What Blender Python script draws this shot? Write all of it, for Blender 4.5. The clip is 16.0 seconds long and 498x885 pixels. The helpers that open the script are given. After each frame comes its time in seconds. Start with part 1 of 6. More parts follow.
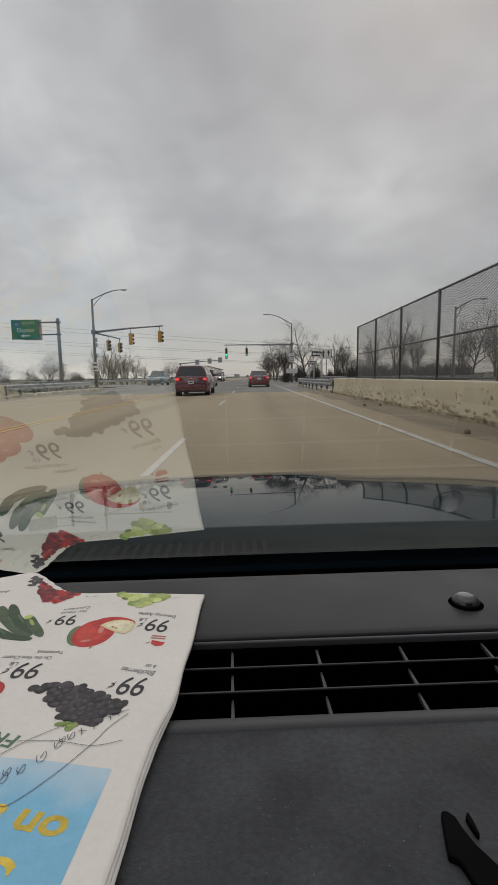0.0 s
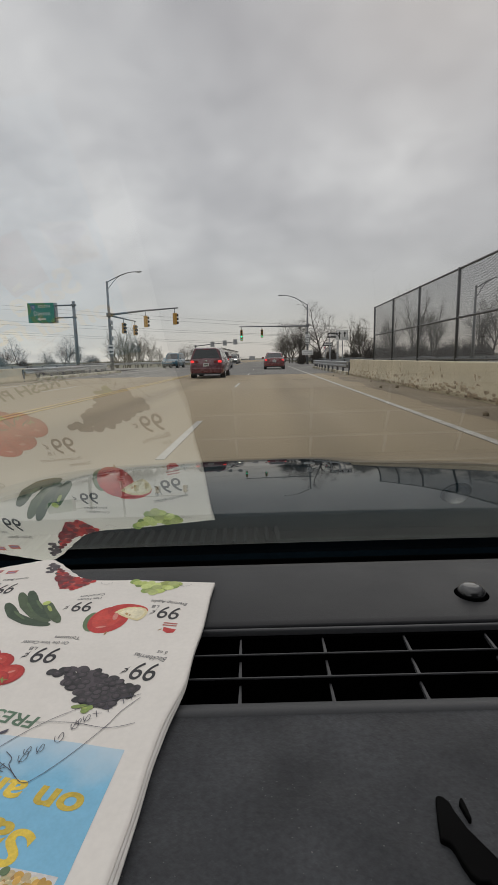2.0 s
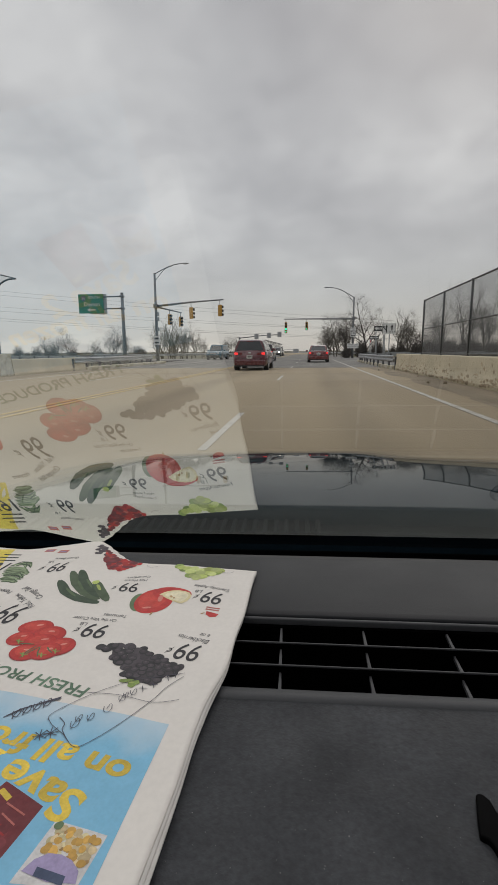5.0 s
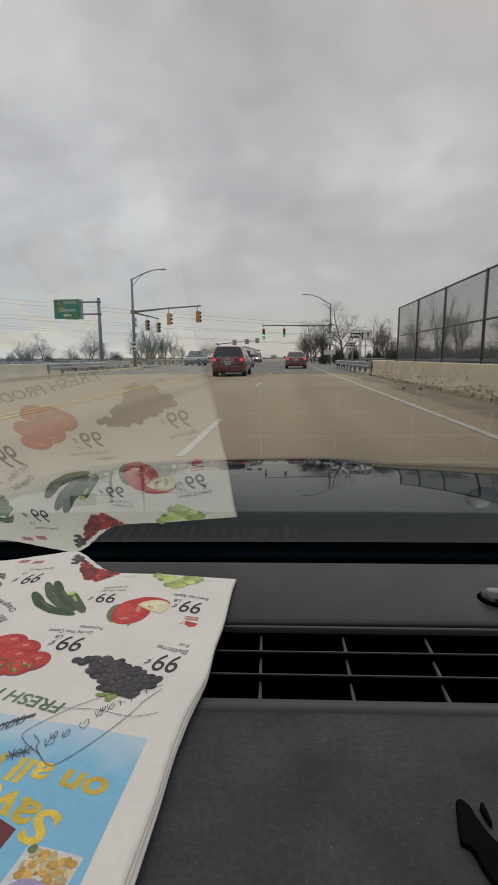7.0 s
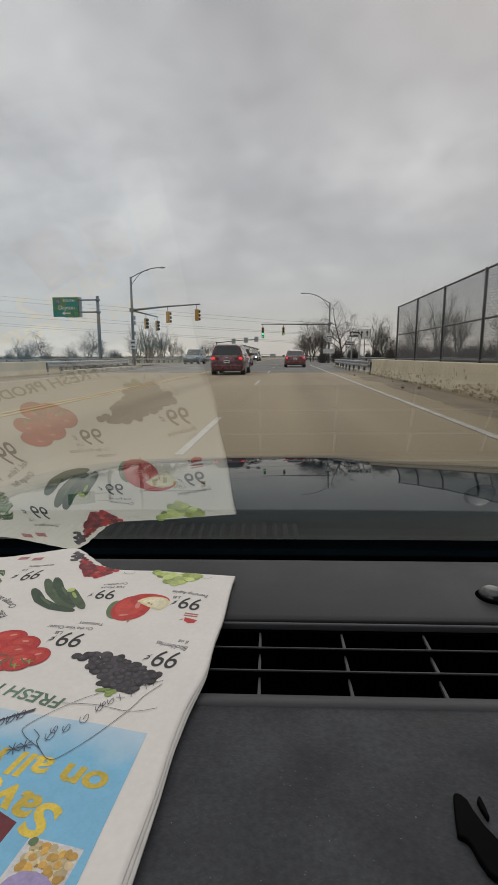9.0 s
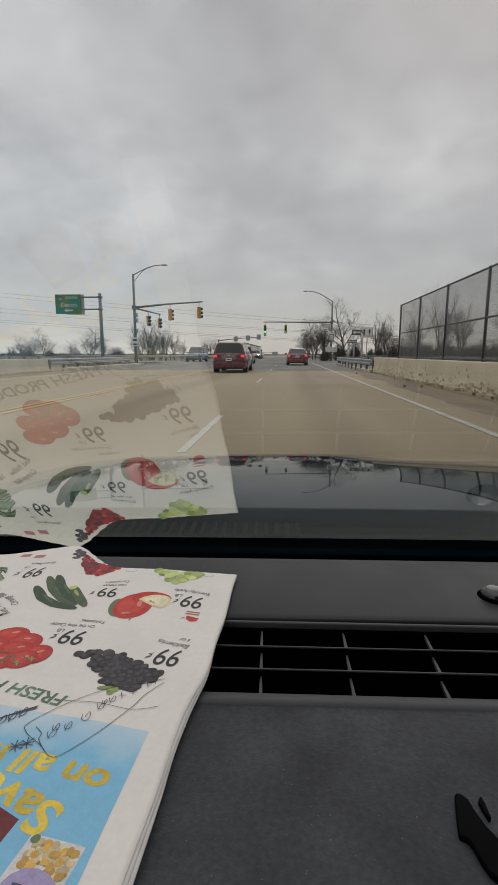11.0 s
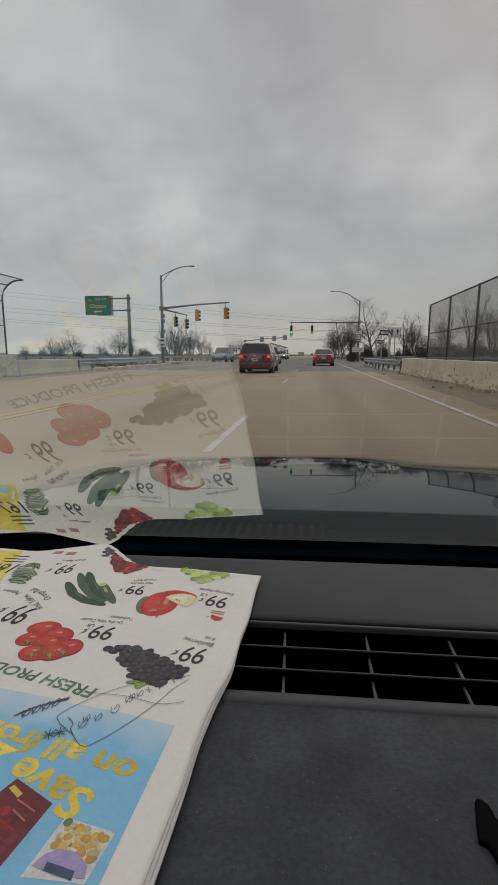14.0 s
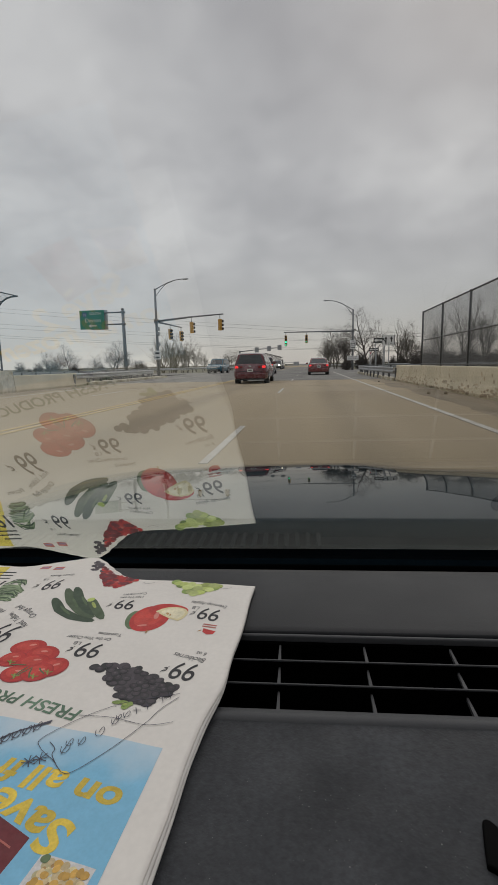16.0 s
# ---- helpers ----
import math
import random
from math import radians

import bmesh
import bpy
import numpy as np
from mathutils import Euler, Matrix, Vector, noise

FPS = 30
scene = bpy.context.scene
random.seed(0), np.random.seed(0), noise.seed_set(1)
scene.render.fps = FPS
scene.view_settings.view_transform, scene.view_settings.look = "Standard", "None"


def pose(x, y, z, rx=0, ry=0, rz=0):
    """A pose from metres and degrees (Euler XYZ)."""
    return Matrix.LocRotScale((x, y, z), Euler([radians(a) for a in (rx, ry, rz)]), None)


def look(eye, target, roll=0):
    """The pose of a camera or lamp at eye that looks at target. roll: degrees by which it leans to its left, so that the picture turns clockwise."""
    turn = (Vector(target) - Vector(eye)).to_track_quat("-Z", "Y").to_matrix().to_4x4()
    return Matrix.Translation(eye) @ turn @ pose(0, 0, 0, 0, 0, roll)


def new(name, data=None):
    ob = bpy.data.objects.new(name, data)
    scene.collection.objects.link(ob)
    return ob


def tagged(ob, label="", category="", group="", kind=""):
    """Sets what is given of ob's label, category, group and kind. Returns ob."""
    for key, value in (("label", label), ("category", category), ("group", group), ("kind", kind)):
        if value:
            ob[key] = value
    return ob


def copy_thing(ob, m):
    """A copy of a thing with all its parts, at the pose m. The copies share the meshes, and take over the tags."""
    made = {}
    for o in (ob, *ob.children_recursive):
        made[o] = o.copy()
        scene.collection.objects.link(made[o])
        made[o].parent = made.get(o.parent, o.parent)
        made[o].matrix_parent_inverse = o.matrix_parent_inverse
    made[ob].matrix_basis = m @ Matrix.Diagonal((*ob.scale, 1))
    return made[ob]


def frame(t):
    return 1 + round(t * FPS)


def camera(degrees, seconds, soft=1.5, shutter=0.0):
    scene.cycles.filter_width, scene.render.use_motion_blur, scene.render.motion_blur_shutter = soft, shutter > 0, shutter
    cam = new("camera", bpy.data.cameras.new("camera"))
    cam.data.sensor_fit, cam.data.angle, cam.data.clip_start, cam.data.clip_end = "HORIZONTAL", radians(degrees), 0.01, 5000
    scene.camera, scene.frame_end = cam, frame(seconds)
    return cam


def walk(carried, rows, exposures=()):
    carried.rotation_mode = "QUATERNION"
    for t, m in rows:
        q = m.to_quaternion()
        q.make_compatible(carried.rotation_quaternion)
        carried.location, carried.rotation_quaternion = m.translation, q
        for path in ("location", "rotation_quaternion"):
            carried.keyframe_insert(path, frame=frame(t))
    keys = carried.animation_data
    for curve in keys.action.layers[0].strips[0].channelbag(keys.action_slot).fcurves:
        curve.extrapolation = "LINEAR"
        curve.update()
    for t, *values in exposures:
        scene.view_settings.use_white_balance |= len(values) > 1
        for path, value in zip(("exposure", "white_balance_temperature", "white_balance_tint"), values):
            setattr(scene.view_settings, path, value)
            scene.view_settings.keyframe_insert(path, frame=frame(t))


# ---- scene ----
D = bpy.data

# camera: held just above the dashboard of a car that stands on the bridge; eye x, y, z, yaw, pitch, roll
ROWS = [
    (0, -0.0026, 0.0071, 0.9730, 4.21, -7.41, -0.95),
    (0.5, 0.0031, 0.0038, 0.9793, 5.89, -8.67, -1.67),
    (1, 0.0012, 0.0032, 0.9801, 5.75, -9.15, -1.22),
    (1.5, 0.0003, 0.0030, 0.9797, 5.80, -9.25, -1.12),
    (2, 0.0020, 0.0030, 0.9804, 6.06, -9.43, -1.27),
    (2.5, 0.0005, 0.0022, 0.9796, 6.66, -9.66, -0.53),
    (3, -0.0017, 0.0001, 0.9801, 7.44, -9.46, 0.23),
    (3.5, 0.0000, 0.0000, 0.9800, 8.50, -9.72, 0.00),
    (4, -0.0006, -0.0002, 0.9808, 10.24, -9.89, -0.06),
    (4.2, -0.0002, -0.0007, 0.9806, 11.41, -10.21, -0.78),
    (6.5, -0.0011, -0.0002, 0.9797, 8.95, -9.92, 0.00),
    (7, -0.0007, 0.0005, 0.9804, 8.39, -9.54, -0.32),
    (7.5, -0.0024, -0.0007, 0.9798, 7.88, -9.67, -0.02),
    (8, -0.0015, 0.0002, 0.9812, 7.95, -10.02, -0.05),
    (8.5, -0.0010, 0.0001, 0.9804, 7.96, -9.72, -0.20),
    (9, -0.0010, -0.0005, 0.9798, 8.25, -9.70, -0.14),
    (11.5, -0.0015, -0.0002, 0.9803, 8.45, -9.97, 0.09),
    (12, -0.0008, -0.0001, 0.9802, 7.97, -9.84, 0.02),
    (12.5, 0.0001, -0.0000, 0.9803, 7.65, -9.80, -0.17),
    (13, -0.0011, -0.0007, 0.9803, 7.94, -10.02, -0.62),
    (13.5, -0.0009, -0.0035, 0.9831, 9.88, -10.32, -0.18),
    (14, -0.0008, -0.0051, 0.9830, 11.43, -9.90, 0.12),
    (14.5, -0.0010, -0.0044, 0.9832, 12.68, -9.31, 0.69),
    (15, -0.0016, -0.0049, 0.9828, 13.01, -9.09, 0.72),
    (15.5, -0.0023, -0.0044, 0.9820, 13.50, -8.79, 0.71),
    (16, 0.0022, 0.0037, 0.9790, 11.10, -8.70, -1.20),
]
CAR_YAW = 2.37         # heading of the car, degrees to the left of the road
SPOT = pose(2.1, 34.8, 0, -0.30)   # where the car stands on the deck
DASH_YAW = 6.3         # heading of the dashboard in the camera's own survey axes
CARM = SPOT @ pose(0, 0, 0, 0, 0, CAR_YAW)
SURVEY = SPOT @ pose(0, 0, 0, 0, 0, CAR_YAW - DASH_YAW)
cam = camera(53.8, 16.0, soft=1.6)
walk(cam, [(t, SURVEY @ pose(x, y, z, 90 + p, 0, yaw) @ pose(0, 0, 0, 0, 0, roll)) for t, x, y, z, yaw, p, roll in ROWS],
     exposures=[(0.0, -0.14), (1.0, -0.10), (3.5, -0.07), (6.5, -0.10), (9.0, -0.11), (13.4, -0.11), (13.7, -0.14), (14.0, -0.30), (14.3, -0.29), (15.4, -0.27), (16.0, -0.22)])

# ---------------------------------------------------------------- sky and sun
SKY_STRENGTH = 1.0
world = D.worlds.new("overcast_sky")
scene.world = world
world.use_nodes = True
wt = world.node_tree
wt.nodes.clear()


def wn(kind, **kw):
    n = wt.nodes.new(kind)
    for k, v in kw.items():
        n.inputs[k].default_value = v
    return n


w_out, w_bg = wn("ShaderNodeOutputWorld"), wn("ShaderNodeBackground", Strength=SKY_STRENGTH)
w_tc = wn("ShaderNodeTexCoord")
w_sep = wn("ShaderNodeSeparateXYZ")
wt.links.new(w_tc.outputs["Generated"], w_sep.inputs[0])


def wmath(op, a, b=0.0, c=None):
    n = wt.nodes.new("ShaderNodeMath")
    n.operation = op
    for i, v in enumerate((a, b, c)):
        if v is None:
            continue
        if hasattr(v, "node"):
            wt.links.new(v, n.inputs[i])
        else:
            n.inputs[i].default_value = v
    return n.outputs[0]


def wramp(src, stops):
    n = wt.nodes.new("ShaderNodeValToRGB")
    wt.links.new(src, n.inputs[0])
    el = n.color_ramp.elements
    while len(el) < len(stops):
        el.new(0.5)
    for e, (p, c) in zip(el, stops):
        e.position, e.color = p, (*c, 1)
    return n.outputs[0]


# the cloud sheet is a plane overhead: directions are cast on to it
w_z = wmath("MAXIMUM", w_sep.outputs[2], 0.0)
w_h = wmath("ADD", w_z, 0.34)
w_u, w_v = wmath("DIVIDE", w_sep.outputs[0], w_h), wmath("DIVIDE", w_sep.outputs[1], w_h)
w_comb = wn("ShaderNodeCombineXYZ")
wt.links.new(w_u, w_comb.inputs[0])
wt.links.new(w_v, w_comb.inputs[1])
w_n1 = wn("ShaderNodeTexNoise", Scale=2.1, Detail=4.0, Roughness=0.48, Distortion=0.15)
w_n2 = wn("ShaderNodeTexNoise", Scale=6.5, Detail=5.0, Roughness=0.55, Distortion=0.35)
w_off = wn("ShaderNodeVectorMath")
w_off.operation = "ADD"
w_off.inputs[1].default_value = (3.1, 1.7, 0)
wt.links.new(w_comb.outputs[0], w_off.inputs[0])
for n in (w_n1, w_n2):
    wt.links.new(w_off.outputs[0], n.inputs["Vector"])
w_mixn = wmath("ADD", wmath("MULTIPLY", w_n1.outputs[0], 0.72), wmath("MULTIPLY", w_n2.outputs[0], 0.28))
# thinner cloud to the west of the road lets more light through
w_west = wmath("MULTIPLY", w_sep.outputs[0], -0.25)
w_cloud = wramp(wmath("ADD", w_mixn, w_west), [(0.32, (0.372, 0.362, 0.372)), (0.50, (0.471, 0.463, 0.471)), (0.70, (0.640, 0.632, 0.634))])
w_east = wmath("MULTIPLY", wmath("MAXIMUM", w_sep.outputs[0], 0.0), 0.35)
w_low = wramp(wmath("ADD", wmath("ADD", w_sep.outputs[2], w_east), wmath("MULTIPLY", wmath("SUBTRACT", w_mixn, 0.5), 0.35)), [(0.0, (0.66, 0.645, 0.62)), (0.025, (0.53, 0.522, 0.52)), (0.08, (0.475, 0.470, 0.476)), (0.22, (0.405, 0.404, 0.416))])
w_fac = wmath("MULTIPLY", wmath("SUBTRACT", 0.22, w_z), 4.0)
w_fac.node.use_clamp = True
w_mix = wt.nodes.new("ShaderNodeMixRGB")
wt.links.new(w_fac, w_mix.inputs[0])
wt.links.new(w_cloud, w_mix.inputs[1])
wt.links.new(w_low, w_mix.inputs[2])
w_sky = wt.nodes.new("ShaderNodeTexSky")
w_sky.sky_type, w_sky.sun_disc = "NISHITA", False
w_sky.sun_elevation, w_sky.sun_rotation = radians(38), radians(20)
w_skys = wt.nodes.new("ShaderNodeMixRGB")
w_skys.blend_type = "ADD"
w_skys.inputs[0].default_value = 0.012
wt.links.new(w_mix.outputs[0], w_skys.inputs[1])
wt.links.new(w_sky.outputs[0], w_skys.inputs[2])
# an overcast sky is brightest overhead
w_zen = wmath("ADD", 1.0, wmath("MULTIPLY", wmath("SMOOTH_MIN", wmath("MAXIMUM", wmath("SUBTRACT", w_z, 0.56), 0.0), 0.30, 0.1), 4.0))
w_gain = wt.nodes.new("ShaderNodeVectorMath")
w_gain.operation = "SCALE"
wt.links.new(w_skys.outputs[0], w_gain.inputs[0])
wt.links.new(w_zen, w_gain.inputs["Scale"])
wt.links.new(w_gain.outputs[0], w_bg.inputs["Color"])
wt.links.new(w_bg.outputs[0], w_out.inputs["Surface"])

sun_data = D.lights.new("sun", "SUN")
sun_data.energy, sun_data.angle, sun_data.color = 0.5, radians(50), (1.0, 0.97, 0.93)
sun = new("sun", sun_data)
sun.matrix_world = look((20, 60, 50), (0, 0, 0))

# ---------------------------------------------------------------- materials


def material(name, base, rough=0.6, metal=0.0, vary=0.12, scale=6.0, fine=60.0, bump=0.0, bump_scale=120.0, other=None,
             other_at=(0.55, 0.75), coat=0.0, spec=0.5, stretch=(1, 1, 1), per_object=0.0, islands=0.0):
    """Base colour with a coarse and a fine variation, an optional second colour in patches, and fine relief."""
    m = D.materials.new(name)
    m.use_nodes = True
    t = m.node_tree
    b = t.nodes["Principled BSDF"]
    b.inputs["Roughness"].default_value, b.inputs["Metallic"].default_value = rough, metal
    b.inputs["Coat Weight"].default_value = coat
    b.inputs["Coat Roughness"].default_value = 0.03
    b.inputs["Specular IOR Level"].default_value = spec
    tc, mp = t.nodes.new("ShaderNodeTexCoord"), t.nodes.new("ShaderNodeMapping")
    mp.inputs["Scale"].default_value = stretch
    t.links.new(tc.outputs["Object"], mp.inputs[0])

    def noise_at(s, detail=4.0):
        n = t.nodes.new("ShaderNodeTexNoise")
        n.inputs["Scale"].default_value, n.inputs["Detail"].default_value = s, detail
        t.links.new(mp.outputs[0], n.inputs["Vector"])
        return n.outputs[0]

    def mix(kind, fac, a, c):
        n = t.nodes.new("ShaderNodeMixRGB")
        n.blend_type = kind
        for i, v in enumerate((fac, a, c)):
            if hasattr(v, "node"):
                t.links.new(v, n.inputs[i])
            else:
                n.inputs[i].default_value = v if i == 0 else (*v, 1)
        return n.outputs[0]

    def ramp(src, lo, hi, a, c):
        n = t.nodes.new("ShaderNodeValToRGB")
        t.links.new(src, n.inputs[0])
        n.color_ramp.elements[0].position, n.color_ramp.elements[1].position = lo, hi
        n.color_ramp.elements[0].color, n.color_ramp.elements[1].color = (*(a,) * 3, 1), (*(c,) * 3, 1)
        return n.outputs[0]

    col = mix("MIX", 0.0, base, base)
    if other:
        col = mix("MIX", ramp(noise_at(scale * 0.6, 6.0), *other_at, 0.0, 1.0), col, other)
    if vary:
        col = mix("MULTIPLY", 1.0, col, ramp(noise_at(scale), 0.3, 0.7, 1 - vary, 1 + vary * 0.6))
        col = mix("MULTIPLY", 1.0, col, ramp(noise_at(fine, 3.0), 0.3, 0.7, 1 - vary * 0.7, 1 + vary * 0.5))
    if per_object:
        oi = t.nodes.new("ShaderNodeObjectInfo")
        col = mix("MULTIPLY", 1.0, col, ramp(oi.outputs["Random"], 0.0, 1.0, 1 - per_object, 1 + per_object))
    if islands:
        ge = t.nodes.new("ShaderNodeNewGeometry")
        col = mix("MULTIPLY", 1.0, col, ramp(ge.outputs["Random Per Island"], 0.0, 1.0, 1 - islands, 1 + islands))
    t.links.new(col, b.inputs["Base Color"])
    if vary:
        t.links.new(ramp(noise_at(scale * 1.7), 0.3, 0.7, max(rough - 0.08, 0.02), min(rough + 0.08, 1)), b.inputs["Roughness"])
    if bump:
        bp = t.nodes.new("ShaderNodeBump")
        bp.inputs["Strength"].default_value, bp.inputs["Distance"].default_value = 1.0, bump
        t.links.new(noise_at(bump_scale, 3.0), bp.inputs["Height"])
        t.links.new(bp.outputs[0], b.inputs["Normal"])
    return m


def glow(name, colour, strength):
    m = D.materials.new(name)
    m.use_nodes = True
    b = m.node_tree.nodes["Principled BSDF"]
    b.inputs["Base Color"].default_value = (*colour, 1)
    b.inputs["Emission Color"].default_value = (*colour, 1)
    b.inputs["Emission Strength"].default_value = strength
    return m


def pane_material(name, tint, ior, boost, rough=0.0, gloss_tint=(1, 1, 1)):
    """A clear sheet: mirror-like gloss that grows at a grazing look, clear otherwise, with a faint film of dust."""
    m = D.materials.new(name)
    m.use_nodes = True
    t = m.node_tree
    t.nodes.clear()
    out, mixs = t.nodes.new("ShaderNodeOutputMaterial"), t.nodes.new("ShaderNodeMixShader")
    clear, gloss = t.nodes.new("ShaderNodeBsdfTransparent"), t.nodes.new("ShaderNodeBsdfGlossy")
    clear.inputs[0].default_value = (*tint, 1)
    gloss.inputs["Roughness"].default_value = rough
    gloss.inputs["Color"].default_value = (*gloss_tint, 1)
    fr, mu = t.nodes.new("ShaderNodeFresnel"), t.nodes.new("ShaderNodeMath")
    fr.inputs[0].default_value = ior
    up, dn = t.nodes.new("ShaderNodeMath"), t.nodes.new("ShaderNodeMath")
    up.operation, dn.operation, mu.operation, mu.use_clamp = "MULTIPLY", "MULTIPLY_ADD", "DIVIDE", True
    up.inputs[1].default_value, dn.inputs[1].default_value, dn.inputs[2].default_value = boost, 1.7, 1.0
    t.links.new(fr.outputs[0], up.inputs[0])
    t.links.new(fr.outputs[0], dn.inputs[0])
    t.links.new(up.outputs[0], mu.inputs[0])
    t.links.new(dn.outputs[0], mu.inputs[1])
    t.links.new(mu.outputs[0], mixs.inputs[0])
    t.links.new(clear.outputs[0], mixs.inputs[1])
    t.links.new(gloss.outputs[0], mixs.inputs[2])
    t.links.new(mixs.outputs[0], out.inputs[0])
    return m


def link_mesh(name, colour, coverage, pitch=0.05):
    """Chain link: wires in a diamond pattern, open between them."""
    m = D.materials.new(name)
    m.use_nodes = True
    t = m.node_tree
    b, out = t.nodes["Principled BSDF"], t.nodes["Material Output"]
    b.inputs["Base Color"].default_value, b.inputs["Roughness"].default_value = (*colour, 1), 0.5
    b.inputs["Metallic"].default_value = 0.4
    tc, sp = t.nodes.new("ShaderNodeTexCoord"), t.nodes.new("ShaderNodeSeparateXYZ")
    t.links.new(tc.outputs["UV"], sp.inputs[0])

    def mth(op, a, c):
        n = t.nodes.new("ShaderNodeMath")
        n.operation = op
        for i, v in enumerate((a, c)):
            if hasattr(v, "node"):
                t.links.new(v, n.inputs[i])
            else:
                n.inputs[i].default_value = v
        return n.outputs[0]

    wires = []
    for op in ("ADD", "SUBTRACT"):
        d = mth("DIVIDE", mth(op, sp.outputs[0], sp.outputs[1]), pitch)
        wires.append(mth("LESS_THAN", mth("FRACT", mth("ADD", d, 1000.0), 0), coverage / 2))
    tr, ms = t.nodes.new("ShaderNodeBsdfTransparent"), t.nodes.new("ShaderNodeMixShader")
    t.links.new(mth("MAXIMUM", wires[0], wires[1]), ms.inputs[0])
    t.links.new(tr.outputs[0], ms.inputs[1])
    t.links.new(b.outputs[0], ms.inputs[2])
    t.links.new(ms.outputs[0], out.inputs[0])
    return m


M = {}
# far strip vinyl, darkened so that its image in the windscreen stays dim
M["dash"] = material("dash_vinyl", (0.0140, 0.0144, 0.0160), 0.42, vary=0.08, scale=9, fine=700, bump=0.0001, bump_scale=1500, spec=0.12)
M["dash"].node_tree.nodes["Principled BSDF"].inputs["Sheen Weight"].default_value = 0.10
# lighter copy of the dash vinyl: the highlight on the lips is in its colour
M["dash_lip"] = material("dash_vinyl_lit_lip", (0.046, 0.047, 0.049), 0.5, vary=0.08, scale=9, fine=700, bump=0.0001, bump_scale=1500, spec=0.3)
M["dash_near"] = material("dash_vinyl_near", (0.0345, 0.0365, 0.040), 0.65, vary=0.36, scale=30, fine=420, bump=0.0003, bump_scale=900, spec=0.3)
M["black_plastic"] = material("black_plastic", (0.012, 0.012, 0.013), 0.45, vary=0.1, scale=20, fine=300)
M["black_gloss"] = material("black_clip_plastic", (0.0022, 0.0022, 0.0022), 0.7, vary=0.05, scale=20, spec=0.04)
# shade inside recesses as flat black; also the black seal and sensor ring
M["black_and_shade"] = material("recess_shade_and_black", (0.0012, 0.0012, 0.0012), 1.0, vary=0.0, spec=0.0)
M["slat"] = material("vent_slat_plastic", (0.036, 0.036, 0.038), 0.6, vary=0.08, scale=30)
M["sensor"] = material("sensor_dome", (0.015, 0.015, 0.015), 0.12, vary=0.0, coat=0.6)
M["cowl"] = material("cowl_plastic", (0.0020, 0.0042, 0.0060), 0.7, vary=0.25, scale=12, fine=150, bump=0.001, bump_scale=200, spec=0.0)
M["car_black"] = material("black_car_paint", (0.001, 0.014, 0.022), 0.012, vary=0.0, spec=0.29)
M["car_black"].node_tree.nodes["Principled BSDF"].inputs["Specular Tint"].default_value = (0.84, 0.96, 1.0, 1)
# cowl plastic made lighter for the ribs, their lit look put into the colour
M["cowl_rib"] = material("cowl_plastic_lit_rib", (0.0075, 0.0105, 0.0125), 0.7, vary=0.25, scale=12, fine=150, spec=0.1)
M["lining"] = material("cabin_lining", (0.035, 0.034, 0.033), 0.9, vary=0.1, scale=8)
M["windscreen"] = pane_material("windscreen_glass", (0.955, 0.958, 0.935), 1.22, 2.65, gloss_tint=(0.955, 1.0, 0.935))
M["paper"] = material("newsprint", (0.705, 0.664, 0.608), 0.75, vary=0.045, scale=28, fine=420, bump=0.0009, bump_scale=38)
M["paper_edge"] = material("newsprint_edge", (0.60, 0.57, 0.53), 0.85, vary=0.08, scale=60)

M["concrete_road"] = material("concrete_road", (0.355, 0.288, 0.187), 0.85, vary=0.11, scale=0.60, fine=40, bump=0.004,
                              bump_scale=90, other=(0.26, 0.205, 0.138), other_at=(0.5, 0.75), stretch=(1, 0.12, 1))


def oil_tracks(m, centres, half, depth):
    """Soft dark oil streaks along y, one in the middle of each lane."""
    t = m.node_tree
    b = t.nodes["Principled BSDF"]
    tc, sp, nz = t.nodes.new("ShaderNodeTexCoord"), t.nodes.new("ShaderNodeSeparateXYZ"), t.nodes.new("ShaderNodeTexNoise")
    nz.inputs["Scale"].default_value = 0.35
    t.links.new(tc.outputs["Object"], sp.inputs[0])
    t.links.new(tc.outputs["Object"], nz.inputs["Vector"])
    for c in centres:
        off = t.nodes.new("ShaderNodeMath")
        off.operation = "SUBTRACT"
        t.links.new(sp.outputs[0], off.inputs[0])
        off.inputs[1].default_value = c
        far = t.nodes.new("ShaderNodeMath")
        far.operation = "ABSOLUTE"
        t.links.new(off.outputs[0], far.inputs[0])
        wob = t.nodes.new("ShaderNodeMath")
        wob.operation = "MULTIPLY_ADD"
        t.links.new(nz.outputs[0], wob.inputs[0])
        wob.inputs[1].default_value = 0.5
        t.links.new(far.outputs[0], wob.inputs[2])
        mr = t.nodes.new("ShaderNodeMapRange")
        mr.interpolation_type = "SMOOTHSTEP"
        t.links.new(wob.outputs[0], mr.inputs[0])
        for i, v in zip((1, 2, 3, 4), (0.2, half + 0.25, 1 - depth, 1.0)):
            mr.inputs[i].default_value = v
        mx = t.nodes.new("ShaderNodeMixRGB")
        mx.blend_type = "MULTIPLY"
        mx.inputs[0].default_value = 1.0
        t.links.new(b.inputs["Base Color"].links[0].from_socket, mx.inputs[1])
        t.links.new(mr.outputs[0], mx.inputs[2])
        t.links.new(mx.outputs[0], b.inputs["Base Color"])


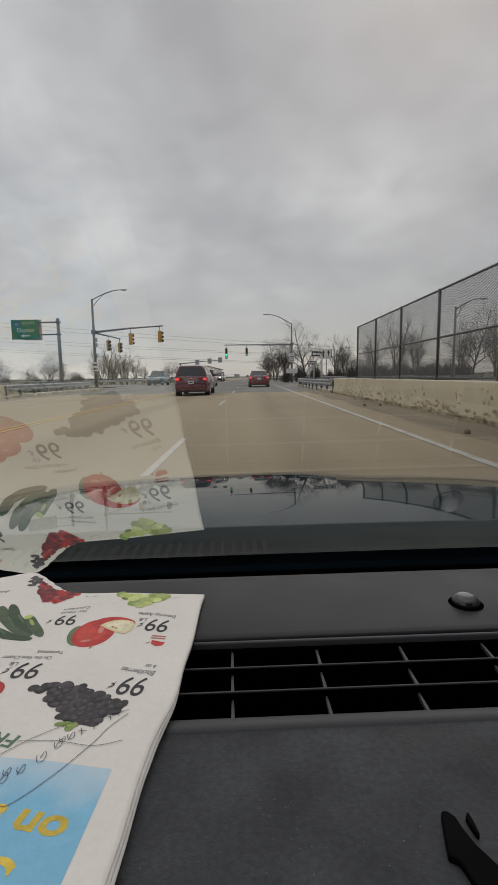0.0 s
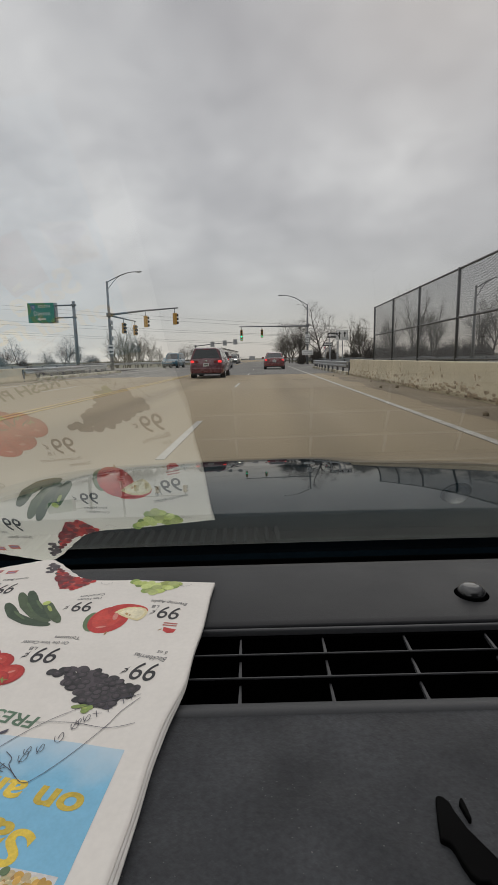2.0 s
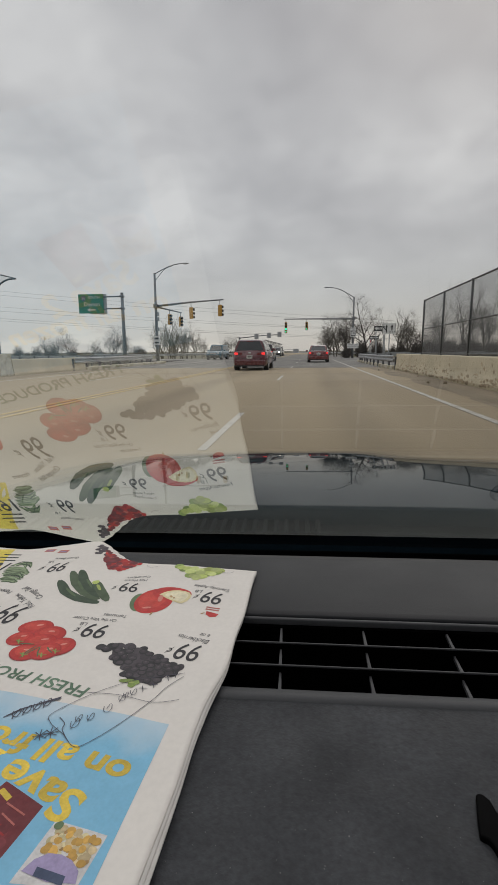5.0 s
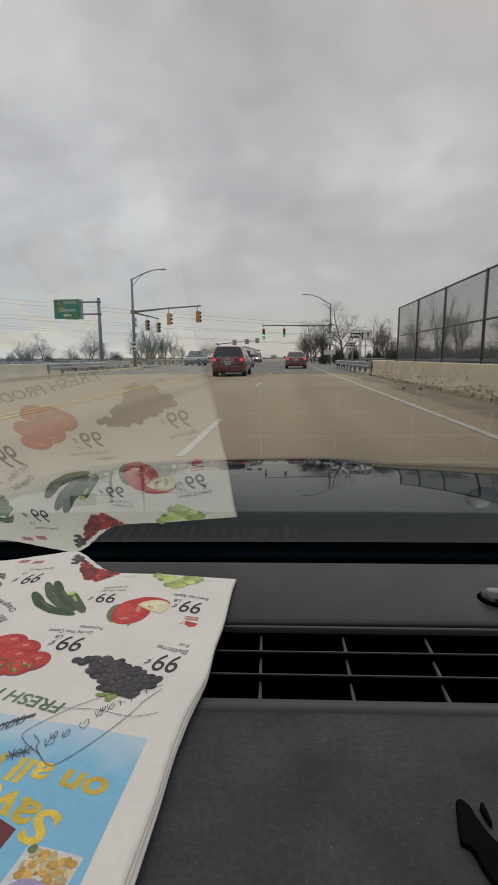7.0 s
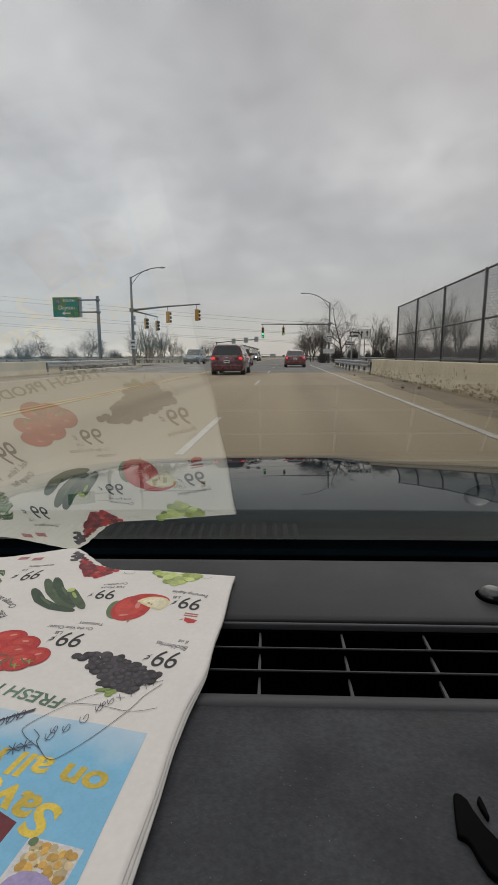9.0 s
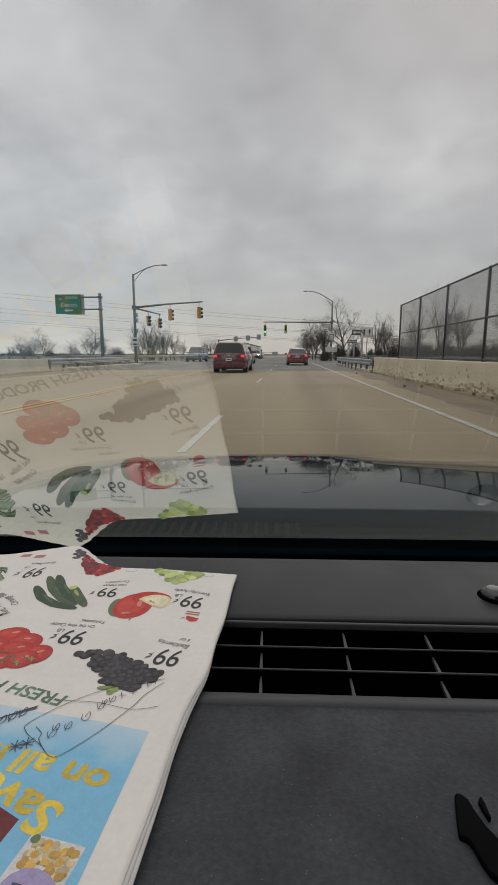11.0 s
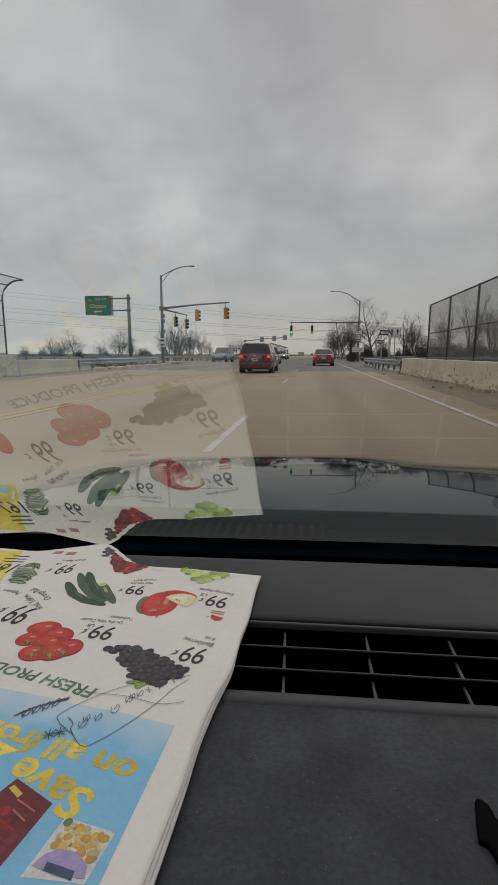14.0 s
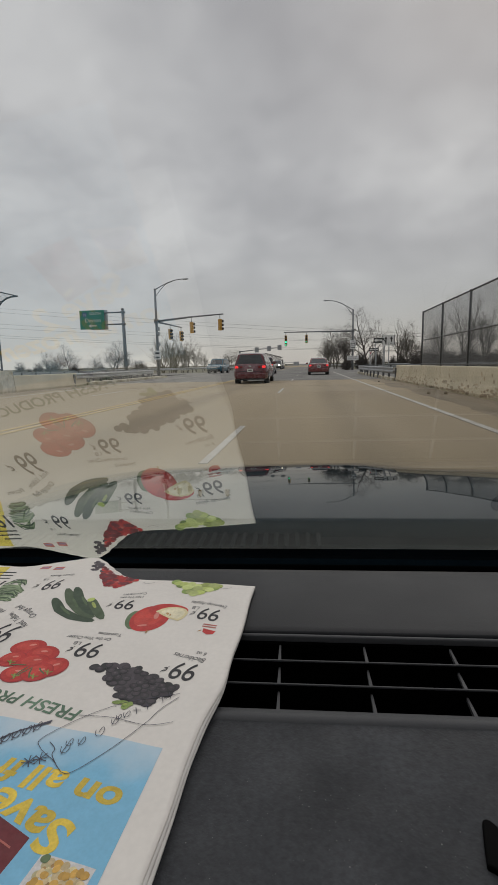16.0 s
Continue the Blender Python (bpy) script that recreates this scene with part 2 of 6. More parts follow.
oil_tracks(M["concrete_road"], (2.75, -0.95), 0.65, 0.2)
M["asphalt"] = material("worn_asphalt", (0.215, 0.205, 0.185), 0.9, vary=0.2, scale=0.5, fine=35, bump=0.006, bump_scale=70,
                        other=(0.12, 0.115, 0.11), other_at=(0.5, 0.72), stretch=(1, 0.3, 1))
M["spall"] = material("spalled_concrete", (0.42, 0.335, 0.225), 0.95, vary=0.3, scale=6, fine=40, bump=0.01, bump_scale=40, islands=0.2)
M["shoulder"] = material("dirty_shoulder", (0.285, 0.235, 0.165), 0.95, vary=0.25, scale=1.2, fine=30, bump=0.006, bump_scale=60,
                         other=(0.20, 0.165, 0.12), other_at=(0.50, 0.78), stretch=(1, 0.3, 1))
M["barrier_r"] = material("cream_barrier_concrete", (0.62, 0.55, 0.40), 0.85, vary=0.13, scale=0.8, fine=18, bump=0.004, bump_scale=50,
                          other=(0.44, 0.36, 0.24), other_at=(0.60, 0.78))
M["barrier_l"] = material("weathered_barrier_concrete", (0.45, 0.40, 0.285), 0.9, vary=0.24, scale=2.6, fine=14, bump=0.006,
                          bump_scale=30, other=(0.60, 0.56, 0.455), other_at=(0.49, 0.53))
M["white_line"] = material("white_road_paint", (0.50, 0.48, 0.43), 0.7, vary=0.22, scale=3, fine=40, other=(0.40, 0.35, 0.27), other_at=(0.55, 0.8))
M["yellow_line"] = material("yellow_road_paint", (0.55, 0.40, 0.16), 0.7, vary=0.15, scale=3, fine=40, other=(0.42, 0.33, 0.2), other_at=(0.55, 0.8))
M["crack"] = material("crack_fill", (0.03, 0.028, 0.026), 0.9, vary=0.1)
M["galv"] = material("galvanised_steel", (0.38, 0.39, 0.40), 0.45, 0.7, vary=0.18, scale=3, fine=40)
M["dark_steel"] = material("dark_weathered_steel", (0.10, 0.10, 0.105), 0.55, 0.5, vary=0.2, scale=3, fine=40)
M["grey_pole"] = material("grey_painted_pole", (0.20, 0.205, 0.215), 0.5, 0.4, vary=0.15, scale=1.5, fine=30)
M["fence_post"] = material("fence_post_paint", (0.075, 0.077, 0.08), 0.5, 0.3, vary=0.12, scale=3)
M["link_open"] = link_mesh("chain_link_open", (0.27, 0.28, 0.29), 0.21)
M["link_dense"] = link_mesh("chain_link_dense", (0.13, 0.133, 0.137), 0.62)
M["wood_dark"] = material("bare_bark", (0.080, 0.066, 0.057), 0.9, vary=0.3, scale=2, fine=30)
M["wood_grey"] = material("grey_bark", (0.115, 0.102, 0.083), 0.9, vary=0.3, scale=2, fine=30)
M["wood_bud"] = material("budding_bark", (0.14, 0.12, 0.07), 0.9, vary=0.3, scale=2, fine=30)
M["grass"] = material("late_winter_grass", (0.10, 0.105, 0.05), 0.95, vary=0.3, scale=0.4, fine=12, other=(0.16, 0.13, 0.075), other_at=(0.4, 0.65))
M["signal_yellow"] = material("signal_housing_yellow", (0.55, 0.30, 0.05), 0.5, vary=0.12, scale=6)
M["signal_dark"] = material("signal_lens_dark", (0.02, 0.015, 0.012), 0.3, vary=0.0)
M["sign_white"] = material("sign_white_sheet", (0.72, 0.72, 0.71), 0.5, vary=0.06, scale=4)
M["sign_black"] = material("sign_black_sheet", (0.015, 0.015, 0.015), 0.5, vary=0.0)
M["sign_green"] = material("sign_green_sheet", (0.006, 0.205, 0.125), 0.5, vary=0.08, scale=2)
M["sign_blue"] = material("sign_blue_sheet", (0.03, 0.09, 0.22), 0.5, vary=0.08, scale=2)
M["sign_red"] = material("sign_red_sheet", (0.42, 0.02, 0.02), 0.5, vary=0.08, scale=2)
M["sign_back"] = material("sign_back_aluminium", (0.42, 0.43, 0.44), 0.45, 0.6, vary=0.12, scale=3)
M["tyre"] = material("tyre_rubber", (0.018, 0.018, 0.018), 0.85, vary=0.2, scale=12)
M["rim"] = material("alloy_rim", (0.35, 0.35, 0.36), 0.35, 0.8, vary=0.1, scale=20)
M["auto_glass"] = material("dark_car_glass", (0.02, 0.024, 0.026), 0.06, vary=0.0, coat=0.8)
M["tail_on"] = glow("lit_tail_lamp", (0.85, 0.03, 0.03), 1.3)
M["head_on"] = glow("lit_head_lamp", (1.0, 0.90, 0.72), 8.0)
M["tail_off"] = material("tail_lamp_lens", (0.16, 0.008, 0.010), 0.2, vary=0)
M["head_off"] = material("head_lamp_lens", (0.55, 0.56, 0.57), 0.15, vary=0.0, coat=0.6)
M["green_on"] = glow("lit_green_signal", (0.05, 1.0, 0.55), 2.0)
M["lamp_lens"] = material("lamp_lens", (0.5, 0.5, 0.48), 0.3, vary=0.0)
M["chrome"] = material("chrome_trim", (0.6, 0.6, 0.6), 0.15, 1.0, vary=0.05)

# ---------------------------------------------------------------- mesh helpers


def box(bm, x0, x1, y0, y1, z0, z1):
    v = [bm.verts.new(p) for p in ((x0, y0, z0), (x1, y0, z0), (x1, y1, z0), (x0, y1, z0), (x0, y0, z1), (x1, y0, z1), (x1, y1, z1), (x0, y1, z1))]
    for f in ((3, 2, 1, 0), (4, 5, 6, 7), (0, 1, 5, 4), (1, 2, 6, 5), (2, 3, 7, 6), (3, 0, 4, 7)):
        bm.faces.new([v[i] for i in f])
    return bm


def boxes(*args):
    bm = bmesh.new()
    for a in args:
        box(bm, *a)
    return bm


def tube(bm, pts, radii, seg=8, caps=True):
    """A round bar through points; radii one number or one for each point."""
    pts = [Vector(p) for p in pts]
    if not hasattr(radii, "__len__"):
        radii = [radii] * len(pts)
    rings = []
    for i, p in enumerate(pts):
        d = (pts[min(i + 1, len(pts) - 1)] - pts[max(i - 1, 0)]).normalized()
        a = d.cross(Vector((0, 0, 1)) if abs(d.z) < 0.9 else Vector((1, 0, 0))).normalized()
        c = d.cross(a)
        rings.append([bm.verts.new(p + (a * math.cos(k) + c * math.sin(k)) * radii[i]) for k in (2 * math.pi * j / seg for j in range(seg))])
    for r0, r1 in zip(rings, rings[1:]):
        for j in range(seg):
            bm.faces.new((r0[j], r0[(j + 1) % seg], r1[(j + 1) % seg], r1[j]))
    if caps:
        bm.faces.new(rings[0][::-1])
        bm.faces.new(rings[-1])
    return bm


def prism(bm, profile, axis, a0, a1, closed=True):
    """A profile of (u, v) swept along an axis: 'x' takes (y, z), 'y' takes (x, z), 'z' takes (x, y)."""
    def at(u, v, a):
        return {"x": (a, u, v), "y": (u, a, v), "z": (u, v, a)}[axis]
    r0 = [bm.verts.new(at(u, v, a0)) for u, v in profile]
    r1 = [bm.verts.new(at(u, v, a1)) for u, v in profile]
    n = len(profile)
    for j in range(n if closed else n - 1):
        bm.faces.new((r0[j], r0[(j + 1) % n], r1[(j + 1) % n], r1[j]))
    if closed:
        bm.faces.new(r0[::-1])
        bm.faces.new(r1)
    return bm


def sheet(nu, nv, fn):
    """A grid whose points are fn(i / nu, j / nv)."""
    bm = bmesh.new()
    g = [[bm.verts.new(fn(i / nu, j / nv)) for j in range(nv + 1)] for i in range(nu + 1)]
    for i in range(nu):
        for j in range(nv):
            bm.faces.new((g[i][j], g[i + 1][j], g[i + 1][j + 1], g[i][j + 1]))
    return bm


def finish(bm, smooth=False, recalc=True):
    if recalc:
        bmesh.ops.recalc_face_normals(bm, faces=bm.faces)
    me = D.meshes.new("mesh")
    bm.to_mesh(me)
    bm.free()
    if smooth:
        for p in me.polygons:
            p.use_smooth = True
    return me


def part(name, bm, mat, parent=None, label="", smooth=False, recalc=True, bevel=0.0):
    me = finish(bm, smooth, recalc)
    me.materials.append(mat)
    ob = new(name, me)
    if parent:
        ob.parent = parent
    if label:
        tagged(ob, label)
    if bevel:
        md = ob.modifiers.new("bevel", "BEVEL")
        md.width, md.segments, md.limit_method = bevel, 2, "ANGLE"
    return ob


def thing(name, m, label, category, group="", kind=""):
    ob = new(name)
    ob.matrix_basis = m
    return tagged(ob, label, category, group, kind)


def whole(name, bm, mat, label, category, group="", kind="", **kw):
    return tagged(part(name, bm, mat, None, **kw), label, category, group, kind)


def structure(name, bm, mat, label, category="", **kw):
    return tagged(part(name, bm, mat, None, **kw), label, category or name, kind="structure")


def smoothstep(a, b, x):
    x = min(max((x - a) / (b - a), 0.0), 1.0)
    return x * x * (3 - 2 * x)


def inner(points, polygon):
    """Those points that lie inside a plan polygon."""
    out = []
    for x, y in points:
        hit = False
        for (xa, ya), (xb, yb) in zip(polygon, polygon[1:] + polygon[:1]):
            if (ya > y) != (yb > y) and x < (xb - xa) * (y - ya) / (yb - ya) + xa:
                hit = not hit
        if hit:
            out.append((x, y))
    return out


I4 = Matrix.Identity(4)
# ---------------------------------------------------------------- ground and road
# the road runs along +y; the bridge deck from y = -4 to 64.5, a junction at about 95, a second bridge from 168
structure("ground", sheet(60, 60, lambda u, v: ((u - 0.5) * 4200, -600 + v * 4200, -0.35 + 0.25 * noise.noise(Vector((u * 40, v * 40, 0))))),
          M["grass"], "late winter grass and earth reaching the horizon", "ground", smooth=True)

X_BL, X_EL, X_DL, X_Y, X_D, X_ER, X_BR = -10.7, -8.7, -5.6, -2.72, 1.03, 4.64, 6.45
structure("bridge_deck", boxes((X_BL, X_BR, -4, 64.5, -0.30, 0.0)), M["concrete_road"], "tan worn concrete bridge deck with tyre tracks", "road")
structure("road", boxes((X_BL - 1.5, X_BR + 2.5, 64.5, 178, -0.30, -0.001)), M["asphalt"], "grey patched asphalt road with cracks", "road")
structure("far_bridge_deck", boxes((X_BL, X_BR, 178, 300, -0.30, 0.0)), M["concrete_road"], "tan concrete deck of the far bridge", "road")
structure("far_road", boxes((X_BL, X_BR, 300, 900, -0.30, 0.0)), M["asphalt"], "grey asphalt road running into the distance", "road")
structure("cross_road", boxes((X_BR + 2.5, 150, 92, 106, -0.30, -0.01), (-150, X_BL - 1.5, 92, 106, -0.30, -0.01)), M["asphalt"],
          "grey asphalt side road at the junction", "road")
structure("side_road", boxes((X_BL - 1.5, X_BR + 2.5, -60, -4, -0.30, -0.012), (X_BR + 2.5, 60, -24, -12, -0.30, -0.012)), M["asphalt"],
          "cracked grey asphalt before the bridge", "road")


def ragged(x_in, x_out, y0, y1, seed):
    """A strip of grit: straight along x_out, uneven along x_in."""
    def fn(u, v):
        y = y0 + (y1 - y0) * u
        edge = x_in + 0.35 * noise.noise(Vector((y * 0.35, seed, 0))) + 0.12 * noise.noise(Vector((y * 1.7, seed, 3)))
        return (edge + (x_out - edge) * v, y, 0.004)
    return sheet(140, 2, fn)


structure("shoulder_right", ragged(X_ER + 0.75, X_BR, -4, 64, 1.0), M["shoulder"], "brown grit along the foot of the barrier", "pavement")
structure("shoulder_left", ragged(X_EL - 0.7, X_BL, -4, 64, 5.0), M["shoulder"], "brown grit along the foot of the barrier", "pavement")


def line_paint(name, mat, label, strips):
    bm = bmesh.new()
    for x0, x1, y0, y1 in strips:
        box(bm, x0, x1, y0, y1, 0.004, 0.010)
    return structure(name, bm, mat, label, "road marking")


line_paint("center_line", M["yellow_line"], "double yellow painted centre line", [(X_Y - 0.17, X_Y - 0.07, -4, 92), (X_Y + 0.07, X_Y + 0.17, -4, 92),
                                                                                  (X_Y - 0.17, X_Y - 0.07, 112, 320), (X_Y + 0.07, X_Y + 0.17, 112, 320)])
line_paint("edge_line_right", M["white_line"], "solid white painted edge line", [(X_ER - 0.06, X_ER + 0.06, -4, 90), (X_ER - 0.06, X_ER + 0.06, 112, 320)])
line_paint("edge_line_left", M["white_line"], "solid white painted edge line", [(X_EL - 0.06, X_EL + 0.06, -4, 90), (X_EL - 0.06, X_EL + 0.06, 112, 320)])
dash_mesh = None
for x, first in ((X_D, 3.0), (X_DL, 2.7)):
    for k in range(-1, 24):
        y = first + 12.19 * k
        if 90 < y < 112:
            continue
        if dash_mesh is None:
            ob = part("lane_dash", boxes((-0.046, 0.046, 0, 3.05, 0.004, 0.007)), M["white_line"])
            dash_mesh = ob.data
        else:
            ob = new("lane_dash", dash_mesh)
        ob.location = (x, y, 0)
        tagged(ob, "worn white painted lane dash", "road marking", "lane dashes", "structure")

# cracks and joints across the deck
bm = bmesh.new()
rng = random.Random(5)
for y in (-3.9, 36.0, 57.0, 64.5):
    box(bm, X_BL + 0.1, X_BR - 0.1, y - 0.010, y + 0.010, 0.001, 0.003)
structure("deck_joint", bm, M["crack"], "thin dark joints across the concrete deck", "joint")


def crack_line(bm, p, length, heading, width):
    x, y = p
    for _ in range(int(length / 0.35)):
        heading += rng.uniform(-0.5, 0.5)
        nx, ny = x + 0.35 * math.sin(heading), y + 0.35 * math.cos(heading)
        w = width * rng.uniform(0.4, 1.3)
        px, py = math.cos(heading) * w, -math.sin(heading) * w
        vs = [bm.verts.new(q) for q in ((x - px, y - py, 0.0025), (x + px, y + py, 0.0025), (nx + px, ny + py, 0.0025), (nx - px, ny - py, 0.0025))]
        bm.faces.new(vs)
        x, y = nx, ny


bm = bmesh.new()
for _ in range(14):
    crack_line(bm, (rng.uniform(-8, 4), rng.uniform(3, 58)), rng.uniform(1, 3), rng.uniform(-0.3, 0.3), 0.004)
structure("deck_cracks", bm, M["crack"], "hairline cracks in the concrete deck", "crack")
bm = bmesh.new()
for _ in range(70):
    crack_line(bm, (rng.uniform(-8, 6), rng.uniform(64, 178)), rng.uniform(2, 9), rng.choice((0, 0, 1.57)) + rng.uniform(-0.3, 0.3), 0.02)
for _ in range(45):
    crack_line(bm, (rng.uniform(-8, 8), rng.uniform(-40, -5)), rng.uniform(2, 8), rng.uniform(0, 3), 0.02)
structure("asphalt_cracks", bm, M["crack"], "dark branching cracks in the asphalt", "crack")
bm = bmesh.new()
for i in range(26):
    x, y = rng.uniform(X_ER + 0.7, X_BR - 0.15), rng.uniform(2, 60)
    s = rng.uniform(0.02, 0.06)
    bmesh.ops.create_icosphere(bm, subdivisions=1, radius=s, matrix=Matrix.Translation((x, y, s * 0.6)))
tagged(part("grit", bm, M["shoulder"]), "small stones and grit by the barrier", "gravel", kind="stuff")

# ---------------------------------------------------------------- barriers


def barrier(name, x, inward, y0, y1, h, mat, label):
    """Concrete parapet; inward is +1 where the road lies to its right."""
    root = thing(name, I4, label, "barrier", "bridge parapets", "structure")
    prof = [(x, 0), (x + 0.02 * inward, 0.10), (x - 0.03 * inward, h * 0.45), (x - 0.05 * inward, h - 0.02), (x - 0.07 * inward, h), (x - 0.38 * inward, h), (x - 0.40 * inward, h - 0.02), (x - 0.40 * inward, -0.3), (x, -0.3)]
    y = y0
    k = 0
    while y < y1 - 0.1:
        e = min(y + 6.1, y1)
        part("parapet_panel", prism(bmesh.new(), prof, "y", y + 0.001, e - 0.001), mat, root)
        y, k = e, k + 1
    return root


PARAPET = barrier("bridge_parapet", X_BR, -1, -4, 61, 0.80, M["barrier_r"], "cream painted concrete bridge parapet with rust-brown chips")
barrier("bridge_parapet", X_BL, 1, -30, 55, 0.95, M["barrier_l"], "peeling weathered concrete bridge parapet")
barrier("bridge_parapet", X_BL, 1, 55.05, 62, 0.72, M["barrier_r"], "pale new concrete end block of the parapet")
barrier("bridge_parapet", X_BL, 1, 168, 290, 1.0, M["barrier_r"], "pale concrete parapet of the far bridge")
barrier("bridge_parapet", X_BR, -1, 185, 290, 0.85, M["barrier_r"], "pale concrete parapet of the far bridge")



def spalls(parent, x, h, y0, y1, n, seed):
    """Broken patches low on the road face of the right-hand parapet, and a few chips higher up."""
    rs = random.Random(seed)
    bm = bmesh.new()

    def face(z):
        return x - 0.02 + 0.05 * max(z - 0.10, 0) / (h * 0.45 - 0.10) if z < h * 0.45 else x + 0.03 + 0.02 * (z - h * 0.45) / (h * 0.55)

    for i in range(n):
        low = i % 6 != 0
        y = rs.uniform(y0, y1)
        z = 0.05 + 0.30 * rs.random() ** 1.6 if low else rs.uniform(0.35, h - 0.1)
        ly, lz = (rs.uniform(0.04, 0.20), rs.uniform(0.015, 0.055)) if low else (rs.uniform(0.02, 0.07), rs.uniform(0.02, 0.09))
        p = []
        for k in range(11):
            a = 2 * math.pi * k / 11
            r = rs.uniform(0.55, 1.15)
            zz = min(max(z + lz * r * math.sin(a), 0.012), h - 0.05)
            p.append(bm.verts.new((face(zz) - 0.004, y + ly * r * math.cos(a) + 0.5 * (zz - z), zz)))
        bm.faces.new(p)
    return tagged(part("spall", bm, M["spall"], parent), "brown broken patches along the foot", kind="stuff")


spalls(PARAPET, X_BR, 0.80, 34, 60.5, 420, 3)

# ---------------------------------------------------------------- fences


def uv_sheet(pts, y0, y1, mat, name, root):
    """A mesh panel along y through (x, z) points, with metres as its texture coordinates."""
    bm = bmesh.new()
    uv = bm.loops.layers.uv.new("UVMap")
    run = 0.0
    for (xa, za), (xb, zb) in zip(pts, pts[1:]):
        step = math.hypot(xb - xa, zb - za)
        vs = [bm.verts.new(p) for p in ((xa, y0, za), (xb, y0, zb), (xb, y1, zb), (xa, y1, za))]
        f = bm.faces.new(vs)
        for lp, (u, v) in zip(f.loops, ((y0, run), (y0, run + step), (y1, run + step), (y1, run))):
            lp[uv].uv = (u, v)
        run += step
    return part(name, bm, mat, root, recalc=False)


def curved_fence(x, y0, y1, step, foot, label, mesh_mat):
    root = thing("curved_bridge_fence", I4, label, "fence", "bridge fences")
    arc = [(x, foot), (x, foot + 2.25)] + [(x + 0.85 * (1 - math.cos(a)), foot + 2.25 + 0.78 * math.sin(a)) for a in (0.25, 0.55, 0.85, 1.15, 1.4)]
    prof = arc + [(x + 1.0, arc[-1][1] + 0.02)]
    me = None
    n = int(round((y1 - y0) / step))
    for i in range(n + 1):
        if me is None:
            ob = part("post", tube(bmesh.new(), [(px, 0, pz) for px, pz in prof], 0.036, 6), M["fence_post"], root, smooth=True)
            me = ob.data
        else:
            ob = new("post", me)
            ob.parent = root
        ob.location = (0, y0 + i * step, 0)
    for px, pz in ((x, foot + 0.06), (x, foot + 1.2), (x, foot + 2.2), (prof[4][0], prof[4][1]), (prof[-1][0], prof[-1][1])):
        part("rail", tube(bmesh.new(), [(px, y0, pz), (px, y1, pz)], 0.024, 6), M["fence_post"], root, smooth=True)
    for i in range(n):
        uv_sheet(prof, y0 + i * step + 0.03, y0 + (i + 1) * step - 0.03, mesh_mat, "mesh_panel", root)
    return root


curved_fence(X_BL - 0.2, -29.5, 54.5, 2.0, 0.95, "dark steel bridge fence with posts arching over the road", M["link_open"])
curved_fence(X_BL - 0.2, 172, 262, 2.0, 1.0, "dark steel arched fence of the far bridge", M["link_open"])


def straight_fence(x, y0, y1, step, foot, top, label):
    root = thing("bridge_fence", I4, label, "fence", "bridge fences")
    me = None
    n = int(round((y1 - y0) / step))
    for i in range(n + 1):
        if me is None:
            ob = part("post", tube(bmesh.new(), [(x, 0, foot), (x, 0, top + 0.03)], 0.038, 6), M["fence_post"], root, smooth=True)
            me = ob.data
        else:
            ob = new("post", me)
            ob.parent = root
        ob.location = (0, y0 + i * step, 0)
    for pz in (foot + 0.06, (foot + top) / 2 - 0.05, top):
        part("rail", tube(bmesh.new(), [(x, y0, pz), (x, y1, pz)], 0.026, 6), M["fence_post"], root, smooth=True)
    for i in range(n):
        uv_sheet([(x, foot + 0.02), (x, top)], y0 + i * step + 0.03, y0 + (i + 1) * step - 0.03, M["link_dense"], "mesh_panel", root)
    return root


straight_fence(X_BR + 0.2, -1.1, 55.9, 3.0, 0.80, 2.93, "tall dark chain-link fence on the bridge parapet")
straight_fence(X_BR + 0.2, 190, 247, 2.85, 0.85, 2.8, "tall dark chain-link fence on the far bridge")


def guardrail(path, label, z=0.56):
    """W-beam on posts along plan points (x, y)."""
    root = thing("guardrail", I4, label, "guardrail", "guardrails")
    prof = [(0, -0.155), (0.05, -0.12), (0.05, -0.06), (0.0, -0.02), (0.0, 0.02), (0.05, 0.06), (0.05, 0.12), (0, 0.155)]
    side = -1 if path[0][0] > 0 else 1
    bm = bmesh.new()
    rings = []
    for i, (x, y) in enumerate(path):
        a, c = Vector(path[max(i - 1, 0)]), Vector(path[min(i + 1, len(path) - 1)])
        d = (c - a).normalized()
        nrm = Vector((d.y, -d.x)) * side * (1 if d.y >= 0 else -1)
        rings.append([[bm.verts.new((x + nrm.x * (u + o), y + nrm.y * (u + o), z + v)) for u, v in prof] for o in (0.0, -0.012)])
    for (f0, b0), (f1, b1) in zip(rings, rings[1:]):
        for j in range(len(prof) - 1):
            bm.faces.new((f0[j], f0[j + 1], f1[j + 1], f1[j]))
            bm.faces.new((b0[j + 1], b0[j], b1[j], b1[j + 1]))
    part("beam", bm, M["galv"], root, smooth=False)
    run = 0.0
    for (xa, ya), (xb, yb) in zip(path, path[1:]):
        seg = math.hypot(xb - xa, yb - ya)
        while run < seg:
            f = run / seg
            x, y = xa + (xb - xa) * f - side * 0.12, ya + (yb - ya) * f
            part("post", boxes((x - 0.05, x + 0.05, y - 0.08, y + 0.08, -0.35, z + 0.10)), M["dark_steel"], root)
            run += 1.9
        run -= seg
    return root


def bend(p0, p1, p2, n=10):
    return [tuple((Vector(p0) * (1 - t) ** 2 + Vector(p1) * 2 * t * (1 - t) + Vector(p2) * t * t)) for t in (k / n for k in range(n + 1))]


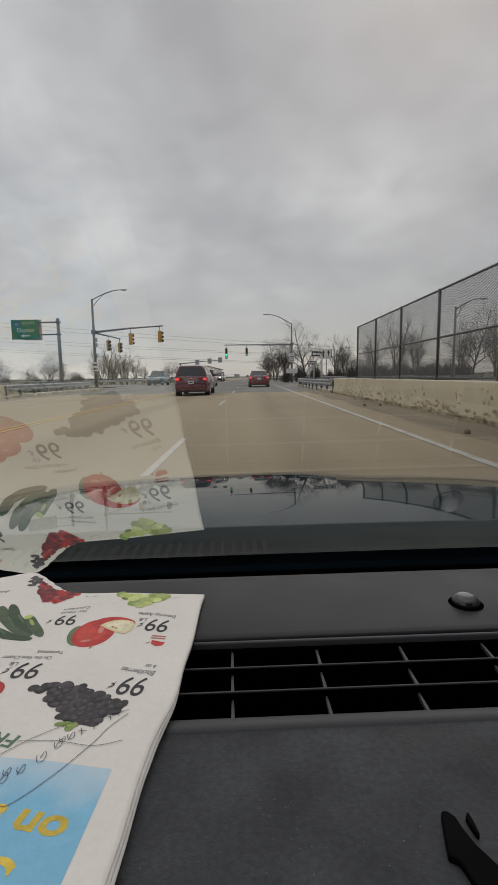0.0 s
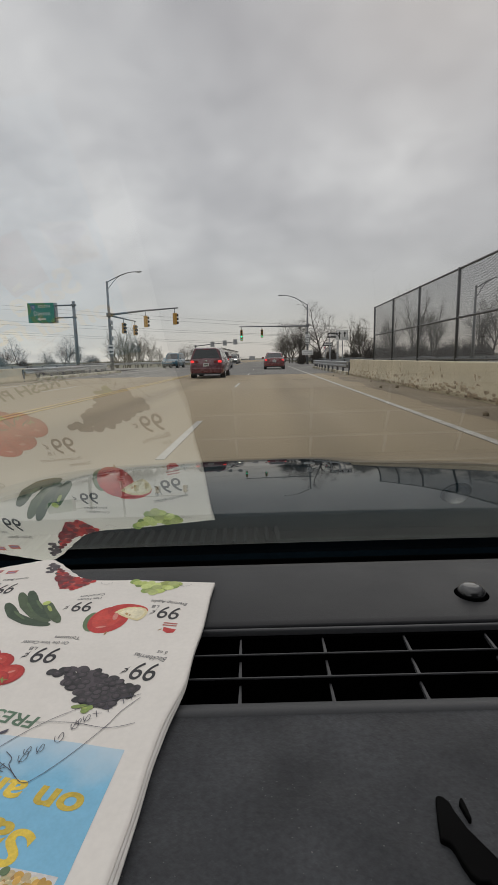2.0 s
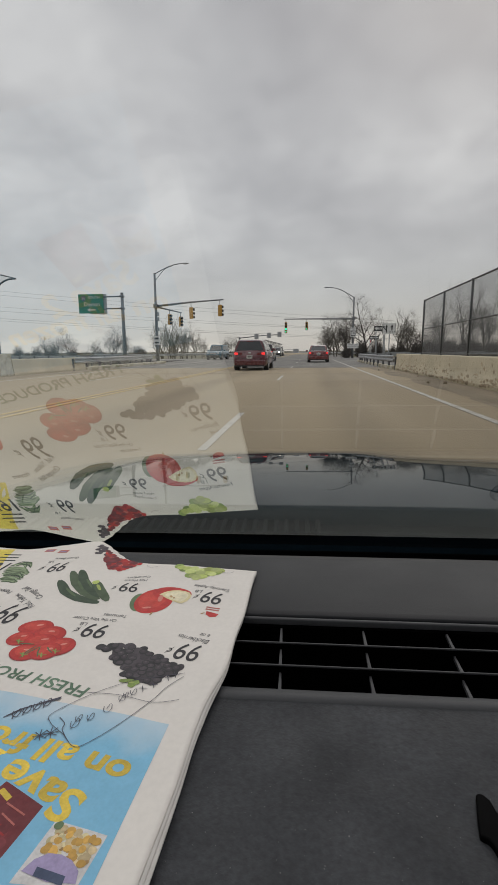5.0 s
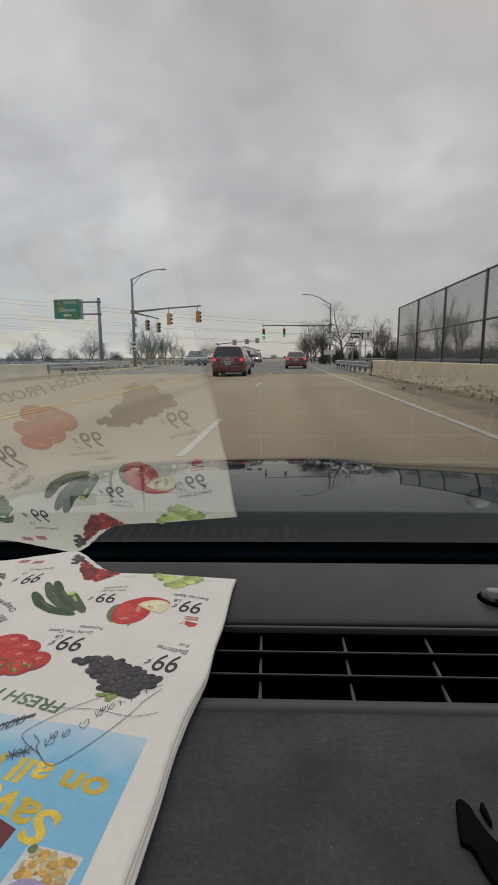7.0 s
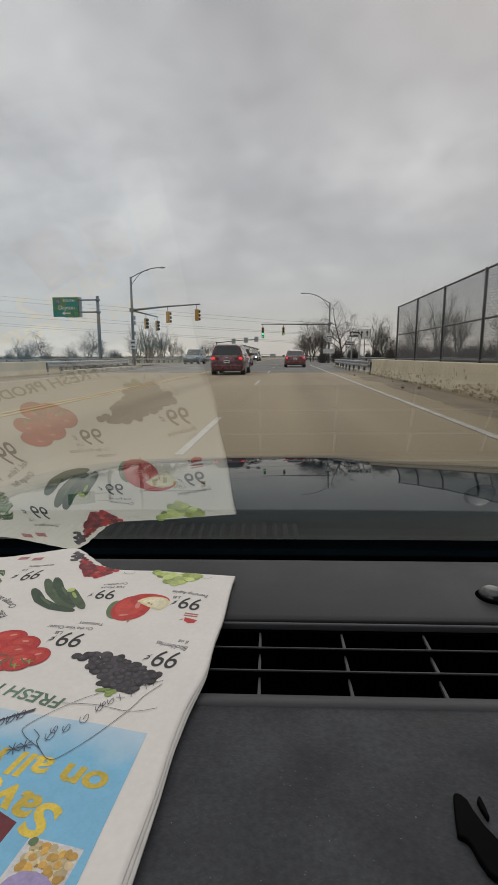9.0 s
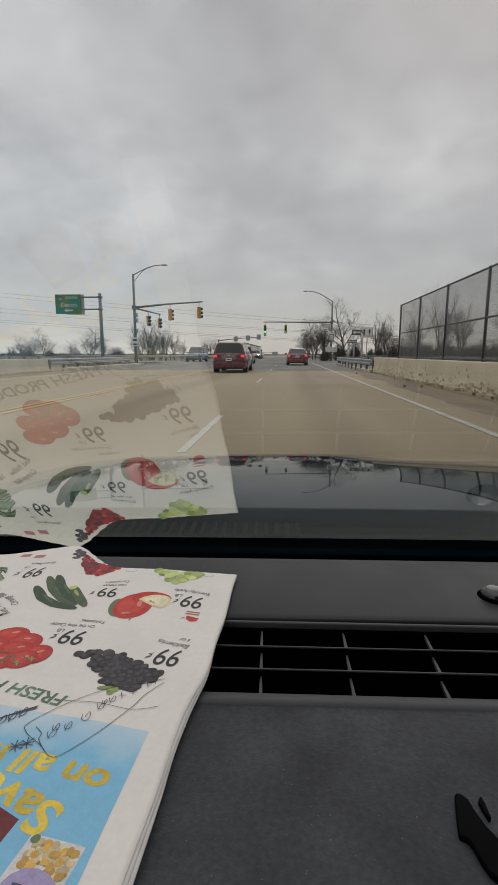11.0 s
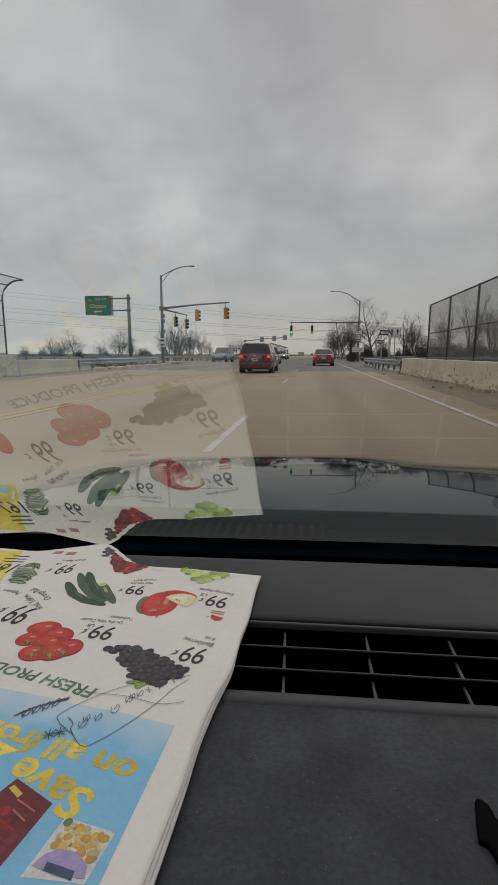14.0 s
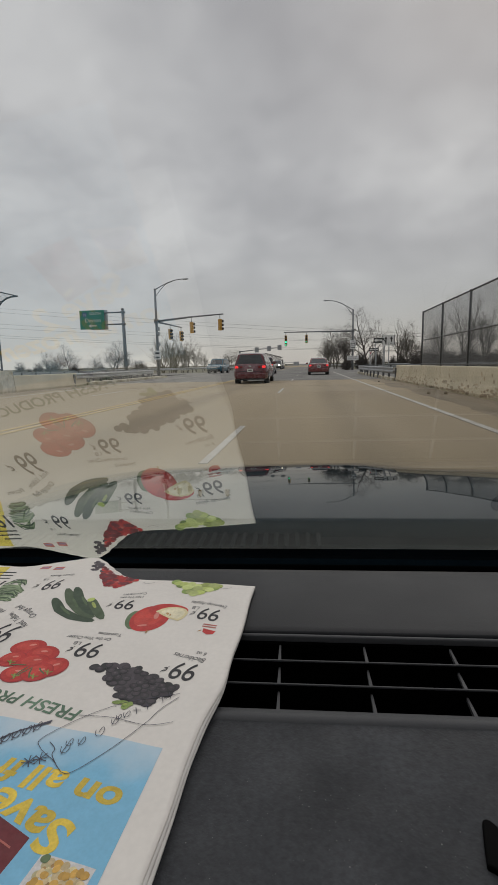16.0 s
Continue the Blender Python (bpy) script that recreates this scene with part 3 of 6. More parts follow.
guardrail([(X_BR - 0.10, 60.9), (X_BR - 0.25, 68), (X_BR - 0.2, 78)] + bend((X_BR + 0.3, 82), (X_BR + 2, 89), (X_BR + 22, 91)), "galvanised steel guardrail curving away at the junction")
guardrail([(X_BL + 0.08, 60.6), (X_BL - 0.1, 66), (X_BL - 0.4, 72)] + bend((X_BL - 0.9, 77), (X_BL - 2, 84.5), (X_BL - 22, 87)), "galvanised steel guardrail beyond the parapet")
guardrail(bend((X_BR + 22, 108), (X_BR + 3, 109), (X_BR + 2.6, 122)) + [(X_BR + 1.6, 150), (X_BR + 0.3, 184)], "long galvanised guardrail beyond the junction")
guardrail(bend((X_BL - 20, 108), (X_BL - 2, 109), (X_BL - 1.6, 120)) + [(X_BL - 0.6, 150), (X_BL - 0.05, 167.5)], "long galvanised guardrail beyond the junction")
guardrail([(X_BR + 0.1, -4.4), (X_BR + 0.9, -8)] + bend((X_BR + 1.6, -10), (X_BR + 2.5, -11.5), (X_BR + 34, -11)), "galvanised guardrail at the start of the bridge")
structure("kerb", boxes((X_BR - 0.12, X_BR + 0.16, 61.0, 80, -0.3, 0.17), (X_BL - 0.55, X_BL + 0.10, 62.0, 78, -0.3, 0.17), (X_BR + 2.0, X_BR + 2.25, 112, 178, -0.3, 0.13), (X_BR + 2.3, X_BR + 34, -12.1, -11.9, -0.3, 0.13)), M["barrier_l"], "worn concrete kerb", "kerb", bevel=0.02)

# ---------------------------------------------------------------- lamps, masts and signs


def arm_curve(x, z, length, rise, n=8):
    """Points from the pole to the lamp head: rises, then levels out."""
    return [(x + length * t, 0, z + rise * math.sin(t * math.pi / 2)) for t in (k / n for k in range(n + 1))]


def cobra_head(length=0.6):
    bm = bmesh.new()
    secs = [(0, 0.05, 0.05), (0.12, 0.09, 0.07), (0.35, 0.15, 0.09), (0.52, 0.13, 0.07), (0.62, 0.05, 0.03)]
    rings = [[bm.verts.new((s, w * math.cos(a), h * math.sin(a))) for a in (2 * math.pi * k / 10 for k in range(10))] for s, w, h in secs]
    for r0, r1 in zip(rings, rings[1:]):
        for j in range(10):
            bm.faces.new((r0[j], r0[(j + 1) % 10], r1[(j + 1) % 10], r1[j]))
    bm.faces.new(rings[0][::-1])
    bm.faces.new(rings[-1])
    return bm


def street_lamp(x, y, z0, height, side, length, label, mat="grey_pole", arms=1):
    """side: +1 the arm reaches to +x."""
    root = thing("street_lamp", pose(x, y, z0), label, "street lamp", "street lamps")
    part("pole", tube(bmesh.new(), [(0, 0, 0), (0, 0, height * 0.5), (0, 0, height)], [0.13, 0.10, 0.075], 10), M[mat], root, smooth=True)
    part("base_plate", boxes((-0.19, 0.19, -0.19, 0.19, 0, 0.05)), M[mat], root, bevel=0.01)
    part("hand_hole_box", boxes((-0.12, 0.12, -0.17, -0.09, 0.15, 0.75)), M[mat], root, bevel=0.01)
    part("pole_cap", tube(bmesh.new(), [(0, 0, height), (0, 0, height + 0.06), (0, 0, height + 0.10)], [0.085, 0.08, 0.02], 10), M[mat], root, smooth=True)
    for s in ((side,) if arms == 1 else (1, -1)):
        up = [(p[0] * s, 0, p[2]) for p in arm_curve(0, height - 0.12, length, 0.75)]
        low = [(p[0] * s, 0, p[2]) for p in arm_curve(0, height - 0.85, length * 0.62, 1.28, 6)]
        part("arm", tube(bmesh.new(), up, [0.045] * 5 + [0.038] * (len(up) - 5), 8), M[mat], root, smooth=True)
        part("arm_brace", tube(bmesh.new(), low, 0.032, 8), M[mat], root, smooth=True)
        part("arm_strut", tube(bmesh.new(), [low[2], (low[2][0], 0, up[2][2] + (up[3][2] - up[2][2]) * 0.2)], 0.02, 6), M[mat], root)
        head = part("lamp_head", cobra_head(), M["galv"], root, smooth=True)
        head.matrix_basis = Matrix.Translation(up[-1]) @ pose(0, 0, 0, 0, 0, 0 if s > 0 else 180)
        part("lens", tube(bmesh.new(), [(0.34, 0, -0.06), (0.34, 0, -0.115)], [0.11, 0.07], 10), M["lamp_lens"], head, smooth=True)
    return root


street_lamp(X_BR + 0.42, 42.2, 0.80, 7.4, -1, 3.4, "tall grey street lamp with a curved arm over the road")
street_lamp(X_BL - 0.45, 8.5, 1.06, 8.6, 1, 3.4, "tall grey street lamp with a curved arm over the road")
street_lamp(17.3, 72.0, -0.3, 6.0, 1, 1.7, "slim grey street lamp beyond the bridge fence")
street_lamp(X_BR + 22, -9, -0.3, 11.5, 1, 2.2, "tall grey lamp with two raised arms", arms=2)


def camera_pole(x, y, z0, height):
    root = thing("tall_mast", pose(x, y, z0), "tall slim grey steel mast with small fittings on top", "mast")
    part("pole", tube(bmesh.new(), [(0, 0, 0), (0, 0, height)], [0.17, 0.10], 10), M["grey_pole"], root, smooth=True)
    part("top_bracket", boxes((-0.05, 0.42, -0.05, 0.05, height - 0.35, height - 0.27)), M["grey_pole"], root)
    part("camera_dome", tube(bmesh.new(), [(0.36, 0, height - 0.36), (0.36, 0, height - 0.6), (0.36, 0, height - 0.72)], [0.11, 0.12, 0.03], 10), M["grey_pole"], root, smooth=True)
    part("lightning_rod", tube(bmesh.new(), [(0, 0, height), (0, 0, height + 0.8)], [0.015, 0.008], 6), M["grey_pole"], root)
    part("cabinet", boxes((-0.22, 0.22, -0.36, -0.15, 1.4, 2.1)), M["galv"], root, bevel=0.02)


camera_pole(X_BL - 0.6, 49.5, -0.3, 14.7)


def text_mesh(words, size, name="lettering", align="CENTER", bold=0.0):
    cu = D.curves.new(name, "FONT")
    cu.body, cu.size, cu.align_x, cu.align_y = words, size, align, "CENTER"
    cu.resolution_u, cu.offset = 5, bold
    tmp = D.objects.new("tmp", cu)
    scene.collection.objects.link(tmp)
    bpy.context.view_layer.update()
    me = D.meshes.new_from_object(tmp.evaluated_get(bpy.context.evaluated_depsgraph_get()))
    D.objects.remove(tmp)
    D.curves.remove(cu)
    return me


def lettering(words, size, mat, parent, m, name="lettering"):
    me = text_mesh(words, size)
    me.materials.append(mat)
    ob = new(name, me)
    ob.parent = parent
    ob.matrix_basis = m
    return ob


def flat_shape(pts, y):
    """A flat polygon of (x, z) points facing -y."""
    bm = bmesh.new()
    bm.faces.new([bm.verts.new((x, y, z)) for x, z in pts])
    return bm


FACE = pose(0, 0, 0, 90, 0, 0)   # stands lettering up, facing -y

# green guide sign on its own arm
sg = thing("guide_sign", pose(-16.4, 83.3, -0.42), "green highway guide sign on a grey cantilever post", "road sign")
part("post", tube(bmesh.new(), [(0, 0, 0), (0, 0, 7.15)], [0.19, 0.15], 12), M["grey_pole"], sg, smooth=True)
part("post_cap", tube(bmesh.new(), [(0, 0, 7.15), (0, 0, 7.20)], [0.17, 0.15], 12), M["grey_pole"], sg)
for z in (6.85, 5.70):
    part("arm", tube(bmesh.new(), [(0, 0, z), (-3.2, 0, z)], 0.075, 8), M["grey_pole"], sg, smooth=True)
    part("clamp", boxes((-0.20, 0.20, -0.19, 0.19, z - 0.09, z + 0.09)), M["grey_pole"], sg, bevel=0.03)
part("backing_panel", boxes((-3.4, -1.62, 0.02, 0.06, 5.2, 7.12)), M["sign_back"], sg, bevel=0.01)
board = part("panel", boxes((-4.50, -1.92, -0.14, -0.08, 5.26, 7.12)), M["sign_green"], sg, bevel=0.02)
for z in (5.7, 6.6):
    part("bracket", boxes((-4.3, -1.7, -0.08, 0.02, z - 0.04, z + 0.04)), M["galv"], sg)
lettering("SOUTH", 0.36, M["sign_white"], board, pose(-2.85, -0.146, 6.78) @ FACE)
lettering("Dayton", 0.56, M["sign_white"], board, pose(-3.12, -0.146, 6.12) @ FACE)
part("arrow", flat_shape([(-3.62, 5.60), (-3.30, 5.80), (-3.34, 5.66), (-2.76, 5.66), (-2.76, 5.54), (-3.34, 5.54), (-3.30, 5.40)], -0.146), M["sign_white"], board)
part("route_shield", flat_shape([(-4.16, 6.90), (-3.96, 6.96), (-3.76, 6.90), (-3.70, 6.70), (-3.80, 6.52), (-3.96, 6.42), (-4.12, 6.52), (-4.22, 6.70)], -0.146), M["sign_blue"], board)
lettering("75", 0.34, M["sign_white"], board, pose(-3.96, -0.152, 6.66) @ FACE)


def signal_head(px, py, pz, parent, face, lit=(), arrows=(), heads=3, turn=0):
    """A signal housing hanging below px, py, pz; face -1 looks to -y, before the turn about its hanger."""
    x = y = z = 0
    h = 0.36 * heads
    body = part("signal_head", boxes((x - 0.17, x + 0.17, y - 0.14, y + 0.14, z - h, z)), M["signal_yellow"], parent, bevel=0.03)
    body.matrix_basis = pose(px, py, pz, 0, 0, turn)
    part("hanger", tube(bmesh.new(), [(x, y, z), (x, y, z + 0.42)], 0.03, 6), M["dark_steel"], body)
    for k in range(heads):
        zc = z - 0.18 - 0.36 * k
        part("visor", tube(bmesh.new(), [(x, y + 0.14 * face, zc), (x, y + 0.34 * face, zc - 0.01)], 0.135, 10, caps=False), M["sign_black"], body)
        on = k in lit
        if k in arrows:
            u = [(-0.09, 0), (0, 0.09), (0, 0.03), (0.09, 0.03), (0.09, -0.03), (0, -0.03), (0, -0.09)]
            if heads == 3:
                u = [(-q, p) for p, q in u]
            part("lens", flat_shape([(x + p, zc + q) for p, q in u], y + 0.15 * face), M["green_on"], body)
        else:
            part("lens", tube(bmesh.new(), [(x, y + 0.142 * face, zc), (x, y + 0.165 * face, zc)], [0.125, 0.10], 10), M["green_on" if on else "signal_dark"], body, smooth=True)
    return body


def mast(x, y, z0, height, arm_z, reach, label, lamp, lift=0.12, lamp_reach=3.0, lamp_rise=0.8):
    root = thing("signal_mast", pose(x, y, z0), label, "traffic signal", "signal masts")
    part("pole", tube(bmesh.new(), [(0, 0, 0), (0, 0, height)], [0.17, 0.10], 10), M["grey_pole"], root, smooth=True)
    part("base_plate", boxes((-0.24, 0.24, -0.24, 0.24, 0, 0.06)), M["grey_pole"], root)
    part("mast_arm", tube(bmesh.new(), [(0, 0, arm_z), (reach * 0.5, 0, arm_z + lift * 0.62), (reach, 0, arm_z + lift)], [0.11, 0.085, 0.06], 8), M["grey_pole"], root, smooth=True)
    part("clamp", boxes((-0.2, 0.2, -0.2, 0.2, arm_z - 0.2, arm_z + 0.2)), M["grey_pole"], root, bevel=0.03)
    if lamp:
        s = 1 if reach > 0 else -1
        up = [(p[0] * s, 0, p[2]) for p in arm_curve(0, height - 0.1, lamp_reach, lamp_rise)]
        part("lamp_arm", tube(bmesh.new(), up, 0.045, 8), M["grey_pole"], root, smooth=True)
        part("lamp_brace", tube(bmesh.new(), [(p[0] * s, 0, p[2]) for p in arm_curve(0, height - 0.8, lamp_reach * 0.62, lamp_rise * 0.92 + 0.55, 6)], 0.03, 8), M["grey_pole"], root, smooth=True)
        head = part("lamp_head", cobra_head(), M["galv"], root, smooth=True)
        head.matrix_basis = Matrix.Translation(up[-1]) @ pose(0, 0, 0, 0, 0, 0 if s > 0 else 180)
    return root


ml = mast(-13.0, 83.3, -0.3, 8.85, 5.72, 6.75, "grey signal mast with yellow traffic signals and a lamp", True, lift=0.50, lamp_reach=2.8, lamp_rise=0.9)
part("second_arm", tube(bmesh.new(), [(0, 0, 5.68), (0.75, 7.0, 5.60)], [0.09, 0.06], 8), M["grey_pole"], ml, smooth=True)
signal_head(3.55, 0, 5.55, ml, 1, turn=-50)
signal_head(6.40, 0, 5.74, ml, 1, turn=-50)
signal_head(0.38, 3.5, 5.2, ml, -1, turn=48)
signal_head(0.72, 6.7, 5.16, ml, -1, turn=48)
plate = part("one_way_plate", boxes((-0.30, 0.32, -0.22, -0.19, 2.0, 2.85)), M["sign_white"], ml)
part("arrow", flat_shape([(-0.22, 2.20), (0.0, 2.34), (0.0, 2.26), (0.24, 2.26), (0.24, 2.14), (0.0, 2.14), (0.0, 2.06)], -0.226), M["sign_black"], plate)
part("bar", flat_shape([(-0.2, 2.52), (0.22, 2.52), (0.22, 2.70), (-0.2, 2.70)], -0.226), M["sign_black"], plate)
for z in (3.3, 4.3, 4.8):
    part("control_box", boxes((0.10, 0.30, -0.16, 0.10, z, z + 0.38)), M["galv"], ml, bevel=0.02)
mr = mast(7.85, 103.5, -0.3, 8.3, 5.45, -9.25, "grey signal mast with green traffic signals and a lamp", True, lift=0.10, lamp_reach=3.3, lamp_rise=1.35)
signal_head(-9.0, 0, 5.12, mr, -1, lit=(2,), arrows=(3,), heads=4)
signal_head(-6.2, 0, 5.12, mr, -1, arrows=(2,))
plate = part("route_plate", boxes((-0.35, 0.35, -0.24, -0.21, 3.1, 4.3)), M["sign_white"], mr)
lettering("WEST", 0.2, M["sign_black"], plate, pose(0, -0.246, 4.12) @ FACE)
part("route_field", flat_shape([(-0.3, 3.2), (0.3, 3.2), (0.3, 3.9), (-0.3, 3.9)], -0.246), M["sign_black"], plate)
part("route_shape", flat_shape([(-0.22, 3.3), (0.22, 3.3), (0.26, 3.55), (0.22, 3.8), (-0.22, 3.8), (-0.26, 3.55)], -0.25), M["sign_white"], plate)
lettering("184", 0.32, M["sign_black"], plate, pose(0, -0.254, 3.55) @ FACE)
plate = part("notice_plate", boxes((-0.75, 0.75, -0.24, -0.21, 1.6, 2.2)), M["sign_white"], mr)
lettering("TRAFFIC LAWS", 0.19, M["sign_black"], plate, pose(0, -0.246, 2.03) @ FACE)
lettering("PHOTO ENFORCED", 0.16, M["sign_black"], plate, pose(0, -0.246, 1.77) @ FACE)

mb = mast(-13.8, 148, -0.9, 5.1, 4.85, 9.3, "grey mast arm carrying three signs seen from behind", False, lift=0.75)
for x in (3.9, 6.7, 9.1):
    zc = 4.85 + 0.75 * x / 9.3
    s = part("sign_panel", boxes((x - 0.46, x + 0.46, -0.1, -0.07, zc - 0.55, zc + 0.60)), M["sign_back"], mb, bevel=0.01)
    for dx in (-0.15, 0.15):
        part("stiffener", boxes((x + dx - 0.03, x + dx + 0.03, -0.14, -0.1, zc - 0.48, zc + 0.52)), M["galv"], s)

gf = thing("far_sign_gantry", pose(-13.5, 330, -5.2), "far grey cantilever sign over the road", "road sign")
part("post", tube(bmesh.new(), [(0, 0, 0), (0, 0, 7.2)], 0.2, 8), M["grey_pole"], gf)
for z in (7.0, 5.6):
    part("arm", tube(bmesh.new(), [(0, 0, z), (9, 0, z)], 0.1, 6), M["grey_pole"], gf)
part("panel", boxes((6, 9.2, -0.2, -0.1, 5.2, 7.4)), M["sign_back"], gf)


def post_sign(name, x, y, label, posts, category="road sign"):
    root = thing(name, pose(x, y, -0.35), label, category, "road signs")
    for dx, h in posts:
        part("post", tube(bmesh.new(), [(dx, 0, 0), (dx, 0, h)], 0.035, 6), M["galv"], root)
    return root


def arrow_board(root, z, w=0.92, h=0.32):
    b = part("panel", boxes((-w / 2, w / 2, -0.06, -0.045, z, z + h)), M["sign_black"], root)
    part("arrow", flat_shape([(-w * 0.46, z + h / 2), (-w * 0.28, z + h * 0.9), (-w * 0.28, z + h * 0.68), (w * 0.44, z + h * 0.68), (w * 0.44, z + h * 0.32), (-w * 0.28, z + h * 0.32), (-w * 0.28, z + h * 0.1)], -0.064), M["sign_white"], b)
    lettering("ONE WAY", h * 0.30, M["sign_black"], b, pose(0.06, -0.068, z + h / 2) @ FACE)


s1 = post_sign("one_way_sign", 7.05, 71.1, "black and white one-way arrow sign on steel posts", [(-0.32, 2.72), (0.30, 2.72)])
arrow_board(s1, 2.66, 0.95, 0.36)
s2 = post_sign("one_way_sign", 8.3, 84.7, "small black and white one-way arrow sign", [(-0.25, 2.5), (0.25, 2.5)])
arrow_board(s2, 2.38)
s3 = post_sign("lane_use_sign", 7.1, 67.8, "white lane-use sign with two black arrows", [(-0.30, 2.3), (0.05, 2.9)])
b3 = part("panel", boxes((-0.41, 0.41, -0.06, -0.045, 2.36, 3.02)), M["sign_white"], s3, bevel=0.008)
part("arrow", flat_shape([(-0.19, 2.44), (-0.12, 2.44), (-0.12, 2.76), (-0.06, 2.76), (-0.155, 2.94), (-0.25, 2.76), (-0.19, 2.76)], -0.064), M["sign_black"], b3)
part("arrow", flat_shape([(-0.19, 2.56), (-0.19, 2.66), (-0.29, 2.77), (-0.26, 2.83), (-0.38, 2.84), (-0.37, 2.71), (-0.34, 2.74)], -0.066), M["sign_black"], b3)
part("arrow", flat_shape([(0.15, 2.57), (0.22, 2.57), (0.22, 2.76), (0.28, 2.76), (0.185, 2.94), (0.09, 2.76), (0.15, 2.76)], -0.064), M["sign_black"], b3)
lettering("ONLY", 0.14, M["sign_black"], b3, pose(0.19, -0.064, 2.47) @ FACE)
for sx in (-0.40, 0.37):
    part("border", flat_shape([(sx, 2.38), (sx + 0.03, 2.38), (sx + 0.03, 3.0), (sx, 3.0)], -0.0625), M["sign_black"], b3)
s6 = post_sign("do_not_enter_sign", 9.4, 97.0, "white sign with a red disc on steel posts", [(-0.2, 2.9), (0.2, 2.9)])
s6.matrix_basis = pose(9.4, 97.0, -0.35, 0, 0, 62)
b6 = part("panel", boxes((-0.38, 0.38, -0.06, -0.045, 2.2, 2.96)), M["sign_white"], s6)
part("disc", flat_shape([(0.34 * math.cos(a), 2.58 + 0.34 * math.sin(a)) for a in (2 * math.pi * k / 24 for k in range(24))], -0.064), M["sign_red"], b6)
part("bar", flat_shape([(-0.24, 2.52), (0.24, 2.52), (0.24, 2.64), (-0.24, 2.64)], -0.068), M["sign_white"], b6)
s4 = post_sign("arrow_sign", X_BR + 12, -8.5, "small white sign with an arrow on a dark post", [(0, 5.0)])
b4 = part("panel", boxes((-0.3, 0.3, -0.06, -0.045, 4.2, 5.0)), M["sign_white"], s4)
part("bar", flat_shape([(-0.2, 4.5), (0.2, 4.5), (0.2, 4.7), (-0.2, 4.7)], -0.064), M["sign_black"], b4)
s5 = post_sign("delineator_sign", X_BL - 2.6, 150, "small dark sign on a thin post", [(0, 3.2)])
part("panel", boxes((-0.2, 0.2, -0.06, -0.045, 2.6, 3.2)), M["dark_steel"], s5)

# overhead lines across the sky
bm = bmesh.new()
for zl, zr in ((25.1, 14.1), (23.5, 12.9), (18.9, 9.9), (17.3, 9.5), (14.3, 6.5), (13.4, 6.0)):
    pts = [(x, 235 + 0.02 * x, zr + (zl - zr) * (8.7 - x) / 122 + 1.4 * ((x + 53) / 120) ** 2 - 0.35) for x in range(-260, 201, 20)]
    tube(bm, pts, 0.030, 4, caps=False)
whole("overhead_lines", bm, M["dark_steel"], "thin power lines sagging across the sky", "power line", kind="stuff")


def lattice_tower(x, y, h):
    root = thing("transmission_tower", pose(x, y, -0.3), "grey steel lattice transmission tower far off", "pylon")
    def half(z):
        return 0.036 * h * (1 - z / h) ** 1.2 + 0.42
    lv = [0, 0.16, 0.31, 0.44, 0.56, 0.67, 0.77, 0.86, 0.94, 1.0]
    for sx, sy in ((1, 1), (1, -1), (-1, -1), (-1, 1)):
        part("leg", tube(bmesh.new(), [(sx * half(q * h), sy * half(q * h), q * h) for q in lv], 0.11, 4), M["grey_pole"], root)
    bm = bmesh.new()
    for a, c in zip(lv, lv[1:]):
        wa, wc = half(a * h), half(c * h)
        for p, q in (((1, 1), (1, -1)), ((1, -1), (-1, -1)), ((-1, -1), (-1, 1)), ((-1, 1), (1, 1))):
            tube(bm, [(p[0] * wa, p[1] * wa, a * h), (q[0] * wc, q[1] * wc, c * h)], 0.07, 3, caps=False)
            tube(bm, [(q[0] * wa, q[1] * wa, a * h), (p[0] * wc, p[1] * wc, c * h)], 0.07, 3, caps=False)
    part("bracing", bm, M["grey_pole"], root)
    for q in (0.97,):
        part("crossarm", tube(bmesh.new(), [(-0.4, 0, q * h), (0.1, 0, q * h + 1.9), (1.1, 0, q * h - 0.4)], [0.12, 0.14, 0.10], 4), M["grey_pole"], root)


lattice_tower(-76, 135, 21)


def sign_truss(a, c, deep, tall):
    """A box truss of steel tubes that carries signs over the road below the bridge."""
    root = thing("sign_gantry", I4, "grey steel truss gantry over the lower road beside the bridge", "gantry")
    a, c = Vector(a), Vector(c)
    side = Vector((deep, 0, 0))
    up = Vector((0, 0, tall))
    n = 14
    for o in (side * 0, side, up, side + up):
        part("chord", tube(bmesh.new(), [a + o, c + o], 0.075, 8), M["galv"], root, smooth=True)
    for k in range(n):
        p0, p1 = a.lerp(c, k / n), a.lerp(c, (k + 1) / n)
        for o in (side * 0, side):
            lo, hi = (p0 + o, p1 + o + up) if k % 2 else (p0 + o + up, p1 + o)
            part("brace", tube(bmesh.new(), [lo, hi], 0.045, 6), M["galv"], root, smooth=True)
        part("strut", tube(bmesh.new(), [p0, p0 + up + side], 0.035, 6), M["galv"], root, smooth=True)
    for q in (a, c):
        for o in (side * 0.1, side * 0.9):
            part("column", tube(bmesh.new(), [q + o + Vector((0, 0, tall + 0.2)), Vector((q.x + o.x, q.y, -0.3))], 0.14, 10), M["galv"], root, smooth=True)


sign_truss((15.6, 26, 0.6), (13.6, -4, 0.9), 1.1, 1.15)

# ---------------------------------------------------------------- trees


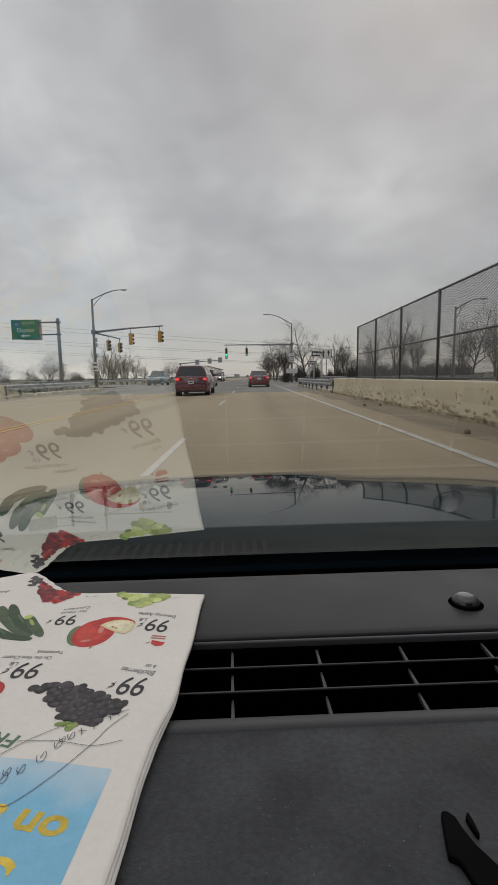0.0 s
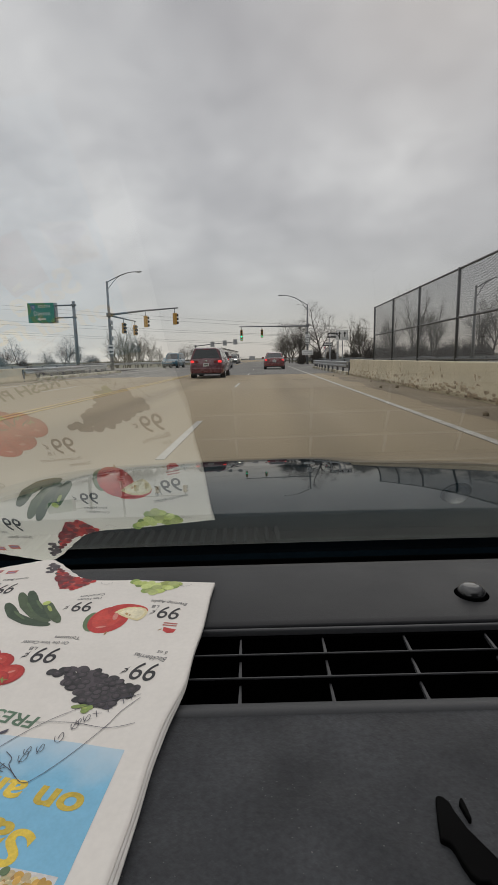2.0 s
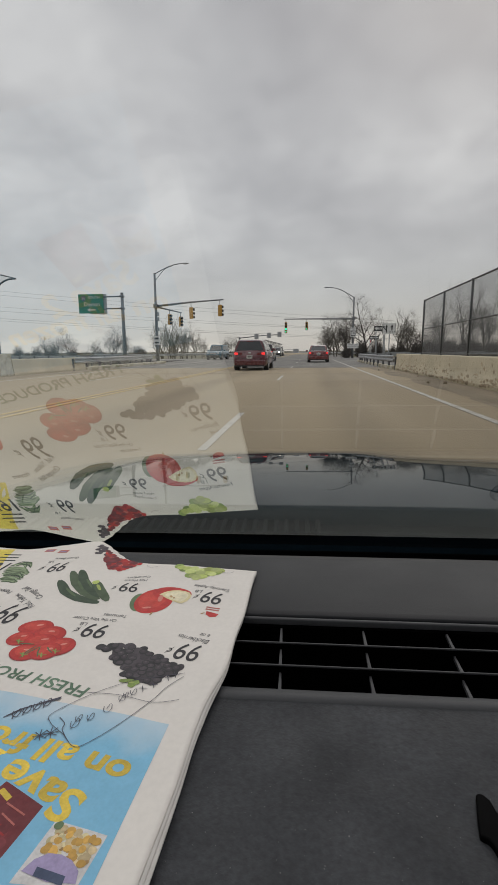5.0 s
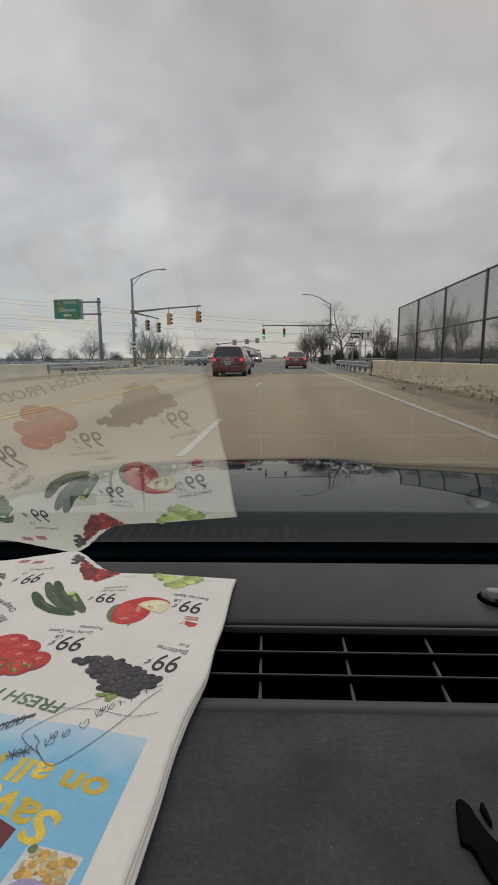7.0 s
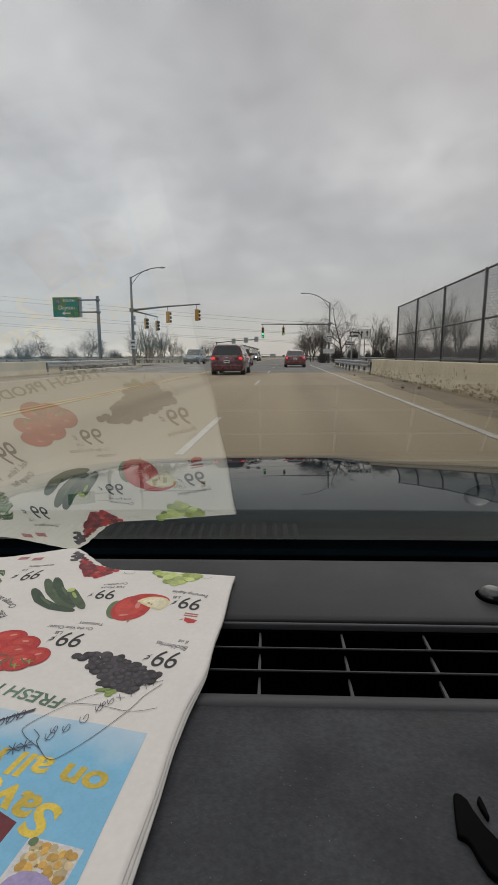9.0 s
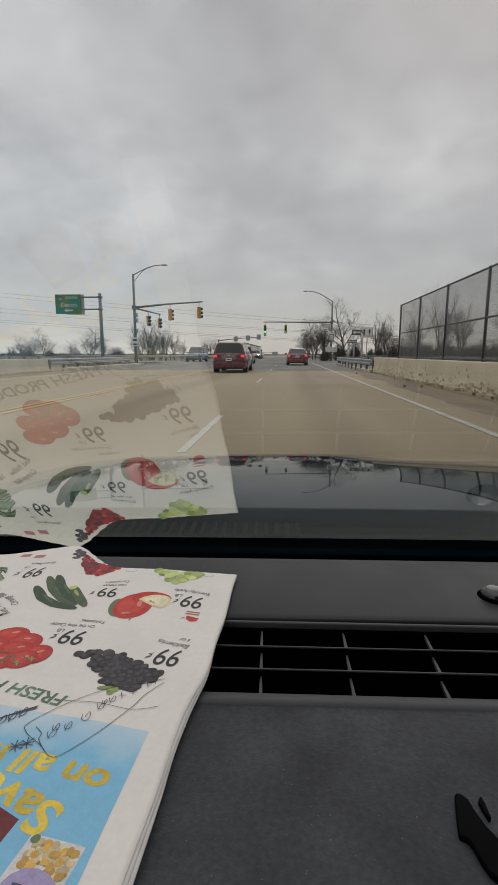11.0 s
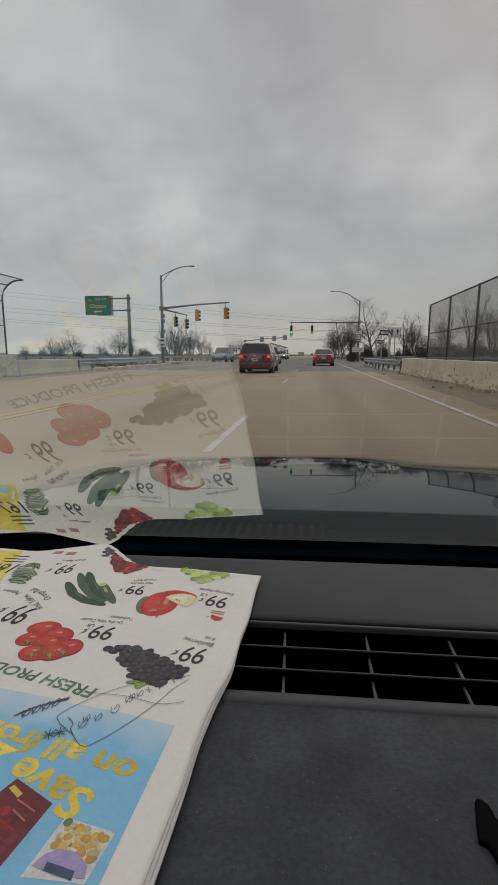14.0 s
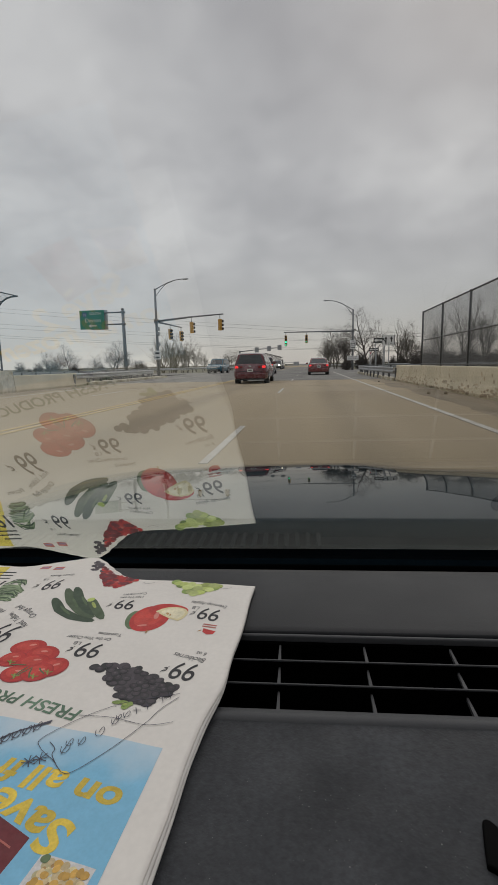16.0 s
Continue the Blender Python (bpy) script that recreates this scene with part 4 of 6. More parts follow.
def bare_tree(name, seed, height, spread, label, mat, trunks=1, depth=4, low=0.35, more=0):
    rg = random.Random(seed)
    root = thing(name, I4, label, "tree", "bare trees")
    bt, bc = bmesh.new(), bmesh.new()

    def grow(p, d, length, r, level):
        n = 5 if level < 2 else (4 if level < 3 else 3)
        pts, rad = [p], [r]
        for k in range(n):
            bend = Vector((rg.uniform(-1, 1), rg.uniform(-1, 1), rg.uniform(-0.8, 0.9))) * (0.10 if level == 0 else 0.17)
            d = (d + bend + Vector((0, 0, 0.09 if 0 < level < 3 else 0.03))).normalized()
            p = p + d * (length / n)
            pts.append(p)
            rad.append(r * (1 - (0.35 if level == 0 else 0.72) * (k + 1) / n))
        rad = [max(q, 0.0052) for q in rad]
        tube(bt if level == 0 else bc, pts, rad, 7 if level == 0 else (5 if level == 1 else 3), caps=False)
        if level >= depth:
            return
        kids = (7, 6, 5, 4, 3)[level] + more + rg.randint(-1, 1)
        for k in range(kids):
            f = (low if level == 0 else 0.22) + (1.0 - (low if level == 0 else 0.22)) * (k + rg.uniform(0.2, 1.0)) / kids
            i = min(int(f * n), n - 1)
            q = pts[i].lerp(pts[i + 1], min(f * n - i, 1.0))
            along = (pts[i + 1] - pts[i]).normalized()
            a = k * 2.4 + rg.uniform(-0.6, 0.6)
            side = Vector((math.cos(a), math.sin(a), 0))
            side = (side - along * side.dot(along)).normalized()
            nd = (along * 0.8 + side * spread * rg.uniform(0.7, 1.2)).normalized()
            grow(q, nd, length * (rg.uniform(0.85, 1.15) if level == 0 else rg.uniform(0.42, 0.66)) * (1.08 - 0.35 * f), rad[i] * 0.62, level + 1)
        if level == 0:
            grow(pts[-1], d, length * 1.1, rad[-1] * 0.9, 1)

    for k in range(trunks):
        a = 2 * math.pi * k / trunks
        lean = Vector((math.cos(a), math.sin(a), 0)) * (0.0 if trunks == 1 else 0.16)
        grow(Vector((lean.x * 0.6, lean.y * 0.6, -0.3)), (Vector((0, 0, 1)) + lean).normalized(), height * 0.42, height * 0.012 + 0.02, 0)
    part("trunk", bt, mat, root, smooth=True)
    part("crown", bc, mat, root, "bare twigs and branches")
    return root


T1 = bare_tree("tree", 3, 9.0, 0.80, "bare spreading tree with dark twigs", M["wood_dark"], more=1)
T2 = bare_tree("tree", 8, 11.0, 0.42, "bare upright tree with many grey limbs", M["wood_grey"], trunks=2)
T3 = bare_tree("tree", 21, 6.5, 0.7, "small bare tree with fine twigs", M["wood_grey"], trunks=2)
T4 = bare_tree("bush", 31, 3.6, 0.8, "leafless dark brown scrub bush", M["wood_dark"], trunks=6, depth=3, low=0.1, more=1)
T5 = bare_tree("tree", 52, 8.0, 0.6, "bare rounded tree with yellowish budding twigs", M["wood_bud"], trunks=3, depth=3, low=0.15)
T5.matrix_basis = pose(-22.8, 122.8, -0.35)
T1.matrix_basis = pose(11.1, 115.8, -0.3, 0, 0, 40) @ Matrix.Diagonal((1.25, 1.25, 1.2, 1))
T2.matrix_basis = pose(25.1, 112.8, -0.3, 0, 0, 10) @ Matrix.Diagonal((0.98, 0.98, 0.98, 1))
T3.matrix_basis = pose(-23.4, 144.8, -0.3, 0, 0, 70)
T4.matrix_basis = pose(-15.7, 224.8, -0.3)
rt = random.Random(77)


def plant(src, x, y, s):
    s *= 1.18
    copy_thing(src, pose(x, y, -0.35, 0, 0, rt.uniform(0, 360)) @ Matrix.Diagonal((s, s, s, 1)))


for src, x, y, s in ((T1, -27.4, 106.8, 0.4), (T3, -26.3, 109.8, 0.5), (T3, -30.8, 108.8, 0.45), (T1, -32.0, 119.8, 0.52), (T1, -40.9, 119.8, 0.5), (T3, -46.8, 122.8, 0.6), (T3, -43.6, 120.8,
                     0.55), (T2, -19.9, 122.8, 0.5), (T2, -21.2, 124.8, 0.46), (T5, -25.0, 124.8, 0.75), (T5, -23.2, 126.8, 0.6), (T3, -23.6, 154.8, 0.6), (T3, -20.3,
                     174.8, 0.8), (T1, -19.5, 184.8, 0.5), (T5, -25.8, 194.8, 0.5), (T1, 7.8, 118.8, 0.66), (T3, 6.4, 120.8, 0.95), (T2, 16.8, 120.8, 0.62), (T3, 17.4, 114.8, 0.95), (T2, 22.4, 114.8, 0.66), (T2, 27.3, 110.8, 0.74), (T2, 31.5, 104.8, 0.7), (T1, 36.1, 110.8, 1.0), (T2, 41.6, 114.8, 0.9), (T3, 6.5, 144.8, 0.9), (T1, 9.1, 164.8, 0.9), (T3, 7.4, 194.8, 1.0), (T2, 13.1, 184.8, 0.7)):
    plant(src, x, y, s)
for src, x, y, s in ((T3, 40, -30, 1.0), (T1, 52, -26, 0.9), (T2, 46, -40, 0.8), (T3, 60, -36, 1.0), (T2, 30, -44, 0.7)):
    plant(src, x, y, s)
for i in range(70):
    y = rt.uniform(100, 150)
    plant(T4, 2.1 + (y - 34.8) * rt.uniform(0.07, 0.46), y, rt.uniform(0.5, 0.9))
for i in range(14):
    y = rt.uniform(112, 190)
    plant(T4, -24 - rt.uniform(0, 0.55) * (y - 60), y, rt.uniform(0.4, 0.8))

# far woods: a ragged band of twigs on the horizon
bm = bmesh.new()
rw = random.Random(9)
for i in range(5200):
    a = rw.uniform(-1.35, 1.35) if i % 3 else rw.uniform(-0.5, 0.5)
    r = rw.uniform(330, 620)
    x, y = math.sin(a) * r, math.cos(a) * r
    if X_BL - 8 < x < X_BR + 8:
        continue
    h = rw.uniform(0.4, 1.5) * (1.0 + 1.1 * noise.noise(Vector((a * 14, 3, 0)))) * r / 400
    d = Vector((rw.uniform(-0.6, 0.6), rw.uniform(-0.3, 0.3), 1)) * max(h, 0.3)
    p = Vector((x, y, -0.3))
    w = 0.10 * r / 400
    s = Vector((math.cos(a), -math.sin(a), 0)) * w
    q = p + d
    bm.faces.new([bm.verts.new(c) for c in (p - s, p + s, q + s * 0.2, q - s * 0.2)])
    for k in range(3):
        b0 = p + d * rw.uniform(0.3, 0.8)
        b1 = b0 + Vector((rw.uniform(-1, 1) * math.cos(a), -rw.uniform(-1, 1) * math.sin(a), rw.uniform(0.4, 1.0))) * h * 0.45
        bm.faces.new([bm.verts.new(c) for c in (b0 - s * 0.6, b0 + s * 0.6, b1)])
whole("far_woods", bm, M["wood_grey"], "distant band of bare woods on the horizon", "woods", kind="stuff")

# ---------------------------------------------------------------- vehicles


def loft(secs, cap=True):
    """Cross sections: lists of points, all of one length."""
    bm = bmesh.new()
    rings = [[bm.verts.new(p) for p in s] for s in secs]
    n = len(secs[0])
    for r0, r1 in zip(rings, rings[1:]):
        for j in range(n):
            bm.faces.new((r0[j], r0[(j + 1) % n], r1[(j + 1) % n], r1[j]))
    if cap:
        bm.faces.new(rings[0][::-1])
        bm.faces.new(rings[-1])
    return bm


def wheel_meshes(r):
    t = tube(bmesh.new(), [(-0.10, 0, 0), (-0.09, 0, 0), (0.09, 0, 0), (0.10, 0, 0)], [r * 0.93, r, r, r * 0.93], 20)
    m = bmesh.new()
    for s in (-1, 1):
        tube(m, [(0.085 * s, 0, 0), (0.108 * s, 0, 0)], [r * 0.66, r * 0.60], 20)
        for k in range(5):
            a = 2 * math.pi * k / 5
            tube(m, [(0.110 * s, 0, 0), (0.113 * s, r * 0.58 * math.cos(a), r * 0.58 * math.sin(a))], [0.035, 0.03], 4)
    return t, m


def vehicle(name, m, paint, label, L, W, Hh, style, rear_lit=False, head_lit=False):
    """A passenger vehicle; y is forwards, its middle stands at m. style gives hood and tail heights and glass stations, as parts of the length."""
    root = thing(name, m, label, "car", "traffic")
    hood, deck, ws0, ws1, rs1, rs0, belt = style
    low = 0.24
    w = W / 2
    ys = [-L / 2, -L / 2 + 0.10, -L / 2 + 0.35, -L * 0.25, 0, L * 0.25, L / 2 - 0.45, L / 2 - 0.12, L / 2]
    secs = []
    for y in ys:
        f = (y + L / 2) / L
        end = min(1.0, 0.80 + 2.2 * min(f, 1 - f) ** 0.75)
        top = deck + (belt - deck) * smoothstep(rs0 - 0.02, rs0 + 0.10, f) if f < 0.5 else hood + (belt - hood) * (1 - smoothstep(ws0 - 0.12, ws0, f))
        top *= 1 - 0.16 * smoothstep(0.88, 1.0, f) - 0.05 * (1 - smoothstep(0.0, 0.06, f))
        ww = w * end
        secs.append([(-ww * 0.93, y, low), (-ww, y, low + 0.14), (-ww, y, top * 0.62), (-ww * 0.97, y, top * 0.92), (-ww * 0.86, y, top), (0, y, top + 0.03),
                     (ww * 0.86, y, top), (ww * 0.97, y, top * 0.92), (ww, y, top * 0.62), (ww, y, low + 0.14), (ww * 0.93, y, low)])
    part("body", loft(secs), paint, root, smooth=True, bevel=0.0)
    # cabin: roof with pillars, glass set 4 mm proud
    yb0, yr0, yr1, yf0 = (-L / 2 + L * q for q in (rs0, rs1, ws1, ws0))
    wr = w * (0.80 if Hh > 1.6 else 0.70)
    cab = []
    for y, z, ww in ((yb0, belt - 0.06, w * 0.93), (yr0, Hh - 0.05, wr), (yr0 + 0.25, Hh, wr * 1.02), ((yr0 + yr1) / 2, Hh + 0.02, wr * 1.03), (yr1 - 0.15, Hh, wr), (yr1, Hh - 0.05, wr * 0.98), (yf0, belt - 0.06, w * 0.93)):
        cab.append([(-w * 0.93, y, belt - 0.10), (-ww, y, z - 0.03), (-ww * 0.8, y, z), (ww * 0.8, y, z), (ww, y, z - 0.03), (w * 0.93, y, belt - 0.10)])
    part("roof", loft(cab), paint, root, smooth=False, bevel=0.02)

    def quad(name, pts, mat, thick=0.012, parent=root, label=""):
        a, c = Vector(pts[1]) - Vector(pts[0]), Vector(pts[-1]) - Vector(pts[0])
        nrm = a.cross(c).normalized() * thick
        bm = bmesh.new()
        f = [bm.verts.new(Vector(p) + nrm) for p in pts]
        g = [bm.verts.new(Vector(p) - nrm) for p in pts]
        bm.faces.new(f)
        bm.faces.new(g[::-1])
        for j in range(len(pts)):
            bm.faces.new((f[j], g[j], g[(j + 1) % len(pts)], f[(j + 1) % len(pts)]))
        return part(name, bm, mat, parent, label)

    def mixp(y0, z0, y1, z1, t):
        return y0 + (y1 - y0) * t, z0 + (z1 - z0) * t

    for nm, ya, yb in (("rear_window", yb0, yr0), ("windscreen", yf0, yr1)):
        (y0, z0), (y1, z1) = mixp(ya, belt - 0.06, yb, Hh - 0.05, 0.12), mixp(ya, belt - 0.06, yb, Hh - 0.05, 0.93)
        quad(nm, [(-w * 0.80, y0, z0), (w * 0.80, y0, z0), (wr * 0.82, y1, z1), (-wr * 0.82, y1, z1)], M["auto_glass"])
    mids = [yb0 + (yf0 - yb0) * q for q in (0.0, 0.36, 0.64, 1.0)]
    for s in (-1, 1):
        def side(y, z):
            f = (z - (belt - 0.10)) / (Hh - 0.08 - (belt - 0.10))
            return (s * (w * 0.93 + (wr * 1.02 - w * 0.93) * f + 0.004), y, z)
        zt, zb = Hh - 0.14, belt + 0.02
        for k in range(3):
            a0, a1 = mids[k] + 0.06, mids[k + 1] - 0.06
            t0, t1 = max(a0, yr0 + 0.10), min(a1, yr1 - 0.12)
            if k == 0:
                a0 = yb0 + 0.22
            if k == 2:
                a1 = yf0 - 0.22
            if t1 - t0 > 0.1:
                quad("side_window", [side(a0, zb), side(a1, zb), side(t1, zt), side(t0, zt)], M["auto_glass"])
        mir = part("mirror", boxes((s * (w + 0.02) - 0.02 * s, s * (w + 0.20), yf0 - 0.42, yf0 - 0.30, belt - 0.02, belt + 0.14)), paint, root, bevel=0.03)
        for yy in (-0.05, 0.22):
            part("door_handle", boxes((s * w * 0.985, s * (w * 0.985 + 0.03), yy * L - 0.1, yy * L + 0.1, belt - 0.18, belt - 0.14)), paint, root)
    r = 0.33 if Hh < 1.6 else 0.36
    t, mm = wheel_meshes(r)
    tme, rme = finish(t, True), finish(mm)
    tme.materials.append(M["tyre"])
    rme.materials.append(M["rim"])
    for s in (-1, 1):
        for yy in (-0.30, 0.31):
            wh = new("wheel", tme)
            wh.parent = root
            wh.location = (s * (w - 0.10), yy * L, r)
            rm = new("rim", rme)
            rm.parent = wh
            part("wheel_arch", tube(bmesh.new(), [(s * (w - 0.24), yy * L, r), (s * (w + 0.006), yy * L, r)], r + 0.06, 20), M["sign_black"], root)
    tall = Hh > 1.6
    zl = deck * (0.84 if tall else 0.82)
    for s in (-1, 1):
        part("tail_lamp", boxes((s * w * 0.68, s * w * 0.885, -L / 2 - 0.012, -L / 2 + 0.20, zl - 0.06, zl + 0.065)), M["tail_on"] if rear_lit else M["tail_off"], root, "lit red tail lamp" if rear_lit else "", bevel=0.03)
        part("reversing_lamp", boxes((s * w * 0.44, s * w * 0.64, -L / 2 - 0.010, -L / 2 + 0.10, zl - 0.06, zl + 0.05)), M["tail_off"], root, bevel=0.02)
        part("head_lamp", boxes((s * w * 0.46, s * w * 0.80, L / 2 - 0.22, L / 2 + 0.012, hood * 0.68, hood * 0.68 + 0.16)), M["head_on"] if head_lit else M["head_off"], root, "lit head lamp" if head_lit else "", bevel=0.03)
        if tall:
            part("roof_rail", tube(bmesh.new(), [(s * wr * 0.86, yr0 + 0.3, Hh), (s * wr * 0.88, yr0 + 0.45, Hh + 0.075), (s * wr * 0.88, yr1 - 0.6, Hh + 0.085), (s * wr * 0.86, yr1 - 0.4, Hh + 0.01)], 0.022, 6), M["black_plastic"], root, smooth=True)
    part("brake_lamp", boxes((-0.16, 0.16, yr0 - 0.03, yr0 + 0.06, Hh - 0.10, Hh - 0.07)), M["tail_off"], root)
    part("tailgate_seam", boxes((-w * 0.74, w * 0.74, -L / 2 - 0.006, -L / 2 + 0.05, deck * 0.60, deck * 0.60 + 0.02)), M["black_plastic"], root)
    part("lower_valance", boxes((-w * 0.84, w * 0.84, -L / 2 - 0.03, -L / 2 + 0.4, low - 0.04, low + 0.10)), M["black_plastic"], root, bevel=0.03)
    part("badge", boxes((-0.07, 0.07, -L / 2 - 0.014, -L / 2 + 0.02, zl + 0.0, zl + 0.07)), M["chrome"], root, bevel=0.01)
    part("rear_bumper", boxes((-w * 0.88, w * 0.88, -L / 2 - 0.05, -L / 2 + 0.15, low + 0.02, low + 0.30)), paint, root, bevel=0.05)
    part("front_bumper", boxes((-w * 0.86, w * 0.86, L / 2 - 0.15, L / 2 + 0.05, low, low + 0.30)), M["black_plastic"], root, bevel=0.05)
    part("grille", boxes((-w * 0.42, w * 0.42, L / 2 - 0.05, L / 2 + 0.03, hood * 0.62, hood * 0.62 + 0.20)), M["chrome"], root, bevel=0.02)
    part("licence_plate", boxes((-0.15, 0.15, -L / 2 - 0.062, -L / 2 - 0.05, low + 0.38, low + 0.53)), M["sign_white"], root)
    part("plate_bar", boxes((-0.11, 0.11, -L / 2 - 0.066, -L / 2 - 0.062, low + 0.43, low + 0.49)), M["sign_black"], root)
    return root


P_RED = material("dark_red_car_paint", (0.095, 0.008, 0.015), 0.28, vary=0.06, scale=3, coat=0.8)
P_RED2 = material("red_car_paint", (0.13, 0.014, 0.014), 0.28, vary=0.06, scale=3, coat=0.8)
P_MAROON = material("maroon_car_paint", (0.12, 0.02, 0.025), 0.3, vary=0.06, scale=3, coat=0.8)
P_GREY = material("graphite_car_paint", (0.045, 0.055, 0.06), 0.3, vary=0.06, scale=3, coat=0.8)
P_BLACK = material("black_traffic_paint", (0.03, 0.012, 0.014), 0.3, vary=0.06, scale=3, coat=0.8)
P_BROWN = material("brown_car_paint", (0.05, 0.038, 0.03), 0.3, vary=0.06, scale=3, coat=0.8)
P_BLUE = material("teal_blue_car_paint", (0.012, 0.10, 0.15), 0.3, vary=0.06, scale=3, coat=0.8)
SEDAN = (0.82, 0.98, 0.72, 0.55, 0.26, 0.14, 0.93)
VAN = (0.98, 1.05, 0.80, 0.62, 0.05, 0.015, 1.02)
SUV = (1.05, 1.08, 0.74, 0.60, 0.06, 0.02, 1.08)
vehicle("minivan", pose(-0.98, 62.9, 0), P_RED, "dark red minivan with lit tail lamps on the road", 5.0, 1.80, 1.58, VAN, rear_lit=True)
vehicle("sedan", pose(2.85, 80.0, 0), P_RED2, "red sedan with lit brake lamps on the road", 4.85, 1.82, 1.46, SEDAN, rear_lit=True)
vehicle("suv", pose(-4.2, 131, 0, 0, 0, 180), P_GREY, "graphite crossover with lit head lamps facing the camera", 4.7, 1.85, 1.68, SUV, head_lit=True)
vehicle("suv", pose(-4.4, 141, 0, 0, 0, 180), P_BROWN, "dark brown large suv with lit head lamps", 5.2, 2.0, 1.92, SUV, head_lit=True)
vehicle("suv", pose(-2.4, 86.5, 0), P_BLACK, "dark crossover with lit tail lamps on the road", 4.6, 1.85, 1.70, SUV, rear_lit=True)
vehicle("suv", pose(-7.5, 112, 0, 0, 0, 176), P_MAROON, "maroon crossover with a roof rack on the road", 4.8, 1.88, 1.74, SUV)
vehicle("suv", pose(-9.6, 98, 0, 0, 0, 174), P_BLUE, "teal-blue boxy suv on the road", 4.4, 1.93, 1.83, SUV)

# ---------------------------------------------------------------- the car the camera rides in
ZD = 0.830                      # dashboard top
GLASS_Y, GLASS_SLOPE = 0.3690, radians(26.7)
CX = 0.18                       # middle of the car
ride = thing("car", CARM, "black car with its dashboard, windscreen and glossy hood", "car")


def gz(y):
    return ZD + (GLASS_Y - y) * math.tan(GLASS_SLOPE)


def sweep_x(profile, x0, x1, n=24, bow=0.0):
    """A profile of (y, z) points swept across the car as an open skin; bow pulls the ends back."""
    def fn(u, v):
        x = x0 + (x1 - x0) * u
        k = v * (len(profile) - 1)
        i = min(int(k), len(profile) - 2)
        f = k - i
        y = profile[i][0] * (1 - f) + profile[i + 1][0] * f
        z = profile[i][1] * (1 - f) + profile[i + 1][1] * f
        return (x, y - bow * (x - CX) ** 2, z)
    return sheet(n, len(profile) - 1, fn)


DX0, DX1 = CX - 0.72, CX + 0.72
VX0, VX1 = -0.135, 0.42           # defrost vent opening
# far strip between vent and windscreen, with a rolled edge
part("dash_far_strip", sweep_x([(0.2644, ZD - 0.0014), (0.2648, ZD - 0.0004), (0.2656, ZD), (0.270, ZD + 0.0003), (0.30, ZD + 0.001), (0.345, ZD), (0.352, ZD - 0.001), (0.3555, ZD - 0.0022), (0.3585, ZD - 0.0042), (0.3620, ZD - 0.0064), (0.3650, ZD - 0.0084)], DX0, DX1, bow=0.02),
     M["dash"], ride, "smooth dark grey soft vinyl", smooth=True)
# thin bar beside the groove, its bright edge painted by the lighter vinyl
part("dash_groove", sweep_x([(0.2603, ZD - 0.004), (0.2603, ZD - 0.0013), (0.2607, ZD - 0.0006), (0.2620, ZD - 0.0004), (0.2625, ZD - 0.0012), (0.2625, ZD - 0.004)], VX0, VX1, bow=0.0), M["dash_lip"], ride, smooth=True)
# black box under the gap: the shade down there, given as colour
part("dash_gap", boxes((DX0, DX1, 0.325, 0.50, ZD - 0.16, ZD - 0.10)), M["black_and_shade"], ride)
# lip and near half of the dash top
part("dash_lip", sweep_x([(0.2004, ZD - 0.003), (0.2004, ZD - 0.0015), (0.1994, ZD), (0.1935, ZD + 0.0003), (0.1925, ZD - 0.0008)], VX0 - 0.01, VX1 + 0.01), M["dash_lip"], ride, smooth=True)
part("dash_near_half", sweep_x([(0.1925, ZD - 0.0008), (0.17, ZD - 0.001), (0.12, ZD - 0.0015), (0.06, ZD - 0.004), (0.02, ZD - 0.012), (0.0, ZD - 0.03), (-0.015, ZD - 0.07), (-0.02, ZD - 0.30)], DX0, DX1),
     M["dash_near"], ride, "finely grained dark vinyl with dust specks", smooth=True)
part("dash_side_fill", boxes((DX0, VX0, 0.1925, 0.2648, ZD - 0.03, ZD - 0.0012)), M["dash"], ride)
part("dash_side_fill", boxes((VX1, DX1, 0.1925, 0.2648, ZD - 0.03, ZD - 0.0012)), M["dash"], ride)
# duct floor and walls painted black in place of the shade inside
vent = part("defrost_vent", boxes((VX0 - 0.01, VX1 + 0.01, 0.19, 0.27, ZD - 0.095, ZD - 0.08)), M["black_and_shade"], ride, "slotted defrost vent with its inner shade painted black")
part("duct_wall", boxes((VX0 - 0.01, VX1 + 0.01, 0.1985, 0.2006, ZD - 0.085, ZD - 0.0025), (VX0 - 0.01, VX1 + 0.01, 0.2586, 0.2642, ZD - 0.085, ZD - 0.0045)), M["black_and_shade"], vent)
for y in (0.2384, 0.2192):
    part("slat", boxes((VX0, VX1, y - 0.00045, y + 0.00045, ZD - 0.0022, ZD - 0.0012)), M["slat"], vent, bevel=0.0003)
    # lower part of the slat blackened, its shade put into the colour
    part("slat_web", boxes((VX0, VX1, y - 0.0005, y + 0.0005, ZD - 0.016, ZD - 0.0022)), M["black_and_shade"], vent)
